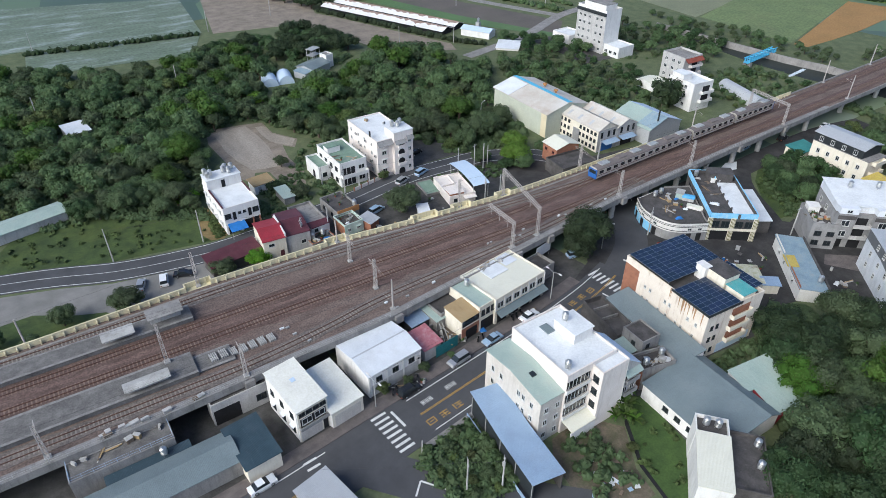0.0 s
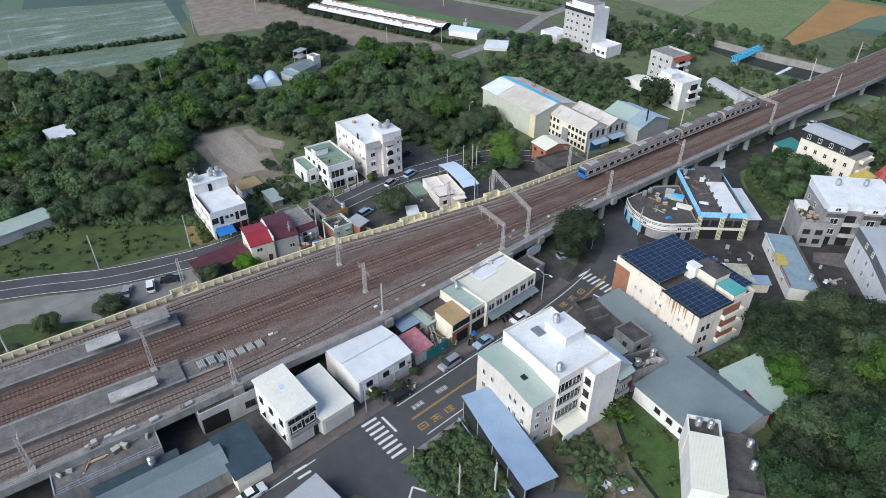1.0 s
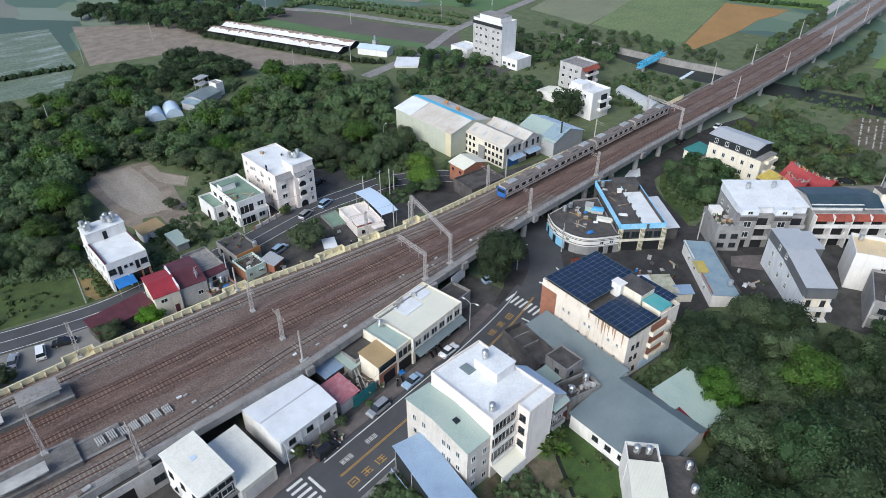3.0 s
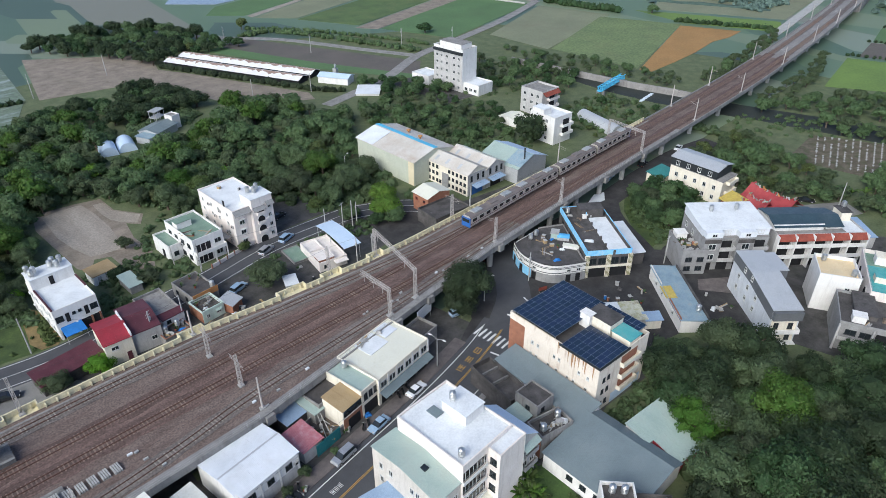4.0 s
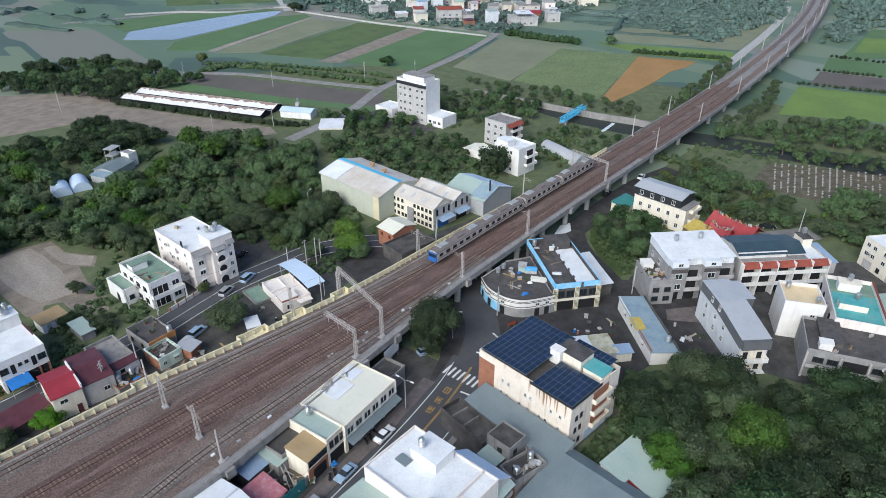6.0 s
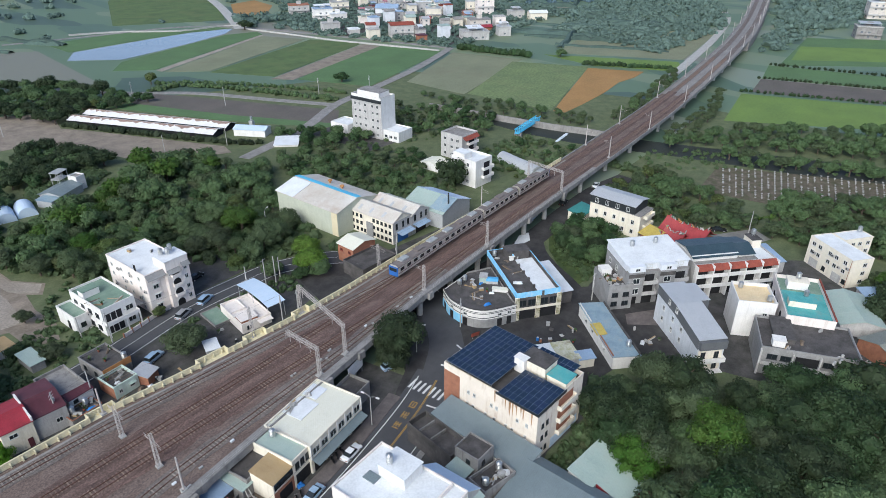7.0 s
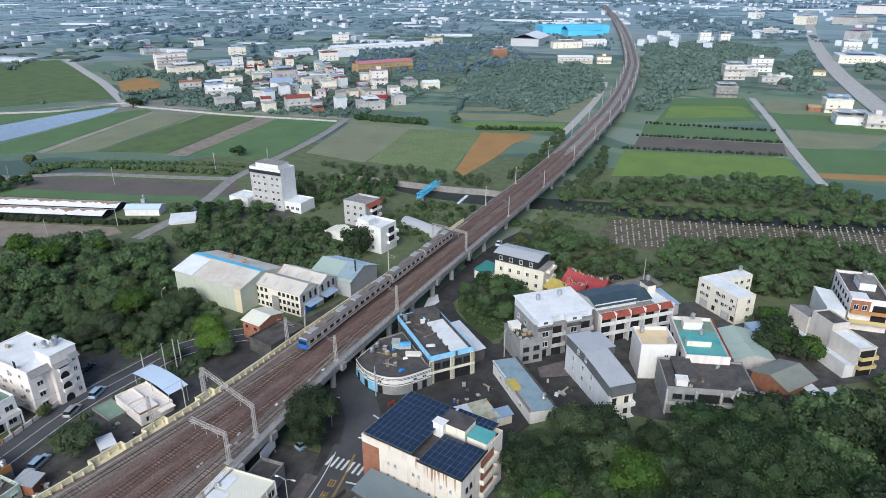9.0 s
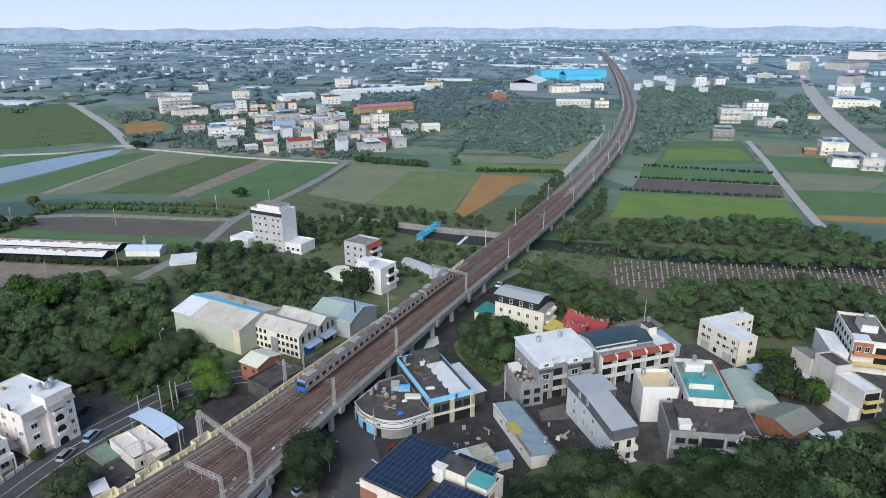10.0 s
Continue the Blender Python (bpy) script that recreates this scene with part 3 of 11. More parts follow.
def field(name, pts, mat, label, z=0.08, category="field"):
    bm = bmesh.new()
    FIELDS.append(name)
    z += 0.0012 * (len(FIELDS) % 24)
    prism(bm, pts, -0.2, z)
    return structure(name, bm, M[mat], label, category)


field("field", [(-60, 114), (330, 122), (300, 260), (150, 340), (-160, 300), (-160, 114)], "wild", "overgrown scrub and wild grass under the trees", 0.03)
field("field", [(-120, -20), (20, -40), (330, -120), (330, 100), (230, 98), (110, 92), (-120, 80)], "wild", "overgrown waste ground between the houses", 0.03)
field("field", [(-30, 146), (-16, 168), (0, 168), (24, 152), (24, 138), (0, 142)], "meadow", "grassy meadow beside the curved road", 0.07)
field("field", [(38.2, 201.8), (49.3, 200.5), (55.6, 198.8), (55.9, 189.4), (61, 181.2), (58.1, 176), (55.4, 179.2), (53.9, 170), (54.5, 160), (52.2, 153), (46.4, 155), (46, 164.8), (42.4, 166.3), (39.7, 161), (37.8, 165), (37, 179), (36.2, 191.6)], "soil", "bare brown garden plot with paths", 0.07)
field("field", [(39.6, 198.4), (45, 199.4), (50.2, 198.8), (51.2, 190), (51.4, 180.5), (50.6, 172), (49.6, 166.6), (45.8, 167.2), (42.2, 168.2), (40.4, 175), (39.2, 184)], "trodden", "bare trodden pale earth in the garden plot", 0.1)
field("field", [(52.6, 196.4), (55.2, 195.8), (55.4, 189), (60.2, 181.4), (57.8, 177.4), (54.6, 181), (53, 184), (52.4, 190)], "trodden", "pale dry earth beside the garden plot", 0.1)
field("field", [(-20, 322), (66, 308), (72, 375), (-12, 400)], "wet", "flooded paddy with sky reflections painted as pale streaks", 0.09)
field("field", [(-6, 286), (55, 280), (64, 304), (-4, 316)], "wet", "flooded paddy beside a hedge", 0.09)
field("field", [(-130, 330), (-26, 318), (-18, 402), (-140, 420)], "wet", "flooded paddy", 0.09)
field("field", [(70, 304), (118, 296), (130, 338), (82, 372)], "soil", "ploughed brown field", 0.09)
field("field", [(109.7, 308.8), (120.5, 314.9), (130.7, 293.4), (143.1, 261.9), (153.6, 235.7), (151, 227.5), (140.8, 232.8), (129.8, 239.2), (121.9, 252.5), (116.7, 274), (106.2, 300.2)], "soil", "ploughed brown field by the hen houses", 0.09)
field("field", [(161.4, 327.2), (178.3, 332.6), (186.3, 315.5), (218, 237), (203, 222), (180.9, 270.7)], "darksoil", "dark bare field", 0.09)
field("field", [(151.3, 326.8), (161.4, 327.2), (180.9, 270.7), (203, 222), (198.7, 219), (184.6, 243.9), (173.5, 266.6)], "paddy", "thin green seedling strip", 0.1)
field("field", [(278, 208), (279, 248), (356, 276), (366, 229)], "dull", "fallow grey-green field", 0.09)
field("field", [(281, 158.5), (280, 207), (357.5, 230.5), (374.5, 187)], "lightcrop", "pale green field with a track down the middle", 0.09)
field("field", [(282, 151.4), (280.6, 157), (371.5, 186), (383, 156), (366, 154.6), (351, 156.6), (326, 153), (302, 151.6)], "orange", "dry orange stubble field", 0.1)
field("field", [(259, 257), (245, 299), (339, 331), (356, 283)], "paddy", "green crop field", 0.09)
field("field", [(236, 311), (243, 300), (341, 327), (338, 341)], "soil", "narrow ploughed strip", 0.09)
field("field", [(224, 351.3), (326.7, 382.2), (338.4, 344.5), (336, 342), (241, 314)], "grass", "green strip field", 0.09)
field("field", [(207.7, 372.4), (313.2, 419.5), (324.8, 385.7), (225.6, 353.7)], "dull", "grey-green fallow strip field", 0.09)
field("field", [(207.2, 380), (314, 423.4), (316.4, 421), (207.6, 374.4)], "trodden", "narrow bare earth path between strip fields", 0.09)
field("field", [(190, 398), (205.6, 417), (299.2, 444.5), (321.4, 436.5), (317.5, 425), (206.9, 381.8)], "paddy", "green field beside the pond", 0.09)
field("field", [(186, 446), (209, 423), (237.2, 428.8), (268.8, 437.2), (302, 448.5), (316.2, 460.1), (311, 464.8), (286.5, 471.7), (258.2, 472), (233.4, 470.5), (200, 468)], "pond", "long pale fish pond", 0.1, "pond")
field("field", [(198, 471), (233.4, 472.5), (258.2, 474), (287, 473.7), (312, 467), (328, 463), (330, 468), (320, 477), (285, 482), (255, 512), (200, 510)], "paddy", "green bank beyond the pond", 0.09)
field("field", [(266, 546), (338, 500), (376, 567), (422, 667), (478, 799), (418, 826), (330, 680)], "grass", "wide dark green meadow beside the village road", 0.09)
field("field", [(361, 503), (382, 502), (416, 538), (427, 580), (396, 575), (367, 530)], "orange", "dry orange-brown plot beside the village", 0.09)
FARPLOTS = [(394, 540, 60, 74, 40), (352, 640, 62, 300, 110)]
field("field", [(379, 188), (388, 226), (421, 150), (397, 138)], "bright", "bright green field", 0.09)
field("field", [(397, 222), (520, 250), (540, 165), (428, 150)], "dull", "dull green field near the village", 0.08)
field("field", [(316, 89), (369, 97), (394, 17), (357, 7)], "bright", "bright green rice field", 0.09)
field("field", [(376, 94), (408, 98), (427, 21), (398, 17)], "darksoil", "grey fallow field", 0.09)
field("field", [(410, 98), (446, 104), (460, 27), (430, 22)], "paddy", "green rice field", 0.09)
field("field", [(450, 99), (556, 107), (582, 59), (494, 38)], "paddy", "green rice field", 0.09)
field("field", [(470, 97), (520, 103), (545, 56), (505, 43)], "bright", "brighter strip of rice", 0.12)
field("field", [(371, 3), (421, 14), (438, -30), (388, -40)], "paddy", "bright green strip beside the lane", 0.09)
field("field", [(424, 13), (470, 23), (478, -34), (440, -23)], "dull", "pale green field beside the lane", 0.09)
field("field", [(474, 24), (524, 36), (540, -22), (484, -36)], "paddy", "green field beside the lane", 0.09)
field("field", [(528, 37), (584, 47), (577, -7), (546, -18)], "dull", "pale green field beside the lane", 0.09)
field("field", [(361, 0), (369, 3), (386, -40), (374, -42)], "orange", "strip of dry stubble", 0.1)
field("field", [(330, -30), (344, -30), (420, -62), (520, -80), (480, -150), (350, -110)], "bright", "green field", 0.08)
field("river", [(246, 128), (250, 111), (256, 92), (266, 48), (280, 8), (289, -23), (300, -70), (318, -70), (308, -23), (296, 12), (284, 52), (272, 90), (266, 110), (262, 132), (256, 172), (258, 205), (250, 205), (246, 172), (244, 150)], "water", "dark shallow river with a low weir", 0.1, "water")
field("field", [(229, 70), (256, 72), (294, -22), (262, -24), (232, 48)], "plotsoil", "bare grey-brown plot with rows of posts", 0.09)

field("yard", [(20, 120), (20, 132), (50, 134), (62, 140), (100, 146), (108, 134), (104, 122), (66, 115), (40, 116)], "yard", "stained concrete yards between the old houses", 0.06, "yard")
field("yard", [(66, 146), (74, 164), (98, 164), (98, 146)], "yard", "concrete yard round the apartment house", 0.06, "yard")
field("yard", [(20, 70), (16, 84), (90, 93), (92, 82), (60, 76), (33, 71.5)], "yard", "narrow concrete yards behind the shops", 0.06, "yard")
field("yard", [(-60, 64), (-60, 90), (30, 92), (30, 84), (18, 69)], "yard", "dark concrete yard below the station", 0.06, "yard")
field("yard", [(66, 58), (64, 66), (90, 72), (108, 70), (106, 46), (88, 42), (70, 30), (62, 28), (70, 56)], "yard", "dark concrete yards round the warehouse", 0.06, "yard")
field("yard", [(128, 66), (142, 52), (132, 44), (138, 20), (160, 4), (190, -30), (206, -20), (200, 0), (184, 12), (204, 22), (190, 40), (178, 62), (160, 70), (150, 70)], "yard", "paved yards between the terraces", 0.06, "yard")
field("yard", [(100, 118), (104, 132), (112, 138), (118, 134), (112, 118)], "oldasphalt", "dark asphalt apron beside the lane", 0.1, "yard")
field("yard", [(112, 114), (112, 134), (128, 124), (170, 118), (170, 114)], "yard", "concrete yard below the factory", 0.06, "yard")
field("yard", [(186, 186), (186, 220), (200, 222), (214, 184)], "yard", "concrete forecourt of the white block", 0.06, "yard")
field("yard", [(49, 34), (50.5, 46), (53.4, 49.6), (61, 50.4), (65.5, 45), (61, 38), (60, 33)], "plotsoil", "weedy brown garden plot", 0.07, "yard")
field("lawn", [(60.8, 30), (62.4, 38), (66.6, 45.4), (70.4, 49.4), (73.0, 48.6), (72.4, 41), (71.6, 33), (67, 28)], "lawngrass", "strip of dark green lawn behind the warehouse", 0.085, "lawn")
# no hollow: the ditch's shade is painted as a flat near-black strip
field("ditch", [(60.2, 30), (61.8, 38), (66.0, 45.5), (69.8, 49.5), (70.4, 49.4), (66.6, 45.2), (62.4, 37.8), (60.8, 29.8)], "shade", "narrow ditch beside the lawn, a flat near-black strip", 0.1, "ditch")
field("yard", [(88, 40), (87.4, 47.6), (92, 48.6), (104, 47.6), (107, 52), (110, 48), (104, 42), (96, 37)], "wild", "overgrown corner behind the solar building", 0.08, "yard")

field("field", [(183, 94), (169, 93.6), (159.4, 87.9), (151, 79), (147.5, 72), (150.5, 72), (160, 70), (179, 76)], "meadow", "rough grass bank behind the market house", 0.08)
field("field", [(155.3, 97.4), (157, 95.8), (160.9, 95.2), (165, 98.2), (161.5, 99.4)], "roofwhite", "pale concrete patch on the lane", 0.14, "patch")
field("yard", [(112, 52), (118, 60), (128, 66), (146, 72), (152, 66), (150, 44), (134, 42), (128, 48)], "oldasphalt", "dark asphalt yard between the shacks", 0.1, "yard")
field("yard", [(138.7, 54.5), (142.5, 56.7), (149.4, 51.5), (143.3, 48)], "pave", "pale paved forecourt of the row house", 0.12, "yard")
field("field", [(21.4, 147), (22, 153.4), (25, 154.6), (26.4, 150), (28.4, 146), (27.4, 140.6), (25, 138), (22, 138.6), (20.8, 142)], "straw", "patch of dry golden grass beside the white house", 0.09)
field("yard", [(110, 82), (114, 93), (122, 97), (152, 97), (158, 92), (146, 72), (128, 68), (114, 72)], "oldasphalt", "dark worn asphalt round the corner shop", 0.09, "yard")
field("yard", [(196, 56), (210, 46), (206, 40), (196, 45)], "gravel", "pale gravel lot beside the terraces", 0.08, "yard")
field("field", [(-60, 114.6), (-60, 128), (-17, 130.5), (-9, 125.6), (-4, 123.6), (0, 119), (2, 115)], "meadow", "rough grass below the railway wall", 0.12)
for k, (x0, y0, x1, y1, x2, y2) in enumerate(((372, 292, 470, 300, 560, 420), (352, 372, 420, 350, 520, 520), (395, 440, 455, 420, 560, 640))):
    field("yard", [(x0, y0), (x1, y1), (x2, y2), (x2 - 60, y2 + 40)], "yard", "grey paved ground between the village houses", 0.06, "yard")
# roads
ROAD_MID = [(-10, 59.5), (7, 61.2), (33, 65.0), (55, 68.3), (70, 70.6), (86, 74.0), (97, 77.5), (106, 83), (113, 91), (119, 100), (124, 112), (120, 130), (105, 140), (92, 141.5), (76, 141.5), (58, 138), (45, 136.2), (25, 133.8), (12, 135), (0, 137.6), (-11, 142), (-22, 145.6), (-45, 152), (-80, 160)]
bm = bmesh.new()
ribbon(bm, smooth_line([(-40, 54.6)] + ROAD_MID[:7], 4), 5.2, 0.13, 0.3)
structure("road", bm, M["asphalt"], "grey asphalt main street with white edge lines", "road")
bm = bmesh.new()
ribbon(bm, smooth_line([(97, 77.5)] + ROAD_MID[7:], 3), 3.9, 0.125, 0.3)
structure("road", bm, M["asphalt"], "grey asphalt lane curving under the railway", "road")
bm = bmesh.new()
prism(bm, [(84, 79.6), (93, 84), (100, 93), (118, 103), (128, 97), (116, 83), (126, 76), (152, 68), (146, 55), (136, 58), (118, 57), (110, 64), (104, 72), (96, 72)], -0.2, 0.12)
structure("road", bm, M["oldasphalt"], "worn dark asphalt square and yard", "road")
bm = bmesh.new()
ribbon(bm, smooth_line([(24, 62), (30, 55), (38, 47), (50, 36)], 3), 3.6, 0.128, 0.3)
structure("road", bm, M["asphalt"], "grey asphalt side street", "road")
bm = bmesh.new()
ribbon(bm, smooth_line([(116, 96), (150, 94.5), (176, 96), (205, 97), (225, 94)], 5), 3.6, 0.11, 0.3)
structure("road", bm, M["oldasphalt"], "worn asphalt lane along the viaduct", "road")
bm = bmesh.new()
ribbon(bm, smooth_line([(176, 96), (168, 96), (161, 92.8), (156.8, 89.4), (152, 83.2), (148, 76), (143.6, 69), (141, 64)], 3), 1.9, 0.125, 0.3)
structure("road", bm, M["oldasphalt"], "narrow asphalt lane behind the market house", "road")
bm = bmesh.new()
prism(bm, [(-60, 146), (-22, 140.5), (-11, 137.2), (-1, 133.2), (11, 131), (19, 130), (26, 122), (26, 116), (-60, 116)], -0.2, 0.1)
structure("pavement", bm, M["gravel"], "pale gravel parking strip below the railway wall", "gravel")
bm = bmesh.new()
ribbon(bm, smooth_line([(150, 218), (188, 228), (223, 245), (255, 252), (307, 265), (356, 282), (366, 286)], 8), 2.6, 0.22, 0.3)
ribbon(bm, smooth_line([(366, 286), (346, 384), (326, 459), (296, 500), (250, 512), (180, 530)], 12), 2.2, 0.2, 0.3)
ribbon(bm, smooth_line([(223, 245), (210, 275), (192, 318), (170, 345), (150, 380)], 10), 2.4, 0.18, 0.3)
structure("road", bm, M["concrete"], "grey concrete farm lanes between the fields", "road")
bm = bmesh.new()
ribbon(bm, smooth_line([(322, 458), (347, 505), (387.5, 584), (434, 686), (508, 842), (560, 930)], 20), 4, 0.26, 0.3)
ribbon(bm, smooth_line([(345, -2), (358, 2), (422, 17), (504, 35), (585, 54)], 10), 2.3, 0.24, 0.3)
structure("road", bm, M["concretelight"], "pale concrete farm lanes", "road")
bm = bmesh.new()
ribbon(bm, smooth_line([(225, 530), (256, 513), (285, 483), (320, 476.5), (331, 466)], 8), 0.3, 1.2, 1.3)
ribbon(bm, smooth_line([(322.6, 452), (328, 414), (334.8, 362.5), (345, 319), (353, 285)], 8), 0.3, 1.1, 1.2)
structure("levee_wall", bm, M["concretelight"], "low pale concrete wall along the field lanes", "wall")
bm = bmesh.new()
ribbon(bm, smooth_line([(430, -64), (500, -48), (560, -35), (659, -20), (793, -3), (1004, 17), (1246, 34), (1550, 49), (1893, 73), (2600, 60)], 25), 8.5, 0.9, 1.0)
structure("road", bm, M["concretelight"], "wide pale highway", "road")
bm = bmesh.new()
ribbon(bm, smooth_line([(385, 140), (430, 146), (520, 160), (610, 180), (680, 210)], 15), 2.6, 0.2, 0.3)
structure("road", bm, M["concretelight"], "pale service lane beside the viaduct", "road")

# pavements of the main street, with kerbs
bm = bmesh.new()
ribbon(bm, smooth_line([(x, y + 6.55) for x, y in [(-40, 54.6)] + ROAD_MID[:6]][:7], 4), 1.35, 0.25, 0.4)
structure("pavement", bm, M["pave"], "paved footway along the shops with a raised kerb", "pavement")
bm = bmesh.new()
ribbon(bm, smooth_line([(35, 59.4), (55, 62.4), (70, 64.7), (86, 68)], 4), 0.6, 0.22, 0.4)
structure("pavement", bm, M["concrete"], "narrow concrete kerb strip", "pavement")


# road markings
def along(line, s0, s1, off, width, mat, name, label, z):
    pts = smooth_line(line, 2)
    out, run = [], 0.0
    for a, b in zip(pts, pts[1:]):
        d = math.hypot(b[0] - a[0], b[1] - a[1])
        if s0 <= run <= s1:
            t = ((b[0] - a[0]) / d, (b[1] - a[1]) / d)
            out.append((a[0] - t[1] * off, a[1] + t[0] * off))
        run += d
    bm = bmesh.new()
    ribbon(bm, out, width / 2, z, 0.02)
    return structure(name, bm, M[mat], label, "road marking")


MAIN = [(-40, 54.6)] + ROAD_MID[:7]
along(MAIN, 76, 140, 4.1, 0.18, "paint", "road_marking", "white edge line", 0.15)
along(MAIN, 0, 62, 4.1, 0.18, "paint", "road_marking", "white edge line", 0.15)
along(MAIN, 78, 139, -4.1, 0.18, "paint", "road_marking", "white edge line", 0.15)
for o in (-0.05, 0.2):
    along(MAIN, 76, 139, o, 0.12, "yellow", "road_marking", "yellow centre line", 0.15)
    along(MAIN, 0, 60, o, 0.12, "yellow", "road_marking", "yellow centre line", 0.15)
BACK = [(97, 77.5)] + ROAD_MID[7:]
along(BACK, 30, 300, 3.4, 0.15, "paint", "road_marking", "white edge line", 0.145)
along(BACK, 30, 300, -3.4, 0.15, "paint", "road_marking", "white edge line", 0.145)
along(BACK, 60, 300, 0.0, 0.12, "paint", "road_marking", "pale centre line", 0.145)


def oriented_box(name, x, y, z, ang, w, d, h, mat, label, category, kind="structure"):
    bm = bmesh.new()
    box(bm, -w / 2, -d / 2, 0, w / 2, d / 2, h)
    ob = part(name, bm, M[mat])
    ob.matrix_basis = pose(x, y, z, 0, 0, ang)
    return tagged(ob, label, category, "", kind)


def crossing(x, y, ang, n, gap, length, width):
    top = thing("crosswalk", "white zebra crossing on the asphalt", "crosswalk", x, y, 0.13, ang, kind="structure")
    bm = bmesh.new()
    box(bm, -length / 2, -width / 2, 0, length / 2, width / 2, 0.015)
    me = mesh_of("stripe", bm, M["paint"])
    for k in range(n):
        part("stripe", me, None, top).matrix_basis = pose(0, (k - (n - 1) / 2) * gap, 0)


crossing(31.45, 65.05, 7.5, 8, 1.19, 3.0, 0.5)
crossing(91.4, 76.6, 6, 7, 1.2, 3.0, 0.5)
crossing(17.4, 66.2, 6, 2, 1.4, 2.3, 0.45)
oriented_box("road_marking", 33.6, 66.95, 0.13, 98, 4.1, 0.45, 0.02, "paint", "white stop line", "road marking")
oriented_box("road_marking", 88.2, 71.8, 0.13, 104, 3.8, 0.4, 0.02, "paint", "white stop line", "road marking")
oriented_box("road_marking", 29.6, 53.3, 0.132, 45, 2.8, 0.3, 0.02, "paint", "white corner line", "road marking")
oriented_box("road_marking", 33.0, 51.1, 0.13, -53, 8.0, 0.3, 0.02, "paint", "white corner line", "road marking")
oriented_box("road_marking", 106.5, 78.6, 0.13, 75, 5.0, 0.4, 0.02, "paint", "white stop line", "road marking")


def road_word(x, y, ang, mat, glyph):
    """A painted road word as plain strokes."""
    top = thing("road_marking", mat + " painted lettering on the street", "road marking", x, y, 0.13, ang, kind="structure")
    for (a, b, c, d) in glyph:
        bm = bmesh.new()
        box(bm, a, b, 0, c, d, 0.016)
        part("stroke", bm, M["yellow" if mat == "yellow" else "paint"], top)
    top.scale = (0.8, 0.72, 1) if mat == "yellow" else (1, 1, 1)


GLYPHS = [[(-1.1, -0.9, -0.85, 0.9), (-1.1, 0.65, 1.1, 0.9), (0.85, -0.9, 1.1, 0.9), (-1.1, -0.9, 1.1, -0.65), (-0.5, -0.12, 0.5, 0.12)],
          [(-1.1, 0.5, 1.1, 0.75), (-0.15, -0.9, 0.1, 0.9), (-1.0, -0.2, 1.0, 0.02), (-1.1, -0.9, -0.5, -0.62), (0.4, -0.9, 1.1, -0.62)],
          [(-1.1, -0.9, -0.85, 0.9), (-0.5, 0.5, 1.1, 0.75), (-0.5, -0.1, 1.1, 0.12), (0.2, -0.9, 0.45, 0.75), (-0.5, -0.9, 1.1, -0.68)]]
for k, (x, y) in enumerate([(38.3, 63.5), (41.1, 63.8), (44.1, 64.2)]):
    road_word(x, y, 8, "yellow", GLYPHS[k])
for k, (x, y) in enumerate([(80.0, 74.6), (83.0, 75.2), (86.2, 75.8)]):
    road_word(x, y, 14, "yellow", GLYPHS[2 - k])
for k, (x, y) in enumerate([(39.9, 67.9), (45.4, 68.7)]):
    for s in (-0.75, 0.0, 0.75):
        road_word(x + s * 1.1, y + s * 0.15, 98, "white", [(-0.5, -0.3, 0.5, -0.2), (-0.5, 0.2, 0.5, 0.3), (-0.06, -0.3, 0.06, 0.3), (-0.5, -0.05, 0.5, 0.05)])

# ---- viaduct ----
NEAR = [(-90, 81.2), (-23, 82.4), (0, 82.9), (18, 83.9), (42, 84.8), (65, 87.9), (83, 90.3), (110, 94.0), (160, 97.4), (212, 100.2)]
FAR = [(-90, 111.6), (-17, 112.2), (13, 113.4), (45, 113.3), (62, 111.6), (87, 110.0), (100, 110.0), (120, 110.8), (160, 111.6), (212, 113.8)]
AXIS = smooth_line([(212, 107.0), (264, 109.8), (305, 112.8), (374, 120), (470, 132.5), (560, 148.5), (660, 170), (742, 190), (984, 260), (1281, 352), (1688, 485), (2222, 665)], 9)
DECK = 6.0
bm = bmesh.new()
xs = [-90, -60, -23, 0, 13, 18, 30, 42, 45, 55, 62, 65, 75, 83, 87, 100, 110, 120, 140, 160, 186, 212]
strip(bm, [(x, lerp_line(FAR, x)) for x in xs], [(x, lerp_line(NEAR, x)) for x in xs], DECK, 1.3)
ribbon(bm, [p for p in AXIS if p[0] < 330], 6.8, DECK, 1.3)
structure("viaduct_deck", bm, [M["deck"]], "concrete railway viaduct with brown ballast", "viaduct")
bm = bmesh.new()
ribbon(bm, [p for p in AXIS if 318 < p[0] < 480], 6.78, DECK - 0.01, 1.29)
ribbon(bm, [p for p in AXIS if p[0] > 470], 7.6, DECK, 6.5)
structure("viaduct_deck", bm, [M["hazeballast"]], "railway viaduct across the plain, ballast greyed for haze", "viaduct")

# edge beams
bm = bmesh.new()
strip(bm, [(x, lerp_line(NEAR, x) + 0.02) for x in xs], [(x, lerp_line(NEAR, x) - 0.35) for x in xs], DECK + 0.45, 1.5)
BEAM = [p for p in AXIS if p[0] < 900]
for s in (-6.9, 6.9):
    ribbon(bm, [(p[0] - math.sin(math.atan2(q[1] - p[1], q[0] - p[0])) * s, p[1] + math.cos(math.atan2(q[1] - p[1], q[0] - p[0])) * s) for p, q in zip(BEAM, BEAM[1:])], 0.18, DECK + 0.45, 1.5)
structure("viaduct_beam", bm, M["concrete"], "weathered concrete edge beam of the viaduct", "viaduct")

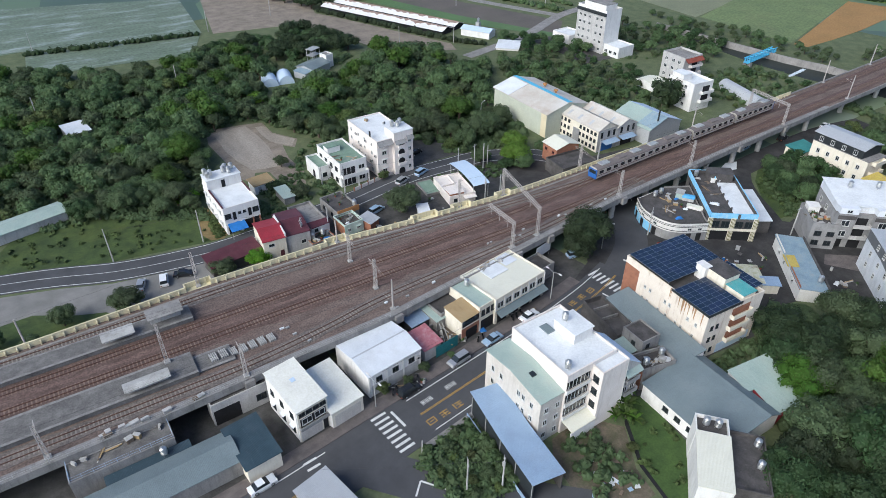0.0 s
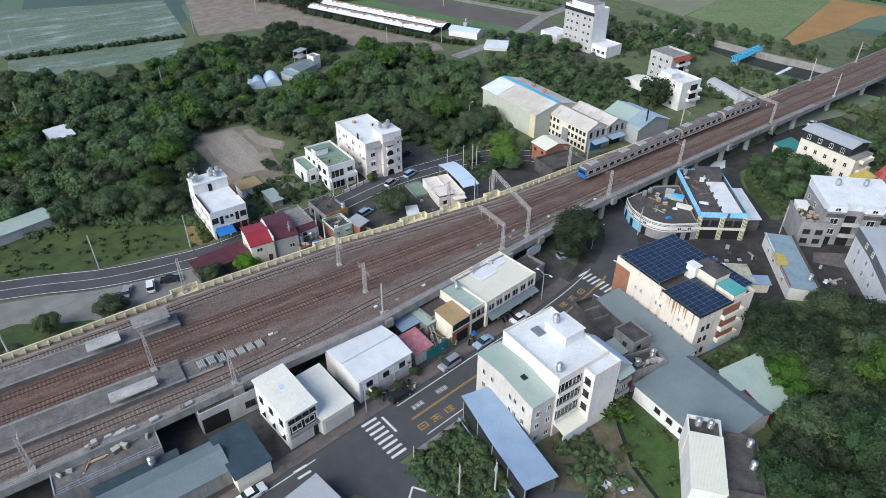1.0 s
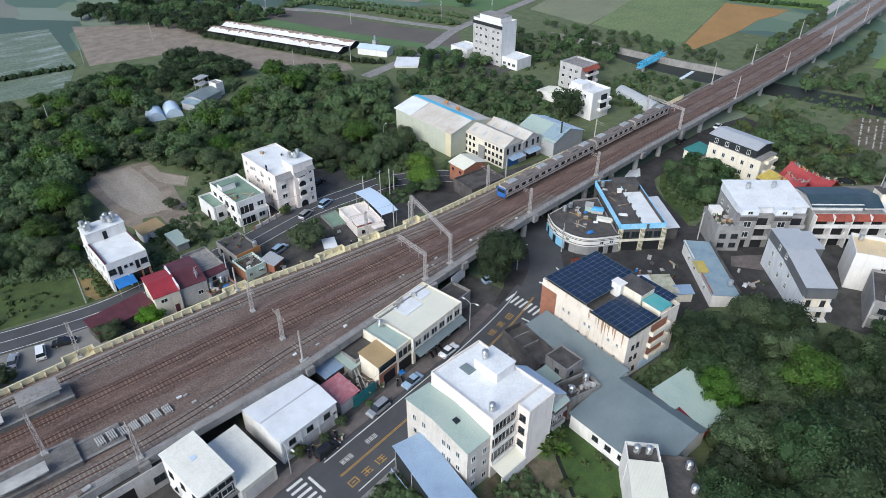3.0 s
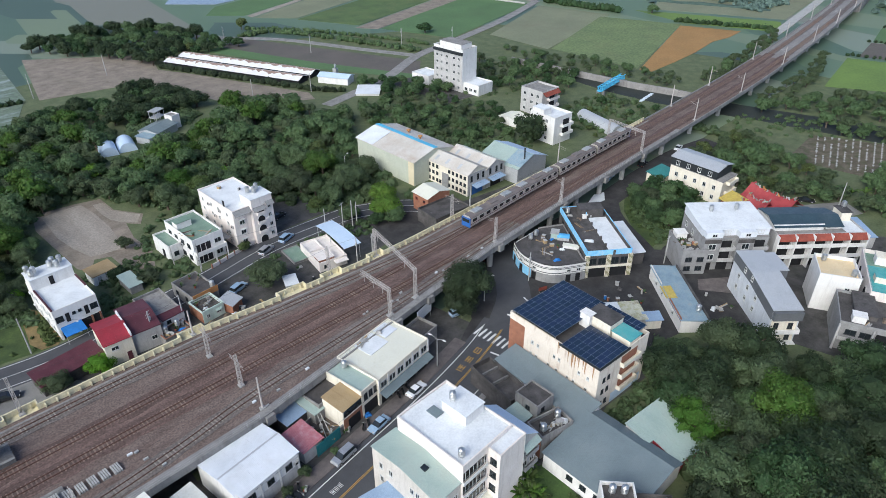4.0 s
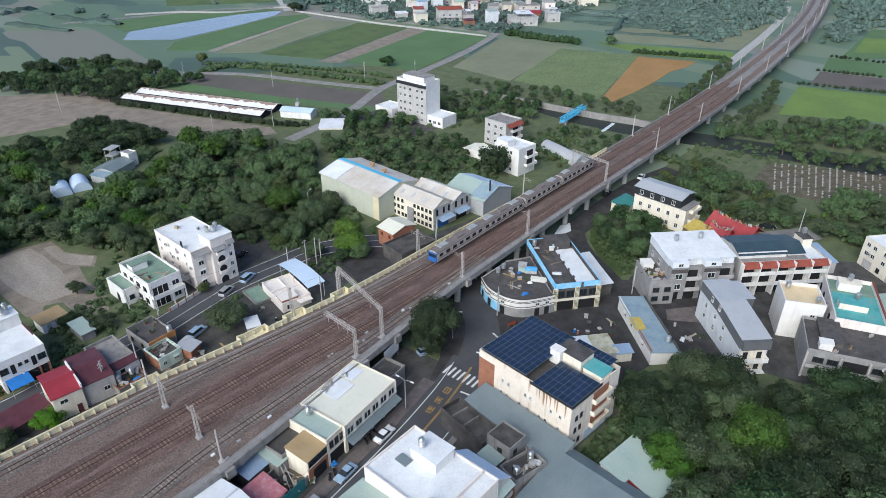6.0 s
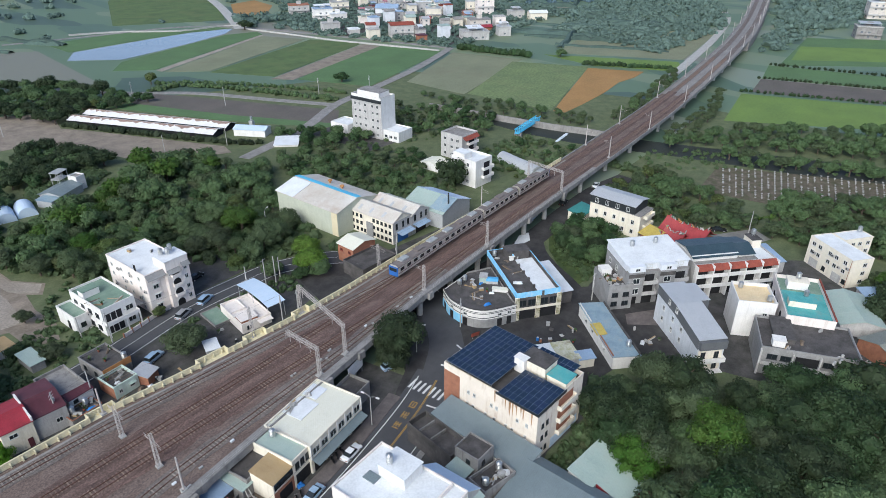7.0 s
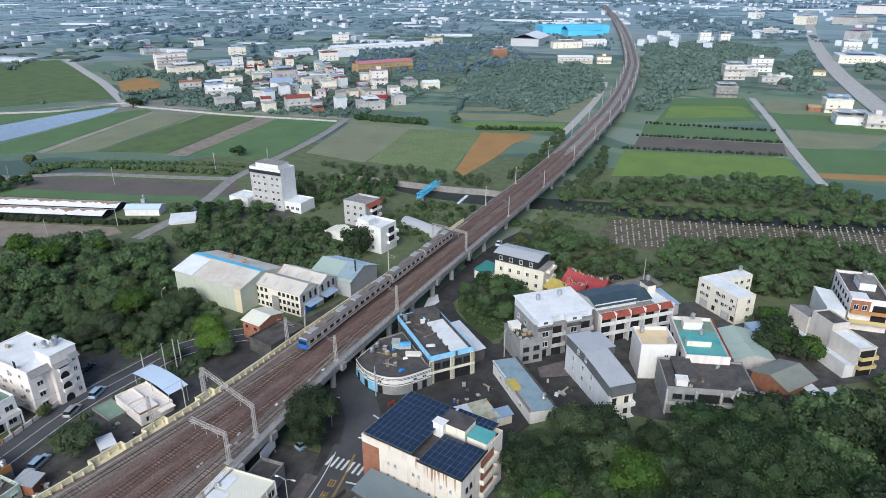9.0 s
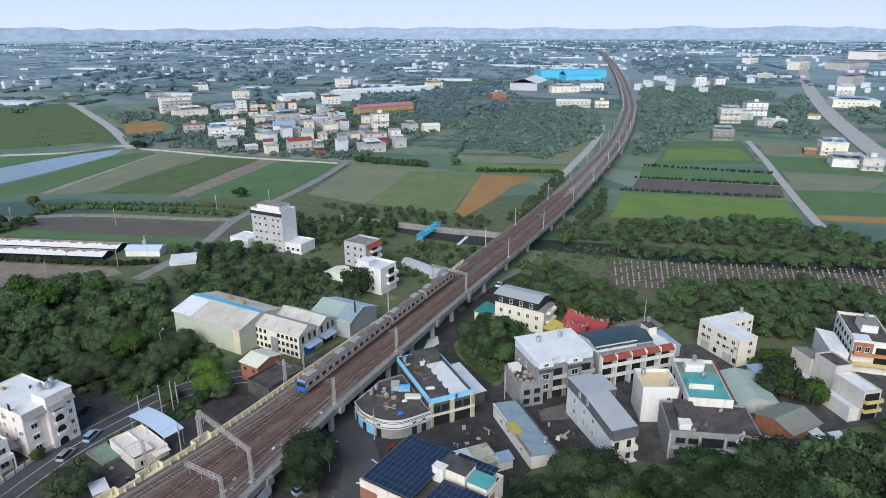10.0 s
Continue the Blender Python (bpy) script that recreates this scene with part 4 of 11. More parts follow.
# cream parapet wall with posts along the far side
wall = thing("parapet_wall", "cream painted parapet wall with posts beside the tracks", "wall", kind="structure")
STEPS = [(13.5, 2.6), (44, 2.4), (66, 3.2), (76, 2.4), (88, 2.0)]


def wall_y(x):
    bulge = 0.0
    for c, w in STEPS:
        if abs(x - c) < w:
            bulge = 1.3
    return lerp_line(FAR, x) + bulge


bm = bmesh.new()
edges = sorted([-90.0, 211.0] + [c + s * w for c, w in STEPS for s in (-1, 1)] + [float(v) for v in range(-80, 211, 8)])
for a, b in zip(edges, edges[1:]):
    ya, yb = wall_y(a + 0.01), wall_y(b - 0.01)
    prism(bm, [(a, ya), (b, yb), (b, yb + 0.2), (a, ya + 0.2)], 4.8, 7.1)
    prism(bm, [(a, ya - 0.05), (b, yb - 0.05), (b, yb + 0.25), (a, ya + 0.25)], 7.103, 7.2)
for c, w in STEPS:
    for s in (-1, 1):
        x, y = c + s * w, lerp_line(FAR, c + s * w)
        box(bm, x - 0.11, y - 0.02, 4.8, x + 0.11, y + 1.5, 7.3)
    prism(bm, [(c - w, lerp_line(FAR, c - w)), (c + w, lerp_line(FAR, c + w)), (c + w, lerp_line(FAR, c + w) + 1.5), (c - w, lerp_line(FAR, c - w) + 1.5)], 5.2, DECK + 0.01)
part("wall_panel", bm, M["cream"], wall)
bm = bmesh.new()
prism(bm, [(-0.12, -0.34), (0.12, -0.34), (0.12, -0.002), (-0.12, -0.002)], 0, 0.62)
v = list(bm.verts)
for q in v:
    if q.co.z > 0.5 and q.co.y > -0.1:
        q.co.z = 1.0
post = mesh_of("post", bm, M["cream"])
for k in range(-46, 111):
    x = k * 1.9
    part("post", post, None, wall).matrix_basis = pose(x, wall_y(x) - 0.02, DECK, 0, 0, 0)

# piers
bm = bmesh.new()
tube(bm, (0, 0, -0.3), (0, 0, 4.2), 0.75, 0.75, 16)
column = mesh_of("column", bm, M["concretelight"])


def pier(x, ang, offs, half):
    c = None
    for i, p in enumerate(AXIS):
        if p[0] >= x:
            c = p[1]
            break
    if x < 212:
        c = (lerp_line(NEAR, x) + lerp_line(FAR, x)) / 2
    top = thing("viaduct_pier", "round concrete pier columns with a crossbeam", "pier", x, c, 0, ang, "viaduct piers")
    bm = bmesh.new()
    prism(bm, [(-0.8, -half), (0.8, -half), (0.8, half), (-0.8, half)], 4.1, 4.71)
    part("crossbeam", bm, M["concrete"], top)
    for o in offs:
        part("column", column, None, top).matrix_basis = pose(0, o, 0)


for x in range(46, 212, 13):
    half = (lerp_line(FAR, x) - lerp_line(NEAR, x)) / 2 - 0.3
    pier(x, 3, (-half + 1.1, 0.0, half - 1.1) if half > 8 else (-half + 1.1, half - 1.1), half)
for x in (226, 250, 282, 303, 324, 345, 366, 387, 408, 430, 452, 474):
    pier(x, math.degrees(math.atan2(AXIS[40][1] - AXIS[0][1], AXIS[40][0] - AXIS[0][0])) * (0.35 if x < 280 else 1.0), (-4.6, 4.6), 6.0)

# rust-red band between the main tracks, walkway and cable trough along the edge
bm = bmesh.new()
rng = np.random.RandomState(51)
bx = np.linspace(-90, 150, 121)
far_edge = ((-90, 103.2), (0, 103.6), (40, 104.4), (70, 106.0), (100, 106.8), (126, 106.8), (150, 107.2))
near_edge = ((-90, 95.6), (0, 95.6), (50, 94.8), (84, 95.4), (105, 97.0), (126, 99.0), (150, 101.5))
strip(bm, [(x, lerp_line(far_edge, x) + rng.uniform(-0.45, 0.45)) for x in bx], [(x, lerp_line(near_edge, x) + rng.uniform(-0.45, 0.45)) for x in bx], DECK + 0.045, 0.1)
structure("ballast_band", bm, M["redbed"], "rust-red ballast between the main tracks", "ballast")
bm = bmesh.new()
strip(bm, [(x, lerp_line(NEAR, x) + 1.5) for x in xs], [(x, lerp_line(NEAR, x) + 0.03) for x in xs], DECK + 0.12, 0.15)
structure("walkway", bm, M["concrete"], "stained concrete walkway along the viaduct edge", "walkway")
bm = bmesh.new()
strip(bm, [(x, lerp_line(FAR, x) - 1.0) for x in xs[2:]], [(x, lerp_line(FAR, x) - 1.5) for x in xs[2:]], DECK + 0.1, 0.12)
structure("cable_trough", bm, M["concrete"], "concrete cable trough along the parapet", "trough")
for x in (13.8, 43.7, 76.3, 86.5, 113.2, 141.5, 163.0, 186.0):
    y = lerp_line(NEAR, x) - 0.55
    oriented_box("edge_block", x, y, DECK - 1.5, 4, 1.7, 0.9, 1.7, "concrete", "weathered concrete mast bracket on the viaduct edge", "bracket")
# low steel rail and worn pale coping along the near edge
rail = thing("edge_railing", "thin grey steel railing along the viaduct edge", "railing", kind="structure")
for x0, x1 in ((-60, 12), (15, 42), (46, 75), (89, 112), (115, 140), (143, 185)):
    n = int((x1 - x0) / 2.4)
    for k in range(n + 1):
        x = x0 + (x1 - x0) * k / n
        y = lerp_line(NEAR, x) - 0.15
        bm = bmesh.new()
        tube(bm, (x, y, DECK + 0.44), (x, y, DECK + 1.25), 0.03, 0.03, 5)
        part("post", bm, M["steel"], rail)
    for z in (0.85, 1.25):
        bm = bmesh.new()
        ends = [x0] + [q for q in xs if x0 < q < x1] + [x1]
        for a, b in zip(ends, ends[1:]):
            tube(bm, (a, lerp_line(NEAR, a) - 0.15, DECK + z), (b, lerp_line(NEAR, b) - 0.15, DECK + z), 0.022, 0.022, 4)
        part("rail", bm, M["steel"], rail)

# tracks: rust ballast bed, sleepers, rails
def offset_line(pts, off):
    out = []
    for i, p in enumerate(pts):
        a, b = pts[max(0, i - 1)], pts[min(len(pts) - 1, i + 1)]
        t = Vector((b[0] - a[0], b[1] - a[1])).normalized()
        out.append((p[0] - t.y * off, p[1] + t.x * off))
    return out


MID = [(90, 100.2), (110, 102.0), (160, 104.5), (186, 105.8)] + AXIS
TRACKS = [
    [(-90, 109.2), (-20, 109.6), (20, 110.4), (36, 110.3), (54, 109.3), (66, 108.5), (80, 107.4), (95, 106.3), (110, 105.6), (126, 105.6)],
    [(-90, 102.0), (0, 102.1), (40, 102.4), (70, 102.6), (86, 103.0), (100, 103.9), (115, 104.9), (137, 106.3)] + offset_line(MID, 3.2)[2:],
    [(-90, 97.0), (0, 97.3), (50, 97.6), (84, 97.5), (105, 98.0), (125, 99.0)] + offset_line(MID, -3.2)[2:],
    [(-90, 86.4), (-6, 86.9), (14, 87.0), (30, 88.6), (43, 90.7), (63, 92.2), (84, 93.6), (100, 95.4), (124, 98.6)],
]
bm = bmesh.new()
box(bm, -1.0, -0.12, -0.1, 1.0, 0.12, 0.025)
tie_box = mesh_of("sleeper", bm, M["sleeper"])
tie_box_pale = tie_box.copy()
tie_box_pale.materials[0] = M["sleeperpale"]
sleeper_meshes = {"sleeper": tie_box, "sleeperpale": tie_box_pale}


def rough_ribbon(bm, pts, half, z, thick, jit, seed):
    """A bed of loose stone along a line, with ragged edges."""
    rng = np.random.RandomState(seed)
    a, b = offset_line(pts, half), offset_line(pts, -half)
    strip(bm, [(x, y + rng.uniform(-jit, jit)) for x, y in a], [(x, y + rng.uniform(-jit, jit)) for x, y in b], z, thick)


for ti, line in enumerate(TRACKS):
    pts = smooth_line(line, 3.0)
    track = thing("railway_track", "rusty railway track with concrete sleepers on brown ballast", "railway track", kind="structure", group="railway tracks")
    bm = bmesh.new()
    rough_ribbon(bm, [p for p in pts if p[0] < 330], 1.9 if ti in (1, 2) else 1.6, DECK + 0.06 + 0.004 * ti, 0.1, 0.28, 60 + ti)
    part("ballast_bed", bm, M["ballast" if ti in (1, 2) else "ballastgrey"], track)
    # beyond here the bed goes grey to match the haze-greyed deck
    if pts[-1][0] > 400:
        bm = bmesh.new()
        rough_ribbon(bm, [p for p in pts if 326 < p[0]], 1.5, DECK + 0.05 + 0.004 * ti, 0.1, 0.2, 70 + ti)
        part("ballast_bed", bm, M["ballastgrey"], track, "grey-brown ballast")
    tie = "sleeper" if ti in (1, 2) else "sleeperpale"
    sleeper_mesh = sleeper_meshes[tie]
    for off in (-0.56, 0.56):
        bm = bmesh.new()
        ribbon(bm, offset_line(pts, off), 0.045, DECK + 0.24, 0.15)
        part("rail", bm, M["rail"], track)
    rest = bmesh.new()
    run, need, made = 0.0, 0.0, 0
    for a, b in zip(pts, pts[1:]):
        d = math.hypot(b[0] - a[0], b[1] - a[1])
        ang = math.degrees(math.atan2(b[1] - a[1], b[0] - a[0]))
        while need < run + d:
            s = (need - run) / d
            x, y = a[0] + (b[0] - a[0]) * s, a[1] + (b[1] - a[1]) * s
            need += 0.66
            if x > 420:
                break
            if 10 < x < 145 and made < 190:
                made += 1
                part("sleeper", sleeper_mesh, None, track).matrix_basis = pose(x, y, DECK + 0.08, 0, 0, ang + 90)
            else:
                t = Vector((math.cos(radians(ang)), math.sin(radians(ang))))
                n = Vector((-t.y, t.x))
                c = Vector((x, y))
                q = [c + n * 1.0 + t * 0.11, c - n * 1.0 + t * 0.11, c - n * 1.0 - t * 0.11, c + n * 1.0 - t * 0.11]
                prism(rest, [tuple(v) for v in q], DECK - 0.02, DECK + 0.105)
        run += d
    tagged(part("sleepers", rest, M[tie], track), kind="stuff")

# ---- building kit ----
WINDOW = {}
FOOT = list(FARPLOTS)


def lattice(bm, xs, zs, holes, y0, y1):
    """One connected slab over a grid of cuts, with some cells left open."""
    V = {(i, k, y): bm.verts.new((x, y, z)) for i, x in enumerate(xs) for k, z in enumerate(zs) for y in (y0, y1)}
    full = {(i, k) for i in range(len(xs) - 1) for k in range(len(zs) - 1)} - set(holes)
    for i, k in full:
        bm.faces.new((V[i, k, y0], V[i + 1, k, y0], V[i + 1, k + 1, y0], V[i, k + 1, y0]))
        for di, dk, p, q in ((-1, 0, (i, k + 1), (i, k)), (1, 0, (i + 1, k), (i + 1, k + 1)), (0, -1, (i, k), (i + 1, k)), (0, 1, (i + 1, k + 1), (i, k + 1))):
            if (i + di, k + dk) not in full:
                bm.faces.new((V[(*p, y0)], V[(*p, y1)], V[(*q, y1)], V[(*q, y0)]))


def window_meshes(w, h, style):
    key = (round(w, 2), round(h, 2), style)
    if key not in WINDOW:
        f = bmesh.new()
        t = 0.09
        lattice(f, [-w / 2, -w / 2 + t, -0.035, 0.035, w / 2 - t, w / 2], [0, 0.06, h - t, h], ((1, 1), (3, 1)), -0.09, 0.02)
        box(f, -w / 2 - 0.06, -0.15, -0.1, w / 2 + 0.06, 0.02, -0.002)
        if style == "hood":
            box(f, -w / 2 - 0.15, -0.5, h + 0.1, w / 2 + 0.15, 0.02, h + 0.2)
        g = bmesh.new()
        box(g, -w / 2 + t, -0.035, 0.05, w / 2 - t, 0.01, h - t)
        dark = {"dark": "black", "red": "redtile"}.get(style, "frame")
        WINDOW[key] = (mesh_of("frame", f, M[dark]), mesh_of("pane", g, M["glass"]))
    return WINDOW[key]


def face(side, w, d):
    return {"S": pose(0, -d / 2, 0), "N": pose(0, d / 2, 0, 0, 0, 180), "E": pose(w / 2, 0, 0, 0, 0, 90), "W": pose(-w / 2, 0, 0, 0, 0, -90)}[side]


def windows(top, side, w, d, us, zs, ww=1.4, hh=1.3, style="plain", name="window"):
    """Windows on one side of a house; u runs to the right as seen from outside."""
    fr, pn = window_meshes(ww, hh, style)
    for z in zs:
        for u in us:
            ob = part(name, fr, None, top)
            ob.matrix_basis = face(side, w, d) @ pose(u, 0, z)
            part("pane", pn, None, ob)


def slab_on(top, side, w, d, u, z, ww, hh, mat, name, out=0.06, label=""):
    """A flat door, shutter or panel that lies on one side of a house."""
    bm = bmesh.new()
    box(bm, -ww / 2, -out, 0, ww / 2, 0.02, hh)
    ob = part(name, bm, M[mat], top, label)
    ob.matrix_basis = face(side, w, d) @ pose(u, 0, z)
    return ob


def ledge(top, side, w, d, u, z, ww, deep, rail=0.9, mat="white", name="balcony"):
    """A balcony: floor slab and a solid front."""
    bm = bmesh.new()
    box(bm, -ww / 2, -deep, -0.15, ww / 2, 0.02, 0.0)
    if rail:
        box(bm, -ww / 2, -deep, 0.0, ww / 2, -deep + 0.12, rail)
        box(bm, -ww / 2, -deep + 0.12, 0.0, -ww / 2 + 0.12, 0.02, rail)
        box(bm, ww / 2 - 0.12, -deep + 0.12, 0.0, ww / 2, 0.02, rail)
    ob = part(name, bm, M[mat], top)
    ob.matrix_basis = face(side, w, d) @ pose(u, 0, z)
    return ob


def awning(top, side, w, d, u, z, ww, deep, drop, mat, name="awning"):
    bm = bmesh.new()
    sheet(bm, [(-ww / 2, -deep, -drop), (ww / 2, -deep, -drop), (ww / 2, 0, 0), (-ww / 2, 0, 0)], 0.06)
    ob = part(name, bm, M[mat], top)
    ob.matrix_basis = face(side, w, d) @ pose(u, 0, z)
    return ob


def flat_house(name, label, x, y, ang, w, d, h, wall="white", roof="roofwhite", para=0.6, category="house", z=0.0, ledge_mat=None):
    FOOT.append((x, y, ang, w, d))
    top = thing(name, label, category, x, y, z, ang)
    bm = bmesh.new()
    box(bm, -w / 2, -d / 2, -0.3 if z == 0 else 0, w / 2, d / 2, h)
    t = 0.16
    part("wall", bm, M[wall], top)
    bm = bmesh.new()
    e = t if para else -0.12
    box(bm, -w / 2 + e + 0.004, -d / 2 + e + 0.004, h - (0 if para else 0.05) + 0.004, w / 2 - e - 0.004, d / 2 - e - 0.004, h + 0.06 + (0 if para else 0.1))
    part("roof", bm, M[roof], top)
    if para:
        bm = bmesh.new()
        ring(bm, w, d, t, h, h + para)
        part("parapet", bm, M[wall], top)
        bm = bmesh.new()
        ring(bm, w + 0.08, d + 0.08, t + 0.07, h + para + 0.003, h + para + 0.09)
        part("coping", bm, M[ledge_mat or wall], top)
    return top


def gable_house(name, label, x, y, ang, w, d, h, rise, wall="white", roof="metalwhite", axis="y", over=0.35, category="house", split=0.5, roof2=None, seams=True):
    """Gable roof with its ridge along the local axis; split moves the ridge across."""
    FOOT.append((x, y, ang, w, d))
    top = thing(name, label, category, x, y, 0, ang)
    bm = bmesh.new()
    box(bm, -w / 2, -d / 2, -0.3, w / 2, d / 2, h)
    a, b = (w / 2, d / 2)

    def P(u, v, z):
        return (u, v, z) if axis == "y" else (v, u, z)
    half, length = (a, b) if axis == "y" else (b, a)
    ridge = -half + 2 * half * split
    for s in (-1, 1):
        v = [bm.verts.new(P(-half, s * length, h + 0.001)), bm.verts.new(P(half, s * length, h + 0.001)), bm.verts.new(P(ridge, s * length, h + rise))]
        bm.faces.new(v)
    part("wall", bm, M[wall], top)
    for k, (u0, mat) in enumerate(((-half - over, roof), (half + over, roof2 or roof))):
        bm = bmesh.new()
        z0 = h - rise * over / (ridge + half if u0 < 0 else half - ridge + 1e-6) + 0.05
        c = [P(u0, -length - over, z0), P(ridge, -length - over, h + rise + 0.05), P(ridge, length + over, h + rise + 0.05), P(u0, length + over, z0)]
        n = (Vector(c[1]) - Vector(c[0])).cross(Vector(c[2]) - Vector(c[1]))
        sheet(bm, c if n.z > 0 else c[::-1], 0.12)
        r = part("roof", bm, M[mat], top)
        if seams:
            n = max(2, int((2 * length) / 1.8))
            bm = bmesh.new()
            for i in range(1, n):
                v = -length + 2 * length * i / n
                pa, pb = Vector(P(u0, v, z0 + 0.02)), Vector(P(ridge, v, h + rise + 0.07))
                tube(bm, pa, pb, 0.018, 0.018, 4)
            part("seam", bm, M[mat], r)
    return top


def mono_house(name, label, x, y, ang, w, d, h0, h1, wall="white", roof="metalwhite", over=0.3, category="house", along="y"):
    """One slope: h0 at the local low side (-y or -x), h1 at the high side."""
    FOOT.append((x, y, ang, w, d))
    top = thing(name, label, category, x, y, 0, ang)
    bm = bmesh.new()
    if along == "y":
        zz = [h0, h0, h1, h1]
    else:
        zz = [h0, h1, h1, h0]
    pts = [(-w / 2, -d / 2), (w / 2, -d / 2), (w / 2, d / 2), (-w / 2, d / 2)]
    lo = [bm.verts.new((*p, -0.3)) for p in pts]
    hi = [bm.verts.new((*p, z)) for p, z in zip(pts, zz)]
    bm.faces.new(hi)
    for i in range(4):
        bm.faces.new((lo[i], lo[(i + 1) % 4], hi[(i + 1) % 4], hi[i]))
    part("wall", bm, M[wall], top)
    bm = bmesh.new()
    sheet(bm, [(p[0] * (1 + 2 * over / w), p[1] * (1 + 2 * over / d), z + 0.14) for p, z in zip(pts, zz)], 0.12)
    r = part("roof", bm, M[roof], top)
    bm = bmesh.new()
    n = max(2, int((w if along == "y" else d) / 1.2))
    for i in range(1, n):
        if along == "y":
            u = -w / 2 + w * i / n
            tube(bm, (u, -d / 2 - over, h0 + 0.15), (u, d / 2 + over, h1 + 0.15), 0.018, 0.018, 4)
        else:
            u = -d / 2 + d * i / n
            tube(bm, (-w / 2 - over, u, h0 + 0.15), (w / 2 + over, u, h1 + 0.15), 0.018, 0.018, 4)
    part("seam", bm, M[roof], r)
    return top


def profile_house(name, label, x, y, ang, w, prof, wall, roof, over=0.25, band=None, band_h=1.8, category="house"):
    """Roof line given along local y as (v, z); the house is w wide across it."""
    FOOT.append((x, y, ang, w, prof[-1][0] - prof[0][0]))
    top = thing(name, label, category, x, y, 0, ang)
    bm = bmesh.new()
    L, R = [[bm.verts.new((s * w / 2, v, z)) for v, z in [(prof[0][0], -0.3)] + list(prof) + [(prof[-1][0], -0.3)]] for s in (-1, 1)]
    bm.faces.new(L)
    bm.faces.new(R[::-1])
    for i in range(len(L)):
        j = (i + 1) % len(L)
        bm.faces.new((L[j], L[i], R[i], R[j]))
    bmesh.ops.recalc_face_normals(bm, faces=bm.faces)
    part("wall", bm, M[wall], top)
    for (v0, z0), (v1, z1) in zip(prof, prof[1:]):
        bm = bmesh.new()
        a, b = v0 - (over if v0 == prof[0][0] else -0.004), v1 + (over if v1 == prof[-1][0] else -0.0)
        sheet(bm, [(-w / 2 - over, a, z0 + 0.14), (w / 2 + over, a, z0 + 0.14), (w / 2 + over, b, z1 + 0.14), (-w / 2 - over, b, z1 + 0.14)], 0.12)
        part("roof", bm, M[roof], top)
        if band:
            bm = bmesh.new()
            vs = [bm.verts.new((-w / 2 - dx, v, z)) for dx in (0.0, 0.05) for v, z in ((v0, z0), (v1, z1), (v1, z1 - band_h), (v0, z0 - band_h))]
            bm.faces.new(vs[4:])
            for i in range(4):
                bm.faces.new((vs[i], vs[(i + 1) % 4], vs[4 + (i + 1) % 4], vs[4 + i]))
            bmesh.ops.recalc_face_normals(bm, faces=bm.faces)
            part("upper_band", bm, M[band], top, "dark grey clad band")
    return top


TANK = {}


def water_tank(x, y, z, r=0.55, h=1.2):
    """Stainless rooftop tank on a leg frame."""
    if not TANK:
        top = thing("water_tank", "stainless steel rooftop water tank on legs", "water tank", x, y, z, 20, "rooftop water tanks")
        bm = bmesh.new()
        prof = []
        for k in range(4):
            zz = 0.5 + k * h / 4
            prof += [(r, zz), (r, zz + h / 4 - 0.06), (r * 0.95, zz + h / 4 - 0.03)]
        lathe(bm, prof + [(r, 0.5 + h), (r * 0.5, 0.7 + h), (r * 0.3, 0.71 + h), (r * 0.3, 0.78 + h)])
        part("drum", bm, M["stainless"], top)
        bm = bmesh.new()
        tube(bm, (0, 0, 0), (0, 0, 0.5), 0.03, 0.03, 5)
        leg = mesh_of("leg", bm, M["steel"])
        for a in (45, 135, 225, 315):
            part("leg", leg, None, top).matrix_basis = pose(r * 0.75 * math.cos(radians(a)), r * 0.75 * math.sin(radians(a)), 0)
        TANK["t"] = top
        return top
    return copy_thing(TANK["t"], pose(x, y, z, 0, 0, (x * 37) % 90))


def on(top, u, v, z):
    """World place of a local point of a house."""
    p = top.matrix_basis @ Vector((u, v, z))
    return p.x, p.y, p.z


def roof_box(name, label, house, u, v, z, w, d, h, wall, roof, category="roof room"):
    """A stair head or store on a roof; part of its house."""
    bm = bmesh.new()
    box(bm, -w / 2, -d / 2, 0, w / 2, d / 2, h)
    ob = part(name, bm, M[wall], house, label)
    ob.matrix_basis = pose(u, v, z)
    bm = bmesh.new()
    box(bm, -w / 2 - 0.15, -d / 2 - 0.15, h + 0.002, w / 2 + 0.15, d / 2 + 0.15, h + 0.12)
    part("roof", bm, M[roof], ob)
    return ob


def spread(n, gap, c=0.0):
    return [c + (k - (n - 1) / 2) * gap for k in range(n)]


def railing(top, pts, z, h=0.9, gap=1.5, mat="steel"):
    """Posts and two rails along local roof points."""
    bm = bmesh.new()
    tube(bm, (0, 0, 0), (0, 0, h), 0.03, 0.03, 5)
    post = mesh_of("rail_post", bm, M[mat])
    for (a, b), (c, d) in zip(pts, pts[1:]):
        n = max(1, int(math.hypot(c - a, d - b) / gap))
        for k in range(n + 1):
            part("rail_post", post, None, top).matrix_basis = pose(a + (c - a) * k / n, b + (d - b) * k / n, z)
        for q in (0.5, 1.0):
            bm = bmesh.new()
            tube(bm, (a, b, z + h * q), (c, d, z + h * q), 0.025, 0.025, 5)
            part("rail", bm, M[mat], top)


def downpipe(top, side, w, d, u, z0, z1, mat="frame"):
    bm = bmesh.new()
    tube(bm, (0, -0.1, z0), (0, -0.1, z1), 0.06, 0.06, 6)
    part("downpipe", bm, M[mat], top).matrix_basis = face(side, w, d) @ pose(u, 0, 0)


WALLAC = {}


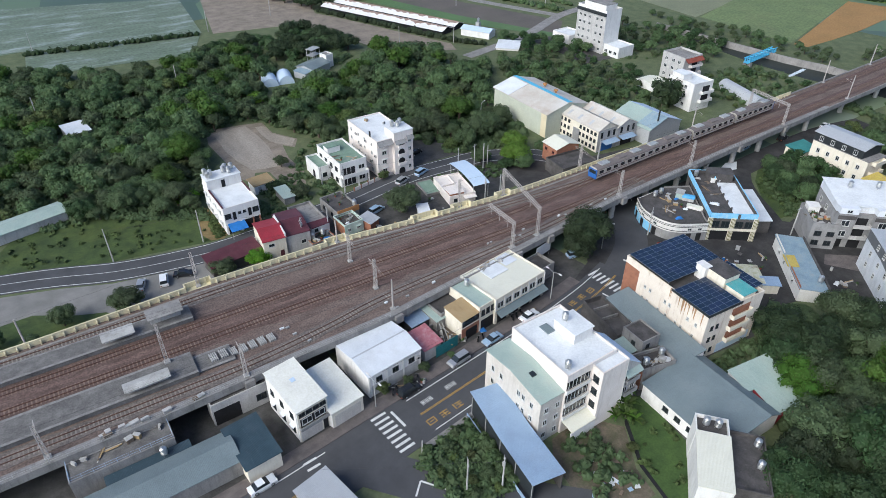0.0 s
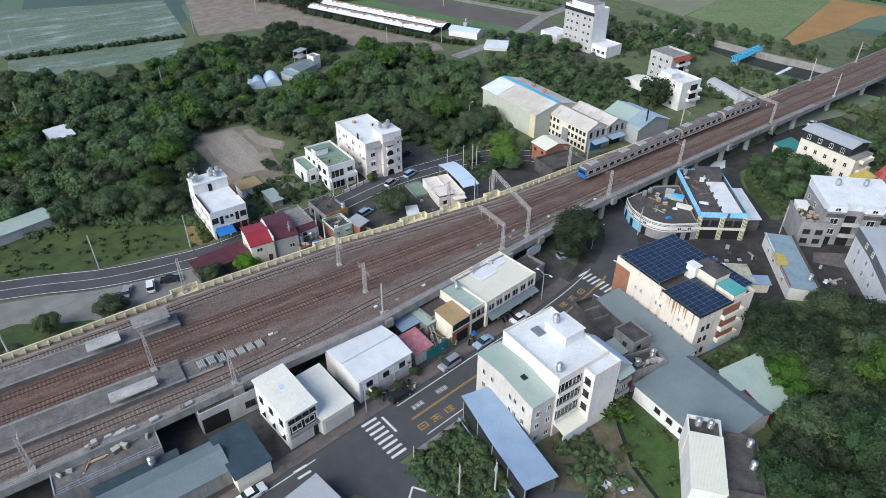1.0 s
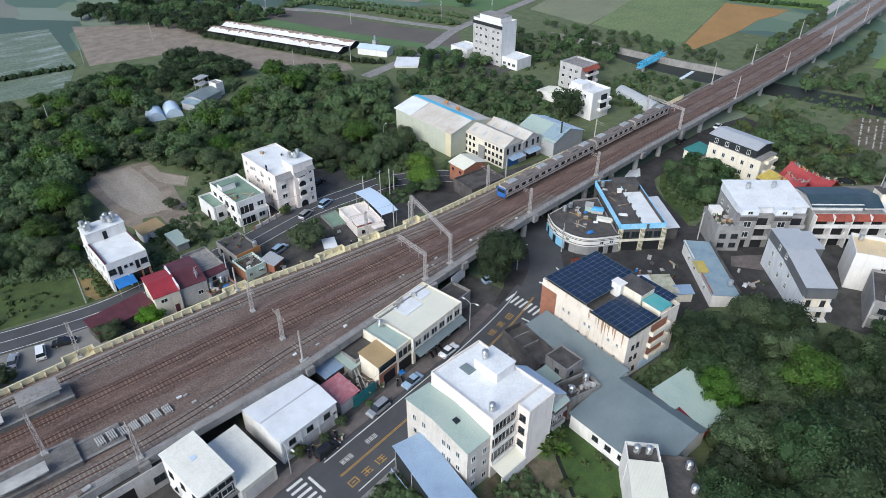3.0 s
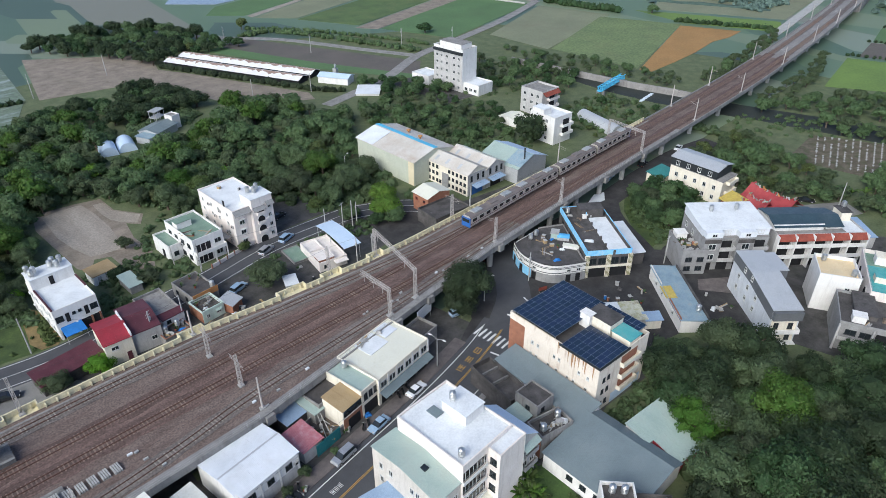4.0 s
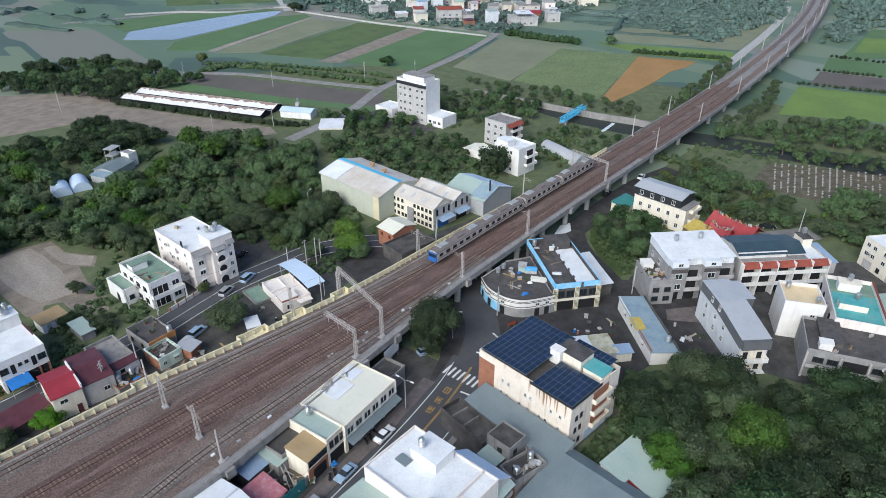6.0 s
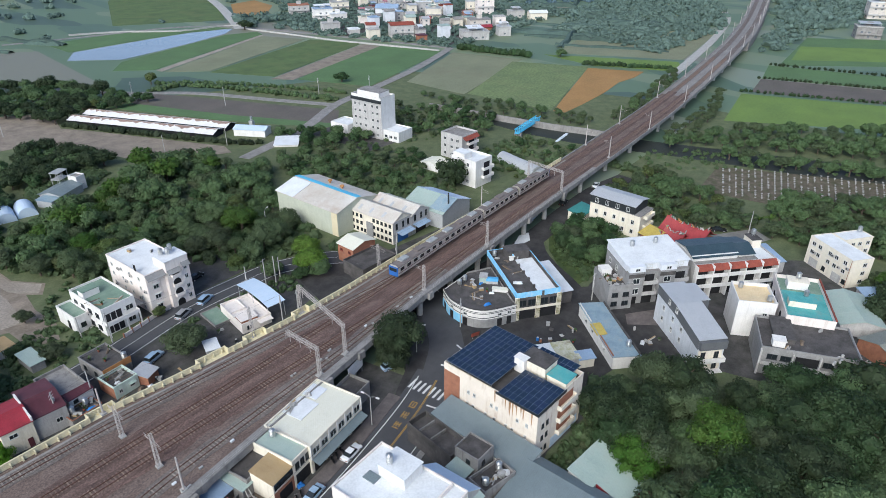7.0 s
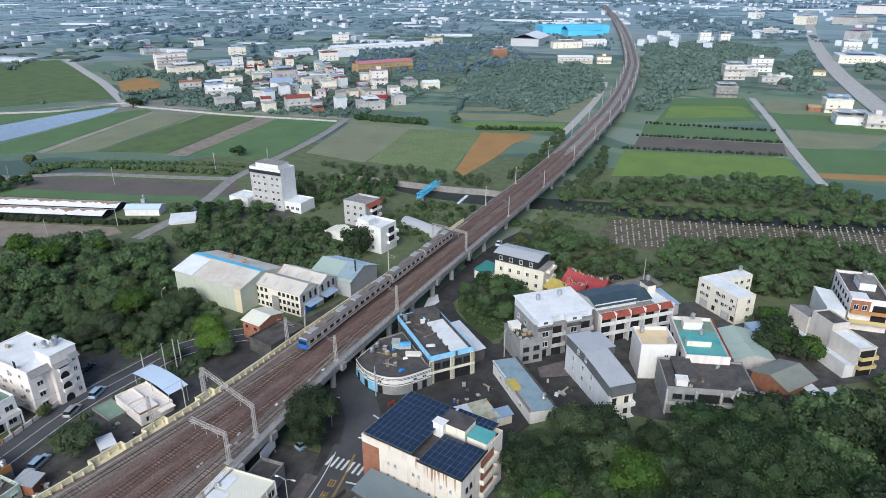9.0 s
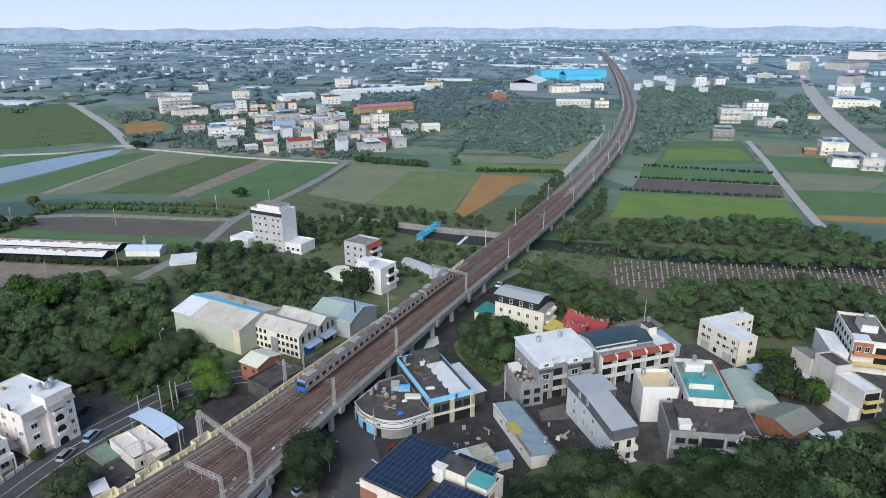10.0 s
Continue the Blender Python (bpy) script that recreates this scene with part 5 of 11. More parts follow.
def wall_ac(top, side, w, d, u, z):
    """An outdoor unit on a bracket on a house wall."""
    if not WALLAC:
        bm = bmesh.new()
        box(bm, -0.42, -0.42, 0, 0.42, -0.1, 0.6)
        box(bm, -0.36, -0.44, -0.08, -0.3, 0.02, -0.002)
        box(bm, 0.3, -0.44, -0.08, 0.36, 0.02, -0.002)
        WALLAC["case"] = mesh_of("air_conditioner", bm, M["concretelight"])
        bm = bmesh.new()
        tube(bm, (-0.08, -0.45, 0.3), (-0.08, -0.41, 0.3), 0.22, 0.22, 10)
        WALLAC["fan"] = mesh_of("fan_grille", bm, M["shade"])
    ob = part("air_conditioner", WALLAC["case"], None, top)
    ob.matrix_basis = face(side, w, d) @ pose(u, 0, z)
    part("fan_grille", WALLAC["fan"], None, ob)


def arch_on(top, side, w, d, u, z, ww, hh, mat="shade", name="arched_opening"):
    """A near-black arched panel, the shade of an opening painted on, with a raised surround."""
    for nm, r, out, mt in (("surround", 0.14, 0.05, "white"), (name, 0.0, 0.08, mat)):
        bm = bmesh.new()
        a = ww / 2 + r
        pts = [(-a, 0), (a, 0)] + [(a * math.cos(math.pi * k / 8), hh - a + r + a * math.sin(math.pi * k / 8)) for k in range(9)]
        lo, hi = [bm.verts.new((x, 0.02, q)) for x, q in pts], [bm.verts.new((x, -out, q)) for x, q in pts]
        bm.faces.new(hi)
        for i in range(len(pts)):
            j = (i + 1) % len(pts)
            bm.faces.new((lo[i], lo[j], hi[j], hi[i]))
        bmesh.ops.recalc_face_normals(bm, faces=bm.faces)
        part(nm, bm, M[mt], top).matrix_basis = face(side, w, d) @ pose(u, 0, z)


def goods(x, y, z, rng, kinds=("crate", "barrel", "planks", "sheet", "pot", "unit")):
    """One piece of yard or roof clutter, standing at a point."""
    kind = kinds[rng.randint(len(kinds))]
    ang = rng.uniform(0, 180)
    if kind == "crate":
        t = thing("crate", "worn crate of discarded goods", "crate", x, y, z, ang)
        w, d, h = rng.uniform(0.6, 1.2), rng.uniform(0.5, 0.9), rng.uniform(0.4, 0.9)
        bm = bmesh.new()
        box(bm, -w / 2, -d / 2, 0, w / 2, d / 2, h)
        part("body", bm, M[["wood", "steel", "tan"][rng.randint(3)]], t)
        bm = bmesh.new()
        box(bm, -w / 2 - 0.04, -d / 2 - 0.04, h, w / 2 + 0.04, d / 2 + 0.04, h + 0.07)
        part("lid", bm, M["concretelight"], t)
    elif kind == "barrel":
        t = thing("barrel", "old upright storage barrel", "barrel", x, y, z, ang)
        bm = bmesh.new()
        lathe(bm, [(0.28, 0), (0.31, 0.1), (0.29, 0.3), (0.31, 0.5), (0.29, 0.7), (0.3, 0.86), (0.26, 0.9)], 10)
        part("drum", bm, M[["tarp", "greywall", "brick", "black"][rng.randint(4)]], t)
        bm = bmesh.new()
        tube(bm, (0, 0, 0.9), (0, 0, 0.93), 0.24, 0.24, 10)
        part("lid", bm, M["concretelight"], t)
    elif kind == "planks":
        t = thing("plank_pile", "loose pile of weathered planks", "planks", x, y, z, ang)
        for k in range(4):
            bm = bmesh.new()
            o, s = rng.uniform(-0.3, 0.3), rng.uniform(-0.2, 0.2)
            L = rng.uniform(0.9, 1.8)
            v = [(-L, o - 0.1), (L, o - 0.1 + s), (L, o + 0.1 + s), (-L, o + 0.1)]
            prism(bm, v, 0.06 * k, 0.06 * k + 0.05)
            part("plank", bm, M[["wood", "tan", "concretelight"][rng.randint(3)]], t)
    elif kind == "pot":
        t = thing("potted_plant", "green plant in a dull pot", "plant", x, y, z, ang)
        bm = bmesh.new()
        lathe(bm, [(0.16, 0), (0.24, 0.34), (0.27, 0.36), (0.2, 0.38)], 10)
        part("pot", bm, M[["redtile", "concrete", "black"][rng.randint(3)]], t)
        bm = bmesh.new()
        for k in range(14):
            a, r, q = rng.uniform(0, 6.28), rng.uniform(0.15, 0.5), rng.uniform(0.5, 1.1)
            c, s = math.cos(a), math.sin(a)
            v = [bm.verts.new(p) for p in ((0, 0, 0.36), (r * c - 0.12 * s, r * s + 0.12 * c, q * 0.8), (r * c * 1.5, r * s * 1.5, q), (r * c + 0.12 * s, r * s - 0.12 * c, q * 0.8))]
            bm.faces.new(v)
        part("foliage", bm, M["leaf"], t)
    elif kind == "unit":
        t = thing("air_conditioner", "grey outdoor air conditioner unit", "appliance", x, y, z, ang)
        bm = bmesh.new()
        box(bm, -0.45, -0.17, 0, 0.45, 0.17, 0.65)
        part("case", bm, M["concretelight"], t)
        bm = bmesh.new()
        tube(bm, (-0.1, -0.2, 0.33), (-0.1, -0.17, 0.33), 0.24, 0.24, 12)
        part("fan_grille", bm, M["shade"], t)
    else:
        bm = bmesh.new()
        w, d, h = rng.uniform(0.8, 2.2), rng.uniform(0.7, 1.4), rng.uniform(0.25, 0.7)
        rows = []
        for i in range(5):
            u = (i / 4 - 0.5) * w
            rows.append([bm.verts.new((u + rng.uniform(-0.08, 0.08), (k / 4 - 0.5) * d + rng.uniform(-0.08, 0.08), 0.0 if i in (0, 4) or k in (0, 4) else h * rng.uniform(0.6, 1.1))) for k in range(5)])
        for p, q in zip(rows, rows[1:]):
            for k in range(4):
                bm.faces.new((p[k], q[k], q[k + 1], p[k + 1]))
        ob = part("sheet_cover", bm, M[["tarp", "concretelight", "roofwhite", "concretedark", "wood"][rng.randint(5)]])
        ob.matrix_basis = pose(x, y, z, 0, 0, ang)
        tagged(ob, "weathered sheet laid over stored goods", "sheet")


def roof_goods(top, u0, v0, u1, v1, z, n, seed, kinds=("crate", "barrel", "planks", "sheet", "pot", "unit")):
    rng = np.random.RandomState(seed)
    for k in range(n):
        goods(*on(top, rng.uniform(u0, u1), rng.uniform(v0, v1), z), rng, kinds)


# ---- houses behind the railway ----
def apartment_white():
    w, d, h = 10.6, 17.6, 10.6
    t = flat_house("apartment_house", "four-storey pale pink-white apartment house with a white roof", 76.0, 154.3, 1.5, w, d, h, "pinkwhite", "roofwhite", 0.3)
    for z in (0.9, 3.5, 6.1, 8.6):
        windows(t, "W", w, d, (-6.6, -2.2, 1.4, 5.6), (z,), 0.75, 0.9)
    for u, z in ((-6.0, 3.4), (-0.6, 6.0), (5.0, 3.4), (2.2, 8.5), (-3.4, 8.5), (7.8, 6.0)):
        wall_ac(t, "W", w, d, u, z)
    downpipe(t, "W", w, d, -8.4, 0, h)
    windows(t, "S", w, d, (-3.2,), (1.2, 3.9, 6.6), 1.4, 1.2, "hood")
    bm = bmesh.new()
    box(bm, -0.6, -d / 2 - 1.3, -0.2, 5.36, -d / 2 + 4.0, h + 2.2)
    tower = part("stair_tower", bm, M["pinkwhite"], t, "projecting pink-white stair tower")
    bm = bmesh.new()
    box(bm, -0.75, -d / 2 - 1.45, h + 2.203, 5.5, -d / 2 + 4.15, h + 2.34)
    part("roof", bm, M["roofwhite"], tower)
    for z in (0.1, 3.1, 5.8, 8.4):
        arch_on(t, "S", w, d + 2.6, 1.6, z, 2.0, 1.9)
        if z > 1:
            ledge(t, "S", w, d + 2.6, 1.6, z, 2.4, 0.7, 0.7, "pinkwhite")
    windows(t, "S", w, d + 2.6, (4.2,), (1.2, 3.9, 6.6, 9.2), 0.9, 1.1)
    awning(t, "S", w, d, -3.0, h + 0.2, 4.7, 1.3, 1.1, "greytile", "pent_roof")
    awning(t, "S", w, d + 2.6, 1.2, h - 0.1, 3.4, 0.9, 0.9, "greytile", "pent_roof")
    awning(t, "S", w, d + 2.6, 4.3, h + 0.6, 2.2, 0.9, 0.9, "greytile", "pent_roof")
    slab_on(t, "W", w, d + 2.6, 4.9, h + 0.35, 0.9, 1.7, "shade", "door", 0.05)
    for u, v in ((1.0, -6.2), (2.2, -7.2), (3.6, -6.0)):
        water_tank(*on(t, u, v, h + 2.35))
    roof_goods(t, -4.4, -4, 3, 7, h + 0.07, 3, 61, ("unit", "crate"))
    return t


def green_roof_house():
    w, d, h = 8.0, 14.4, 6.6
    t = flat_house("villa", "two-storey white house with a green flat roof", 63.4, 152.9, 2.0, w, d, h, "white", "greenroof", 0.55)
    windows(t, "W", w, d, spread(4, 3.2), (1.0, 4.2), 1.5, 1.2, "dark")
    for u in (-3.4, 1.4):
        wall_ac(t, "W", w, d, u, 3.6)
    ledge(t, "S", w, d, 0.0, 3.2, 7.9, 1.4, 0.85, "white")
    for z in (0.3, 3.5):
        # flat near-black slab paints the shade behind the balcony
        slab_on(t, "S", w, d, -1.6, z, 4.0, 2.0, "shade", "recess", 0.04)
        windows(t, "S", w, d, (2.4,), (z + 0.7,), 1.8, 1.3)
        for u in (-3.5, -2.2, -0.9):
            slab_on(t, "S", w, d, u, z, 0.12, 2.0, "white", "mullion", 0.09)
    for u in (-3.8, 0.6, 3.8):
        slab_on(t, "S", w, d + 2.6, u, 0, 0.3, 3.1, "white", "column", 0.14)
    roof_box("stair_head", "white stair head", t, -1.6, 2.4, h + 0.06, 3.8, 2.6, 1.7, "white", "greenroof")
    awning(t, "E", w, d, -4.6, 4.0, 4.6, 2.2, 0.3, "greytile", "side_roof")
    a = flat_house("outhouse", "low white annex with a green roof", 57.4, 156.0, 2.0, 3.4, 8.5, 4.0, "white", "greenroof", 0.4)
    arch_on(a, "W", 3.4, 8.5, 1.0, 0.2, 1.4, 2.4)
    windows(a, "S", 3.4, 8.5, (0.0,), (1.4,), 1.2, 1.1, "dark")
    roof_goods(t, -3.2, -5.5, 3.2, -1, h + 0.07, 5, 62, ("pot", "pot", "planks"))
    wall_length = thing("garden_wall", "low pale garden wall with brick-red posts and coping", "wall", 68.5, 143.6, 0, 14)
    for k in range(6):
        bm = bmesh.new()
        box(bm, -7.0 + k * 2.4, -0.12, 0, -4.75 + k * 2.4, 0.12, 1.15)
        part("panel", bm, M["pinkwhite"], wall_length)
        bm = bmesh.new()
        box(bm, -7.12 + k * 2.4, -0.18, 0, -6.9 + k * 2.4, 0.18, 1.4)
        part("post", bm, M["brick"], wall_length)


def white_left_house():
    w, d, h = 8.8, 15.6, 6.9
    t = flat_house("villa", "white three-storey house with roof terrace and blue awning", 30.3, 147.0, 2.0, w, d, h, "white", "roofwhite", 0.35)
    # the veranda's shade is a flat dark panel on the wall
    slab_on(t, "S", w, d, 0, 0.1, 8.6, 2.7, "shade", "veranda", 0.05, "ground-floor veranda as a near-black painted panel")
    for u in (-4.1, -0.6, 2.4, 4.1):
        slab_on(t, "S", w, d, u, 0, 0.35, 2.9, "brick" if u > 0 else "white", "pier", 0.3)
    windows(t, "S", w, d, (-3.5, 3.4), (4.3,), 1.5, 1.3, "dark")
    for u in (-1.9, 1.9):
        slab_on(t, "S", w, d, u, 3.6, 0.8, 2.1, "shade", "door", 0.05)
    windows(t, "S", w, d, (-0.6, 0.6), (4.9,), 0.7, 0.6, "dark")
    windows(t, "W", w, d, (-5.5, -2.5, 1.5, 5.0), (1.2, 4.5), 0.9, 1.1, "hood")
    a = awning(t, "S", w, d, -1.9, 2.9, 4.2, 3.0, 0.7, "tarp")
    for u in (-3.9, 0.1):
        bm = bmesh.new()
        tube(bm, (u, -d / 2 - 2.9, 0), (u, -d / 2 - 2.9, 2.2), 0.04, 0.04, 5)
        part("awning_post", bm, M["steel"], t)
    roof_box("upper_floor", "white upper storey", t, 0.0, 5.5, h + 0.06, 8.6, 4.4, 2.6, "white", "roofwhite")
    slab_on(t, "S", w, 6.6, -0.3, h + 0.1, 0.9, 2.0, "shade", "door", 0.06).matrix_basis = face("S", w, d) @ pose(-0.3, 11.05, h + 0.1)
    for v0, v1, u in ((-7.7, 2.9, -4.45), (-3.0, 2.9, 4.1)):
        bm = bmesh.new()
        box(bm, u, v0, h + 0.36, u + 0.36, v1, h + 0.58)
        part("tile_edge", bm, M["maroon"], t, "dark red tiled parapet edge")
    for u, v in ((-3.6, 6.6), (-2.6, 5.4), (-3.4, 4.4), (0.8, 5.6), (1.9, 4.6), (3.0, 6.2), (1.6, 6.6)):
        water_tank(*on(t, u, v, h + 2.79))
    bm = bmesh.new()
    tube(bm, (-2.4, 6.9, h + 2.78), (-2.4, 6.9, h + 5.6), 0.04, 0.03, 5)
    part("antenna", bm, M["steel"], t)


M["greencream"] = material("pale_green_cream_sheet", (0.5, 0.52, 0.42), (0.43, 0.45, 0.37), scale=0.25, rough=0.6, fine=6, dirt_glint=0.35, dirt_glint_colour=(0.34, 0.33, 0.26), dirt_glint_scale=0.3, streak=True)
M["yellowcream"] = material("yellow_cream_sheet", (0.66, 0.58, 0.4), (0.58, 0.5, 0.34), scale=0.3, rough=0.6, fine=6)
M["palegreen"] = material("pale_green_render", (0.62, 0.72, 0.64), (0.52, 0.62, 0.55), scale=0.4, fine=6, bump=0.06, dirt_glint=0.4, dirt_glint_colour=(0.32, 0.33, 0.28), dirt_glint_scale=0.3, streak=True)
M["skywhite"] = material("pale_blue_white_sheet", (0.55, 0.66, 0.78), (0.48, 0.59, 0.71), scale=0.3, rough=0.5, fine=6, dirt_glint=0.2, dirt_glint_colour=(0.5, 0.52, 0.55), dirt_glint_scale=0.3, wave=1.6)


def small_houses_behind():
    t = gable_house("cottage", "pale cream house with a red metal roof", 33.2, 127.6, -4, 5.2, 9.0, 5.4, 1.0, "creamwall", "red", "x", 0.2)
    windows(t, "S", 5.2, 9.0, (-0.8,), (3.6,), 1.4, 0.9)
    slab_on(t, "S", 5.2, 9.0, 1.4, 0, 0.9, 2.1, "maroon", "door")
    bm = bmesh.new()
    box(bm, 2.45, -4.6, 5.2, 2.75, 4.6, 6.3)
    part("fire_wall", bm, M["white"], t, "white parapet between the roofs")
    t = gable_house("cottage", "grey-clad house with a maroon metal roof", 38.9, 128.8, -4, 5.8, 11.0, 5.0, 1.0, "greywall", "maroon", "x", 0.15)
    windows(t, "S", 5.8, 11.0, (1.2,), (2.0,), 1.2, 1.0)
    t = mono_house("shed", "maroon lean-to shed beside the road", 24.0, 126.8, 8, 12.0, 5.0, 2.6, 3.2, "concretedark", "maroon")
    t = flat_house("outbuilding", "low concrete outbuilding with a bare grey roof", 44.0, 131.8, 2, 6.0, 9.2, 3.8, "concrete", "concrete", 0.6)
    t = mono_house("shed", "white store with a maroon sheet roof", 44.8, 126.2, 6, 4.8, 2.0, 3.9, 4.3, "white", "maroon", 0.2)
    windows(t, "S", 4.8, 2.0, (-1.2,), (2.8,), 0.9, 0.7, "dark")
    t = flat_house("outbuilding", "low brick-edged court with a dark floor", 43.8, 123.2, 6, 6.0, 3.6, 1.7, "concrete", "concretedark", 0.5, ledge_mat="brick")
    slab_on(t, "S", 6.0, 3.6, 1.5, 0.6, 1.2, 1.0, "skywhite", "door", 0.04)
    roof_goods(t, -2.4, -1.2, 2.4, 1.2, 1.77, 9, 71)
    water_tank(*on(t, -1.6, 0.6, 1.77)), water_tank(*on(t, 1.2, 0.8, 1.77))
    w, d = 6.2, 9.2
    t = flat_house("outbuilding", "walled court house with a dark stained flat roof", 53.6, 133.6, 5, w, d, 3.0, "concrete", "concretedark", 0.5, ledge_mat="concrete")
    slab_on(t, "S", w, d, 0, 2.5, w - 0.02, 1.5, "orangewall", "brick_edge", 0.12, "bare orange brick parapet")
    windows(t, "W", w, d, (-2.4, 1.6), (1.4,), 1.0, 1.0, "dark")
    roof_goods(t, -2.6, -2, 2.6, 4.0, 3.07, 5, 72, ("planks", "pot", "crate"))
    water_tank(*on(t, 2.4, -3.6, 3.07), 0.4, 1.0)
    w, d = 5.2, 5.6
    t = flat_house("cottage", "low pale green house with an open dark roof court", 52.5, 126.1, 5, w, d, 2.3, "palegreen", "concretedark", 0.8)
    windows(t, "S", w, d, (-1.4,), (1.1,), 0.8, 0.9)
    windows(t, "S", w, d, (1.2,), (1.2,), 1.1, 0.9)
    awning(t, "S", w, d, 1.2, 2.3, 1.5, 0.6, 0.2, "greenmetal")
    slab_on(t, "W", w, d, 0, 0.1, 5.4, 2.6, "brick", "brick_wall", 0.04, "bare brick side wall")
    for k in range(5):
        bm = bmesh.new()
        tube(bm, (-2.5, -2.2 + k * 1.1, 3.15), (2.5, -2.2 + k * 1.1, 3.15), 0.05, 0.05, 5)
        part("roof_beam", bm, M["wood"], t, "bare roof timber")
    roof_goods(t, -2.0, -2.2, 2.0, 2.2, 2.37, 6, 73)
    t = mono_house("shed", "small brick shed with a silver sheet roof", 57.2, 124.0, 24, 3.2, 3.4, 2.3, 3.0, "brick", "silver")
    t = flat_house("bungalow", "low house with a bare pale pink roof and parapet", 84.2, 127.0, -10, 7.4, 11.5, 2.3, "pinkwhite", "pinkwhite", 0.35)
    windows(t, "S", 7.4, 11.5, (-2,), (0.9,), 1.0, 0.9, "dark")
    ledge(t, "S", 7.4, 11.5, 1.8, 2.2, 3.4, 1.6, 0, "pinkwhite", "canopy")
    roof_box("roof_room", "white low roof room", t, -1.4, -3.6, 2.36, 4.0, 3.2, 0.7, "brick", "pinkwhite")
    for q in ((0.2, 0.4, 2.37, 0.4, 5.4, 2.8), (-3.5, 0.3, 2.37, 0.18, 0.5, 2.8)):
        bm = bmesh.new()
        box(bm, *q)
        part("roof_wall", bm, M["pinkwhite"], t)
    t = flat_house("outbuilding", "low concrete annex with a green roof", 79.6, 132.6, -6, 4.4, 7.4, 0.5, "concrete", "greenroof", 0.12)
    t = mono_house("shed", "small shed with a pale sheet roof", 71.0, 121.2, -20, 2.6, 3.2, 2.2, 2.7, "silver", "metalwhite")
    c = thing("carport", "steel carport with a curved pale blue sheet roof", "carport", 89.4, 127.6, 0, -6)
    bm = bmesh.new()
    n = 8
    rows = []
    for k in range(n + 1):
        v = -7.2 + 14.4 * k / n
        zz = 4.3 + 0.9 * math.cos(v / 7.2 * 1.35)
        rows.append([bm.verts.new(p) for p in ((-2.4, v, zz), (2.4, v, zz), (2.4, v, zz - 0.06), (-2.4, v, zz - 0.06))])
    for p, q in zip(rows, rows[1:]):
        for k in range(4):
            bm.faces.new((p[k], p[(k + 1) % 4], q[(k + 1) % 4], q[k]))
    part("roof", bm, M["skywhite"], c)
    for u in (-2.2, 2.2):
        for v in (-6.6, 0, 6.6):
            bm = bmesh.new()
            tube(bm, (u, v, 0), (u, v, 4.3 + 0.9 * math.cos(v / 7.2 * 1.35) - 0.06), 0.07)
            part("post", bm, M["steel"], c)
    t = mono_house("hut", "small white hut with a tan sheet roof", 40.9, 156.4, 8, 5.6, 3.8, 2.5, 3.1, "white", "tan")
    # hatch shade painted on as a dark slab
    slab_on(t, "S", 5.6, 3.8, 1.5, 1.0, 2.0, 1.2, "shade", "opening", 0.04, "open hatch painted as a near-black panel")
    slab_on(t, "S", 5.6, 3.8, -1.4, 0.05, 0.9, 2.0, "greywall", "door", 0.04)
    mono_house("shed", "low shed with pale green sheet roof", 44.4, 148.0, 3, 2.8, 6.2, 2.0, 2.3, "concrete", "greenmetal")
    t = gable_house("barn", "long pale green sheet-roofed barn in the bushes", -19.0, 166.5, 14, 26, 6.0, 2.8, 0.8, "greywall", "greenmetal", "x")
    mono_house("barn", "white sheet-roofed shelter among trees", 3.2, 218.0, 12, 6.5, 7.0, 2.8, 3.8, "greywall", "metalwhite")
    t = gable_house("brick_house", "brick house with a pale sheet gable roof", 121.8, 127.4, -2, 8.2, 6.2, 5.4, 1.1, "brick", "creammetal", "y")
    windows(t, "W", 8.2, 6.2, (-1.6, 1.6), (3.4,), 1.0, 0.9, "red")
    t = flat_house("outbuilding", "concrete block store with a dark flat roof", 119.5, 120.0, -4, 12.0, 8.0, 3.4, "concretedark", "concretedark", 0.5)
    windows(t, "S", 12, 8, (-3, 0, 3), (1.2,), 1.2, 1.1)


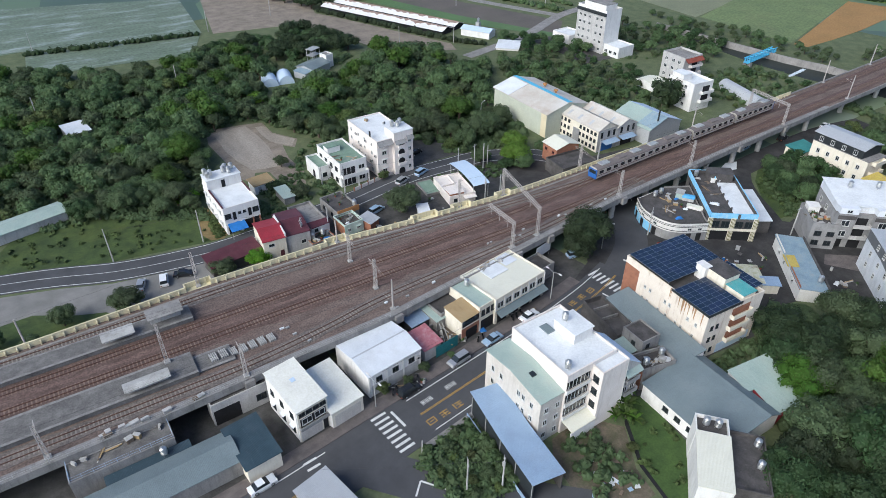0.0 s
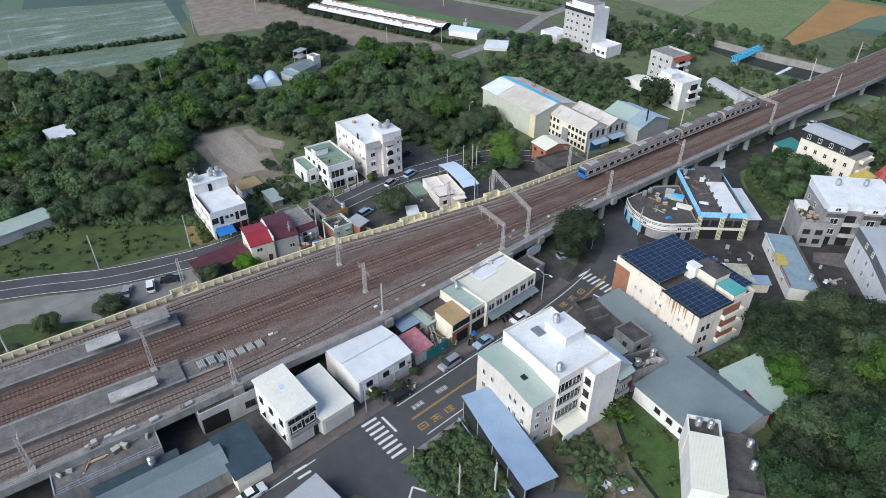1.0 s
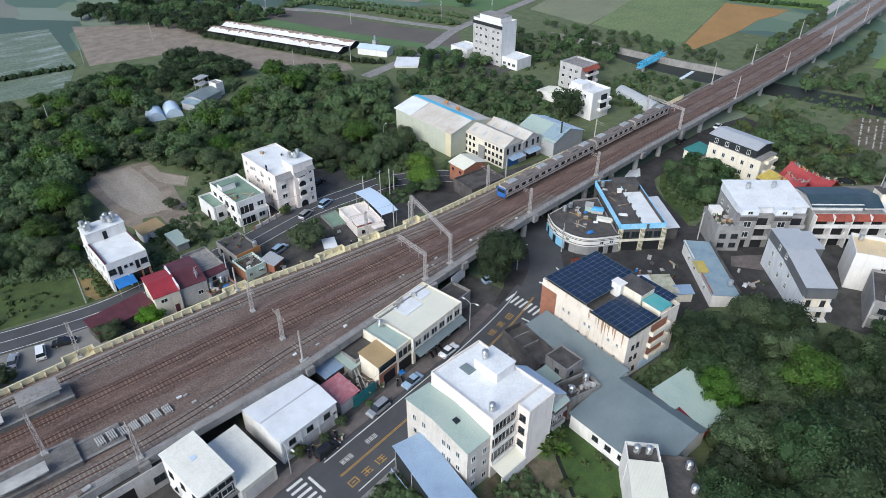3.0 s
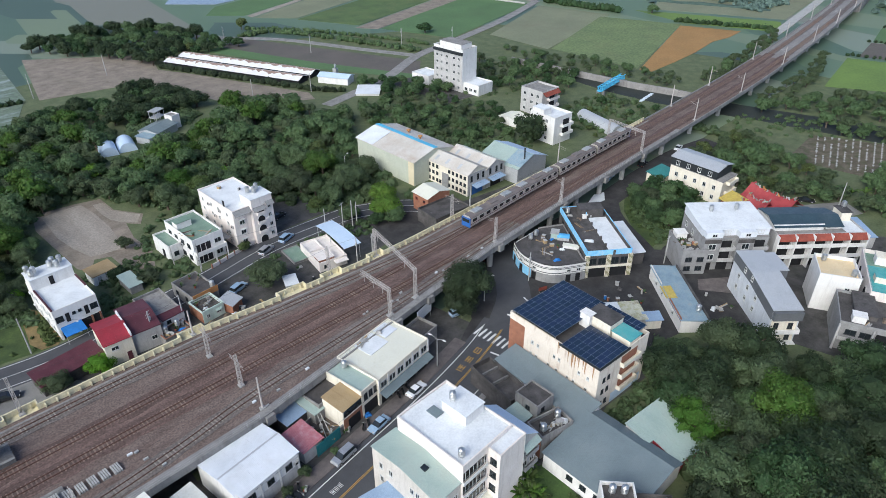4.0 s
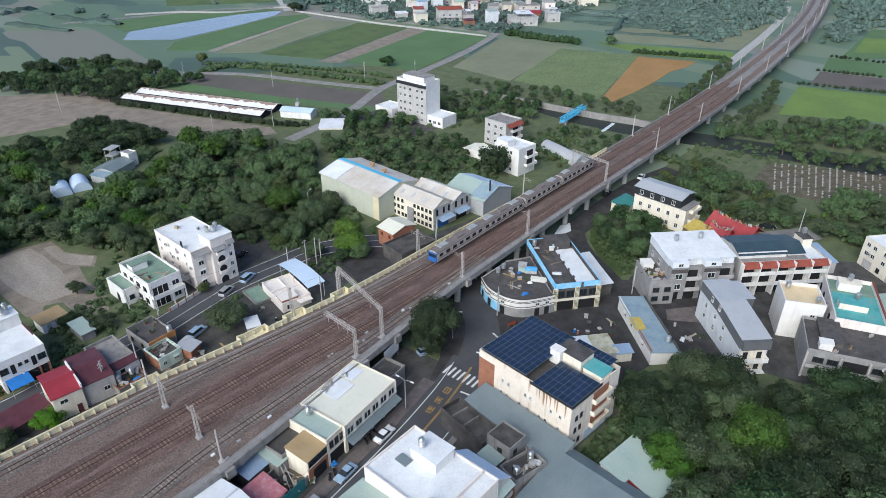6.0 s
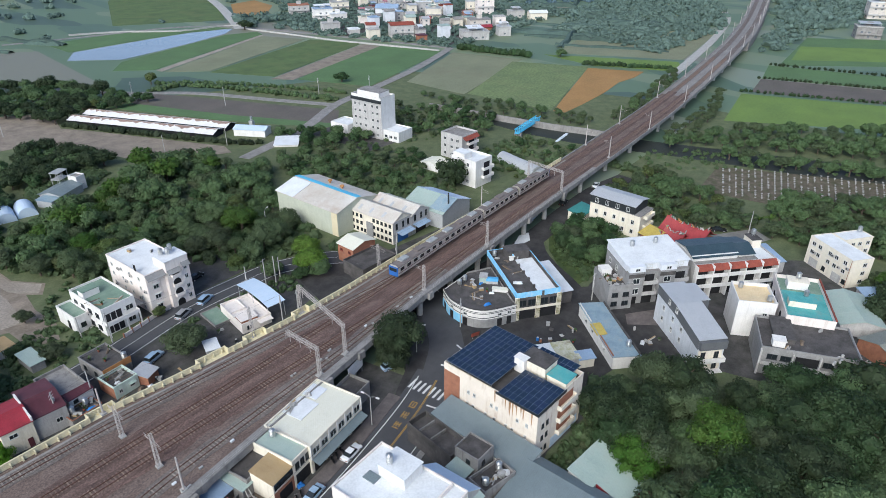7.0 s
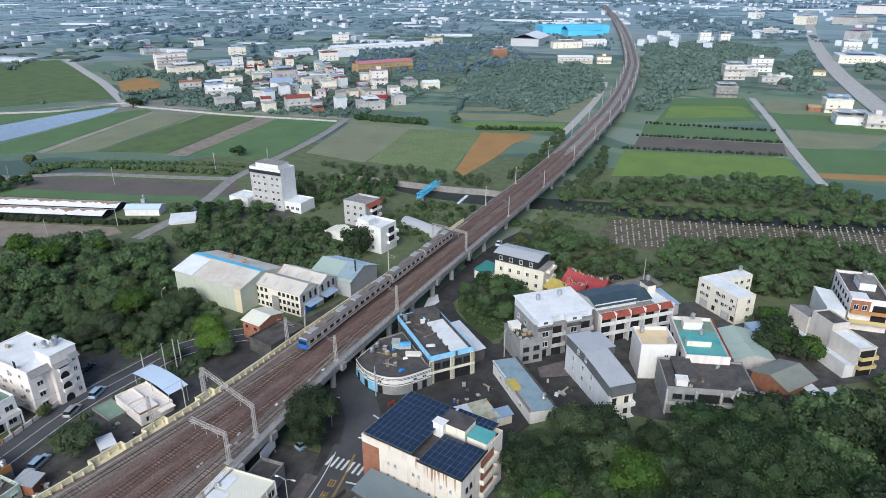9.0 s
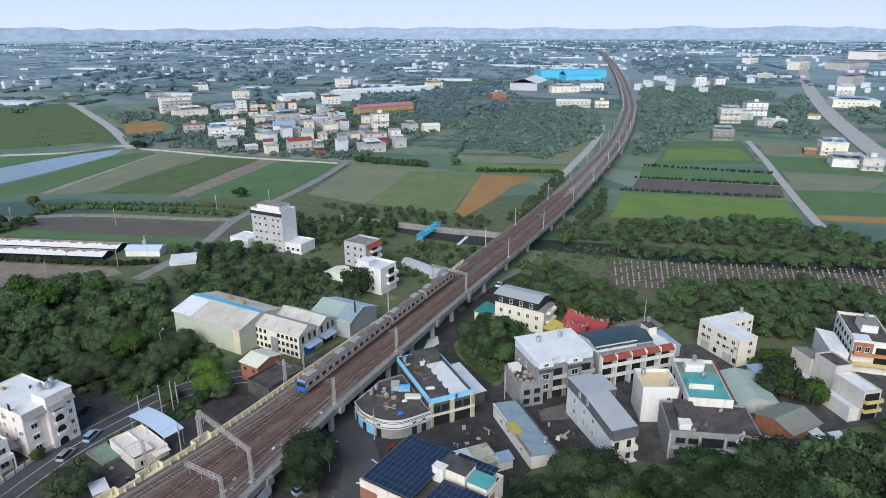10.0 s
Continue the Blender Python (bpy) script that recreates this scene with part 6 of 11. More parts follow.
def factory():
    w, d, h = 17.0, 27.0, 7.9
    t = gable_house("factory_hall", "large pale factory hall with rusty white sheet roof", 135.6, 154.3, 0.5, w, d, h, 2.2, "greencream", "rustroof", "y", 0.4, "factory")
    bm = bmesh.new()
    sheet(bm, [(-0.6, -d / 2 - 0.4, h + 2.42), (1.4, -d / 2 - 0.4, h + 2.1), (1.4, d / 2 + 0.4, h + 2.1), (-0.6, d / 2 + 0.4, h + 2.42)], 0.08)
    part("roof_strip", bm, M["brightblue"], t, "sky blue roof strip")
    bm = bmesh.new()
    sheet(bm, [(-w / 2 - 0.42, 5.5, h + 0.13), (-1.0, 5.5, h + 2.2), (-1.0, d / 2 + 0.42, h + 2.2), (-w / 2 - 0.42, d / 2 + 0.42, h + 0.13)], 0.08)
    part("roof_patch", bm, M["metalwhite"], t, "newer white roof sheets")
    slab_on(t, "W", w, d, 12.2, 0.0, 2.5, 7.8, "yellowcream", "wall_strip", 0.05, "yellow-cream end bay")
    for u, v in ((3.0, -4.0), (4.4, 3.0)):
        bm = bmesh.new()
        lathe(bm, [(0.3, 0), (0.3, 0.5), (0.7, 0.7), (0.75, 1.0), (0.3, 1.25)], 12)
        part("roof_vent", bm, M["orangewall"], t, "rusty turbine vent").matrix_basis = pose(u, v, h + 2.2 - abs(u) * 2.2 / 8.5)
    for k, (x, ww, hh, rise, dd, y, m2) in enumerate(((137.6, 8.0, 7.0, 1.9, 17.4, 133.4, "rustroof"), (145.6, 8.2, 6.4, 2.0, 16.0, 132.6, "creammetal"))):
        f = gable_house("factory", "three-storey cream factory wing with streaked sheet roof", x, y, 0.5, ww, dd, hh, rise, "creamwall" if k == 0 else "greywall", "rustroof", "y", 0.3, "factory", roof2=m2)
        if k == 0:
            windows(f, "W", ww, dd, spread(5, 1.6, 4.4) + spread(3, 1.7, -5.6), (0.8, 3.0, 5.2), 0.9, 1.0, "dark")
            windows(f, "W", ww, dd, (-2.6,), (0.8,), 0.9, 1.0, "dark")
            slab_on(f, "W", ww, dd, -0.4, 0, 2.6, 4.6, "greytile", "wall_panel", 0.25, "grey corrugated panel")
            slab_on(f, "S", ww, dd, 0, 0.0, 7.96, 6.9, "greywall", "front_wall", 0.03, "grey corrugated front")
        windows(f, "S", ww, dd + 0.08, (-2.4, 0.4, 2.6), (4.4,), 0.8, 1.8, "dark")
        awning(f, "S", ww, dd, 0.6 if k == 0 else -0.4, 3.5, 6.0, 2.2, 0.5, "bluemetal")
        slab_on(f, "S", ww, dd, 0.2, 0, 4.6, 2.9, "trainblue" if k == 0 else "shade", "door", 0.06, "large workshop door")
        for v in (-4.5, 0.5, 5.0):
            bm = bmesh.new()
            s = rise / (ww / 2)
            sheet(bm, [(-3.4, v, hh + (ww / 2 - 3.4) * s + 0.13), (-1.6, v, hh + (ww / 2 - 1.6) * s + 0.13), (-1.6, v + 0.9, hh + (ww / 2 - 1.6) * s + 0.13), (-3.4, v + 0.9, hh + (ww / 2 - 3.4) * s + 0.13)], 0.04)
            part("skylight", bm, M["silver"], f, "grey translucent roof light")
    t = gable_house("factory", "grey factory shed with pale green and blue sheet roof", 157.4, 127.6, 2, 14.4, 15.0, 5.2, 2.6, "silver", "greenmetal", "y", 0.4, "factory", roof2="skywhite")
    bm = bmesh.new()
    tube(bm, (0, 0, 0), (0, 0, 5.0), 0.24, 0.24, 12)
    p = part("chimney", bm, M["black"], t, "black steel chimney")
    p.matrix_basis = pose(-3.0, -6.6, 5.4)
    bm = bmesh.new()
    sheet(bm, [(-6.6, -7.92, 5.62), (-0.4, -7.92, 7.84), (-0.4, -2.0, 7.84), (-6.6, -2.0, 5.62)], 0.04)
    part("roof_patch", bm, M["fadedblue"], t, "faded blue roof sheets")


def far_side_blocks():
    w, d, h = 14.5, 9.0, 16.5
    t = flat_house("apartment_house", "six-storey white block with a dark parapet band", 203.5, 199.5, 3, 9.0, 16.0, h, "white", "concrete", 0.9)
    slab_on(t, "W", 9.0, 16.0, 0, 0.1, 15.9, h - 1.5, "greywall", "wall_cladding", 0.012, "grey panel over the west end wall")
    windows(t, "W", 9.0, 16.0, (-6, -3.6, -0.6, 3.4, 6.0), (1.2, 4.2, 7.2, 10.2, 13.0), 1.2, 1.1)
    slab_on(t, "W", 9.0, 16.0, 0, 15.2, 16.2, 1.2, "black", "band", 0.5)
    roof_box("stair_head", "white roof storey", t, 0.8, 0.5, h + 0.06, 6.5, 12.0, 2.2, "white", "concrete")
    t = flat_house("annex", "low white annex of the block", 205.0, 187.6, 3, 9.0, 8.5, 4.0, "white", "roofwhite", 0.4)
    windows(t, "W", 9, 8.5, (-2.5, 0, 2.5), (1.3,), 1.5, 1.2)
    t = flat_house("annex", "low white annex of the block", 200.0, 213.0, 3, 9.0, 10.0, 3.6, "white", "roofwhite", 0.4)
    windows(t, "W", 9, 10, (-2.5, 1.0), (1.3,), 1.5, 1.2)
    t = flat_house("townhouse", "grey three-storey house with a red tiled parapet", 205.4, 155.6, -1, 9.6, 10.4, 9.0, "greywall", "concrete", 0.7)
    windows(t, "W", 9.6, 10.4, (-3.2, 0.2, 3.0), (1.2, 4.2, 7.0), 1.3, 1.2)
    awning(t, "S", 9.6, 10.4, 0, 9.3, 9.0, 1.6, 1.2, "redtile", "tiled_eave")
    for z in (3.0, 6.0):
        ledge(t, "S", 9.6, 10.4, 1.0, z, 6.0, 1.4, 0.9, "pinkwhite")
        slab_on(t, "S", 9.6, 10.4, 1.0, z, 3.0, 2.2, "shade", "door", 0.04)
    t = flat_house("townhouse", "white three-storey house with corner balconies", 187.0, 136.0, -3, 9.0, 11.0, 9.0, "white", "roofwhite", 0.7)
    windows(t, "W", 9.0, 11.0, (-3.4, 2.0), (1.3, 4.4, 7.3), 1.1, 1.2)
    for z in (3.1, 6.1):
        ledge(t, "S", 9.0, 11.0, 1.5, z, 5.5, 1.3, 0.9, "white")
        slab_on(t, "S", 9.0, 11.0, 1.5, z, 3.2, 2.2, "shade", "door", 0.04)
    roof_box("stair_head", "white stair head", t, -2.0, 2.5, 9.06, 4, 5, 2.0, "white", "roofwhite")
    gable_house("hut", "small hut with a cream sheet roof", 188.8, 154.2, 0, 6.5, 8.0, 2.6, 0.9, "white", "creammetal", "x")
    # arched store
    t = thing("arched_store", "long arched store with a grey curved sheet roof", "shed", 209.0, 130.0, 0, 74)
    bm = bmesh.new()
    n = 12
    for k in range(n):
        a, b = math.pi * k / n, math.pi * (k + 1) / n
        v = [bm.verts.new(p) for p in ((-10, 3 * math.cos(a), 3.4 * math.sin(a)), (10, 3 * math.cos(a), 3.4 * math.sin(a)), (10, 3 * math.cos(b), 3.4 * math.sin(b)), (-10, 3 * math.cos(b), 3.4 * math.sin(b)))]
        bm.faces.new(v)
    for s in (-10, 10):
        bm.faces.new([bm.verts.new((s, 3 * math.cos(math.pi * k / n), 3.4 * math.sin(math.pi * k / n))) for k in range(n + 1)])
    bmesh.ops.recalc_face_normals(bm, faces=bm.faces)
    part("shell", bm, M["silver"], t)
    # blue sluice gate frame
    t = thing("sluice_bridge", "bright blue steel truss beside the river weir", "truss", 247.5, 150.5, 2.0, 8)
    bm = bmesh.new()
    box(bm, -11.5, -1.0, 0, 11.5, 1.0, 0.25)
    for s in (-1.0, 1.0):
        box(bm, -11.5, s - 0.12, 1.7, 11.5, s + 0.12, 1.95)
        for k in range(11):
            u = -10.4 + k * 2.08
            box(bm, u - 0.14, s - 0.13, 0.25, u + 0.14, s + 0.13, 1.7)
            if k < 10:
                tube(bm, (u, s, 0.3), (u + 2.08, s, 1.8), 0.12, 0.12, 4)
    for k in range(8):
        box(bm, -10.4 + k * 2.7, -0.88, 1.72, -10.0 + k * 2.7, 0.88, 1.9)
    part("truss", bm, M["brightblue"], t)
    for u in (-9.6, 9.6):
        bm = bmesh.new()
        box(bm, u - 0.7, -1.6, -2.2, u + 0.7, 1.6, 0.0)
        part("pier", bm, M["concrete"], t)


# ---- greenhouses and the farm on the far left ----
def farm():
    a = -67.2
    t = thing("hen_house", "long low hen house with brown-stained white roofs and sides painted near-black", "hen house", 150.0, 285.0, 0, a)
    for u, v, ww, dd in ((0, 0, 78, 22),):
        FOOT.append((150.0, 285.0, a, ww, dd))
    for k, (v, w) in enumerate(((-4.9, 7.2), (4.7, 7.2))):
        # box in near-black, the shade under the roof put into its colour
        bm = bmesh.new()
        box(bm, -37, v - w / 2, 0, 37, v + w / 2, 1.8)
        part("side", bm, M["shade"], t)
        for s, nm in ((-1, "roof"), (1, "roof")):
            bm = bmesh.new()
            q = [(-37.3, v, 3.2), (37.3, v, 3.2), (37.3, v + s * (w / 2 + 0.5), 1.85), (-37.3, v + s * (w / 2 + 0.5), 1.85)]
            sheet(bm, q[::-s], 0.1)
            part(nm, bm, M["henroof"], t)
            if s < 0:
                bm, rs = bmesh.new(), np.random.RandomState(40 + k)
                n, fall, rim = 64, 1.35 / (w / 2 + 0.5), []
                for i in range(n + 1):
                    q = 0.35 + 1.5 * rs.rand() ** 1.5 + 0.8 * (i % 5 == 0)
                    u = -37.2 + 74.4 * i / n
                    rim.append((bm.verts.new((u, v - 0.02, 3.235)), bm.verts.new((u, v - q, 3.235 - fall * q)), bm.verts.new((u, v - q, 3.205 - fall * q))))
                for p, q in zip(rim, rim[1:]):
                    bm.faces.new((p[0], p[1], q[1], q[0]))
                    bm.faces.new((p[1], p[2], q[2], q[1]))
                part("ridge_sheet", bm, M["rustsheet"], t, "rust-brown stained ridge sheet")
    gable_house("shed", "white farm shed with a pale blue gable roof", 170.4, 239.6, -61, 14, 6.4, 3.0, 0.9, "white", "skywhite", "x")
    mono_house("shed", "low shed with a crumpled pale roof", 172.0, 219.0, -45, 9.5, 9.0, 0.8, 1.6, "white", "metalwhite")
    water_tank(175.2, 246.4, 3.6, 0.9, 1.8)
    oriented_box("tank_stand", 175.2, 246.4, 0, 20, 1.8, 1.8, 3.6, "steel", "steel stand under a water tank", "stand", "")
    t = gable_house("farmhouse", "low farm buildings with blue-grey sheet roofs", 89.6, 235.4, 28, 10.5, 8.0, 2.8, 1.0, "silver", "greymetal", "x", 0.4)
    t = mono_house("shed", "open shed with a dull blue sheet roof", 84.0, 231.4, 28, 5.0, 5.5, 2.2, 2.6, "silver", "fadedblue")
    t = flat_house("farmhouse", "small white tower house beside the farm", 96.4, 238.2, 16, 3.4, 4.0, 4.6, "white", "concrete", 0.4)
    t = thing("water_tower", "open steel frame water tower beside a farmhouse", "water tower", 92.4, 241.6, 0, 28)
    for u in (-2.2, 0, 2.2):
        for v in (-1.4, 1.4):
            bm = bmesh.new()
            tube(bm, (u, v, 0), (u, v, 6.6), 0.12, 0.12, 6)
            part("post", bm, M["steel"], t)
    for z in (4.2, 6.6):
        bm = bmesh.new()
        box(bm, -2.5, -1.7, z, 2.5, 1.7, z + 0.18)
        part("platform", bm, M["steel"], t)
    FOOT.append((82.0, 229.0, 10, 34, 13))
    FOOT.append((104.0, 236.0, 30, 26, 7))
    for k in range(2):
        d = thing("tunnel_greenhouse", "short arched tunnel with pale sheeting", "greenhouse", 70.4 + k * 6.0, 232.0 - k * 0.4, 0, 78, "tunnel greenhouses")
        bm = bmesh.new()
        n = 12
        rows = [[bm.verts.new((u, 2.9 * math.cos(math.pi * i / n), 3.1 * math.sin(math.pi * i / n))) for i in range(n + 1)] for u in (-4.4, 4.4)]
        for i in range(n):
            bm.faces.new((rows[0][i], rows[1][i], rows[1][i + 1], rows[0][i + 1]))
        bm.faces.new(rows[0])
        bm.faces.new(rows[1][::-1])
        bmesh.ops.recalc_face_normals(bm, faces=bm.faces)
        part("cover", bm, M["skywhite"], d)


apartment_white(), green_roof_house(), white_left_house(), small_houses_behind(), factory(), far_side_blocks(), farm()


# ---- houses between the railway and the street ----
def street_row():
    w, d, h = 5.6, 10.2, 7.4
    t = mono_house("townhouse", "narrow white two-storey house with a sloping roof", 19.6, 76.6, 9, w, d, 7.2, 8.2, "white", "creamroof", 0.2)
    slab_on(t, "S", w, d, 0, 0.0, 5.58, 7.1, "creamwall", "front_wall", 0.03, "cream rendered front")
    windows(t, "S", w, d + 0.06, spread(4, 1.3), (5.9,), 1.15, 0.8, "dark")
    # loggia depth is only a near-black slab, shade in its colour
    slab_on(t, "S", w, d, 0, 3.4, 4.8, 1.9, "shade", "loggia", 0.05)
    windows(t, "S", w, d + 0.1, (-1.2, 1.2), (3.9,), 1.9, 1.3)
    ledge(t, "S", w, d, 0, 3.3, 5.5, 0.7, 0.55, "greytile")
    slab_on(t, "S", w, d, -0.6, 0.1, 4.0, 2.7, "beige", "door", 0.06, "beige roller shutter")
    slab_on(t, "S", w, d, 2.1, 0.1, 0.9, 2.2, "shade", "door", 0.06)
    windows(t, "W", w, d, (-3.2, 0.0, 3.2), (1.4, 4.6), 1.1, 1.2, "dark")
    for u in (-3.2, 0.0, 3.2):
        awning(t, "W", w, d, u, 3.0, 1.3, 0.5, 0.2, "metalwhite")
    downpipe(t, "W", w, d, 4.9, 0, 7.0)
    bm = bmesh.new()
    box(bm, -0.4, -0.4, 0.0, 0.4, 0.4, 0.16)
    part("roof_hatch", bm, M["skywhite"], t).matrix_basis = pose(0.2, 1.0, 7.88, 5.6)
    t = mono_house("annex", "white single-storey annex with a sloping roof", 25.6, 76.4, 9, 6.3, 10.2, 3.8, 4.9, "white", "creamroof", 0.2)
    slab_on(t, "S", 6.3, 10.2, 0, 0.0, 6.28, 3.6, "creamwall", "front_wall", 0.03, "cream rendered front")
    slab_on(t, "S", 6.3, 10.2, 0, 0.1, 5.2, 2.8, "beige", "door", 0.06, "beige roller shutter")
    w, d = 11.6, 10.8
    t = gable_house("workshop", "white steel workshop with a broad low gable roof", 36.7, 79.9, 7.5, w, d, 5.2, 0.9, "white", "metalwhite", "x", 0.15, split=0.42)
    windows(t, "S", w, d, spread(3, 3.6), (3.1,), 1.3, 1.1, "dark")
    for u in (-3.6, 0.0, 3.6):
        slab_on(t, "S", w, d, u, 0, 3.2, 2.6, "greywall", "door", 0.04, "grey roller shutter")
    for u in (-5.6, -1.8, 1.8, 5.6):
        downpipe(t, "S", w, d, u, 0, 5.1)
    wall_ac(t, "S", w, d, 5.0, 3.2)
    bm = bmesh.new()
    sheet(bm, [(-5.85, -0.9, 6.12), (5.85, -0.9, 6.12), (5.85, -0.3, 6.12), (-5.85, -0.3, 6.12)], 0.05)
    part("ridge_cap", bm, M["silver"], t)
    t = mono_house("kiosk", "small lean-to with a faded pink sheet roof", 46.2, 79.0, 8, 4.0, 5.0, 3.0, 3.8, "greywall", "redfade")
    f = thing("sheet_fence", "teal corrugated sheet fence closing a junk yard", "fence", 49.6, 76.5, 0.05, 9)
    for k in range(6):
        bm = bmesh.new()
        box(bm, -2.7 + k * 0.92, -0.05, 0, -1.8 + k * 0.92, 0.05 - 0.02 * (k % 2), 2.7)
        part("panel", bm, M["teal"], f)
    t = flat_house("shop", "roofless old shop with a dark walled court", 51.2, 80.0, 9, 4.8, 6.0, 1.0, "concrete", "concretedark", 1.0)
    roof_goods(t, -2.0, -2.4, 2.0, 2.4, 1.07, 12, 64)
    for k in range(2):
        bm = bmesh.new()
        tube(bm, (-1.6 + k, -2.2, 1.06), (0.2 + k * 0.6, 2.0, 3.4), 0.09, 0.09, 6)
        part("leaning_pole", bm, M["concretelight"], t)
    t = mono_house("shed", "rear store with a blue-grey sheet roof", 47.8, 86.0, 8, 4.6, 5.0, 3.0, 3.4, "concretedark", "bluemetal")
    t = flat_house("shop", "narrow old shop with a concrete rear roof", 54.2, 85.4, 9, 6.0, 6.2, 4.2, "concrete", "concretedark", 0.4)
    t = mono_house("shed", "rear store with rusted grey sheet roof", 51.6, 84.0, 9, 3.0, 4.6, 3.6, 4.1, "concrete", "greenmetal")
    t = mono_house("townhouse", "two-storey shop house with a tan roof and brick lower wall", 55.4, 80.0, 9, 4.8, 5.0, 5.2, 5.8, "creamwall", "tan", 0.15)
    slab_on(t, "S", 4.8, 5.0, 0, 3.6, 4.4, 1.5, "glass", "window", 0.04)
    slab_on(t, "S", 4.8, 5.0, 0, 0, 4.79, 3.2, "brick", "shopfront", 0.05)
    slab_on(t, "S", 4.8, 5.0, 0.2, 0, 3.0, 2.5, "shade", "door", 0.07)
    w, d = 4.6, 9.0
    t = flat_house("townhouse", "two-storey shop house with a grey-green roof", 59.6, 82.6, 9, w, d, 6.0, "creamwall", "greenmetal", 0.25)
    windows(t, "S", w, d, (-1.3, 0, 1.3), (3.9,), 0.9, 1.4, "dark")
    slab_on(t, "S", w, d, 0, 0, 3.6, 2.7, "shade", "door", 0.05)
    water_tank(*on(t, 0.6, 2.4, 6.07))
    w, d = 14.6, 10.4
    t = flat_house("shop_row", "cream two-storey shop row with a pale sheet roof", 68.4, 84.2, 9, w, d, 6.2, "creamwall", "creammetal", 0.25)
    windows(t, "S", w, d, spread(6, 2.35), (3.9,), 1.7, 1.5)
    for u in [-7.2] + spread(5, 2.35) + [7.2]:
        slab_on(t, "S", w, d, u, 3.4, 0.22, 2.8, "white", "pilaster", 0.16)
    awning(t, "S", w, d, 0, 3.3, 14.2, 1.6, 0.6, "greymetal")
    for u in spread(4, 3.5):
        slab_on(t, "S", w, d, u, 0, 2.8, 2.6, "shade", "door", 0.05)
    bm = bmesh.new()
    box(bm, -3.0, 0.4, 6.3, 2.0, 4.9, 6.42)
    part("roof_patch", bm, M["roofwhite"], t, "white repaired roof sheet")
    bm = bmesh.new()
    box(bm, 2.6, 1.6, 6.3, 6.0, 5.0, 6.4)
    part("roof_patch", bm, M["metalwhite"], t, "white repaired roof sheet")
    roof_goods(t, -2.0, 3.6, 4.0, 5.0, 6.43, 4, 74, ("planks", "sheet"))
    t = flat_house("store", "low concrete store with an open yard", 79.8, 86.4, 9, 5.5, 5.0, 3.0, "concrete", "concretedark", 0.7)
    # bottom corner of the street
    t = gable_house("station_shed", "grey-green arched sheet-roofed shed below the tracks", -3.0, 73.0, 3, 21, 6.6, 3.6, 1.2, "concrete", "greymetal", "x", 0.3)
    t = flat_house("station_terrace", "stained wet concrete terrace below the tracks", -7.6, 80.4, 1.5, 15.2, 4.0, 4.9, "concrete", "platformtop", 0.12, "terrace")
    railing(t, [(-7.4, 1.8), (-7.4, -1.9), (7.5, -1.9), (7.5, 1.8)], 5.02, 1.0, 1.6, "bluemetal")
    rs = np.random.RandomState(75)
    for u in (-6.4, -5.0, -2.6, -1.0, 1.6, 2.8, 6.2):
        goods(*on(t, u, 1.3, 4.97), rs, ("unit", "unit", "planks", "crate"))
    t = mono_house("lean_to", "lean-to with a dark blue-grey sheet roof", -4.4, 77.3, 2, 12.6, 1.9, 3.0, 3.5, "concretedark", "navy", 0.1)
    water_tank(*on(t, 2.4, 0.2, 3.35), 0.5, 1.0)
    t = mono_house("shop", "pale yellow shop with a dark blue sheet roof", 10.2, 72.6, 6, 5.6, 9.0, 3.6, 4.2, "creamwall", "navy")
    t = flat_house("station_building", "grey concrete station building built against the viaduct", 13.5, 84.0, 3, 14, 3.2, 4.6, "greywall", "concretedark", 0.3)
    windows(t, "S", 14, 3.2, (1.5, 4.5), (1.6,), 1.8, 1.3, "dark")
    slab_on(t, "S", 14, 3.2, -4.5, 0, 4.5, 3.4, "shade", "door", 0.04)
    t = mono_house("shed", "silver sheet roof of a roadside shed", 16.6, 57.6, 14, 5.6, 8.4, 2.4, 2.9, "greywall", "silver")


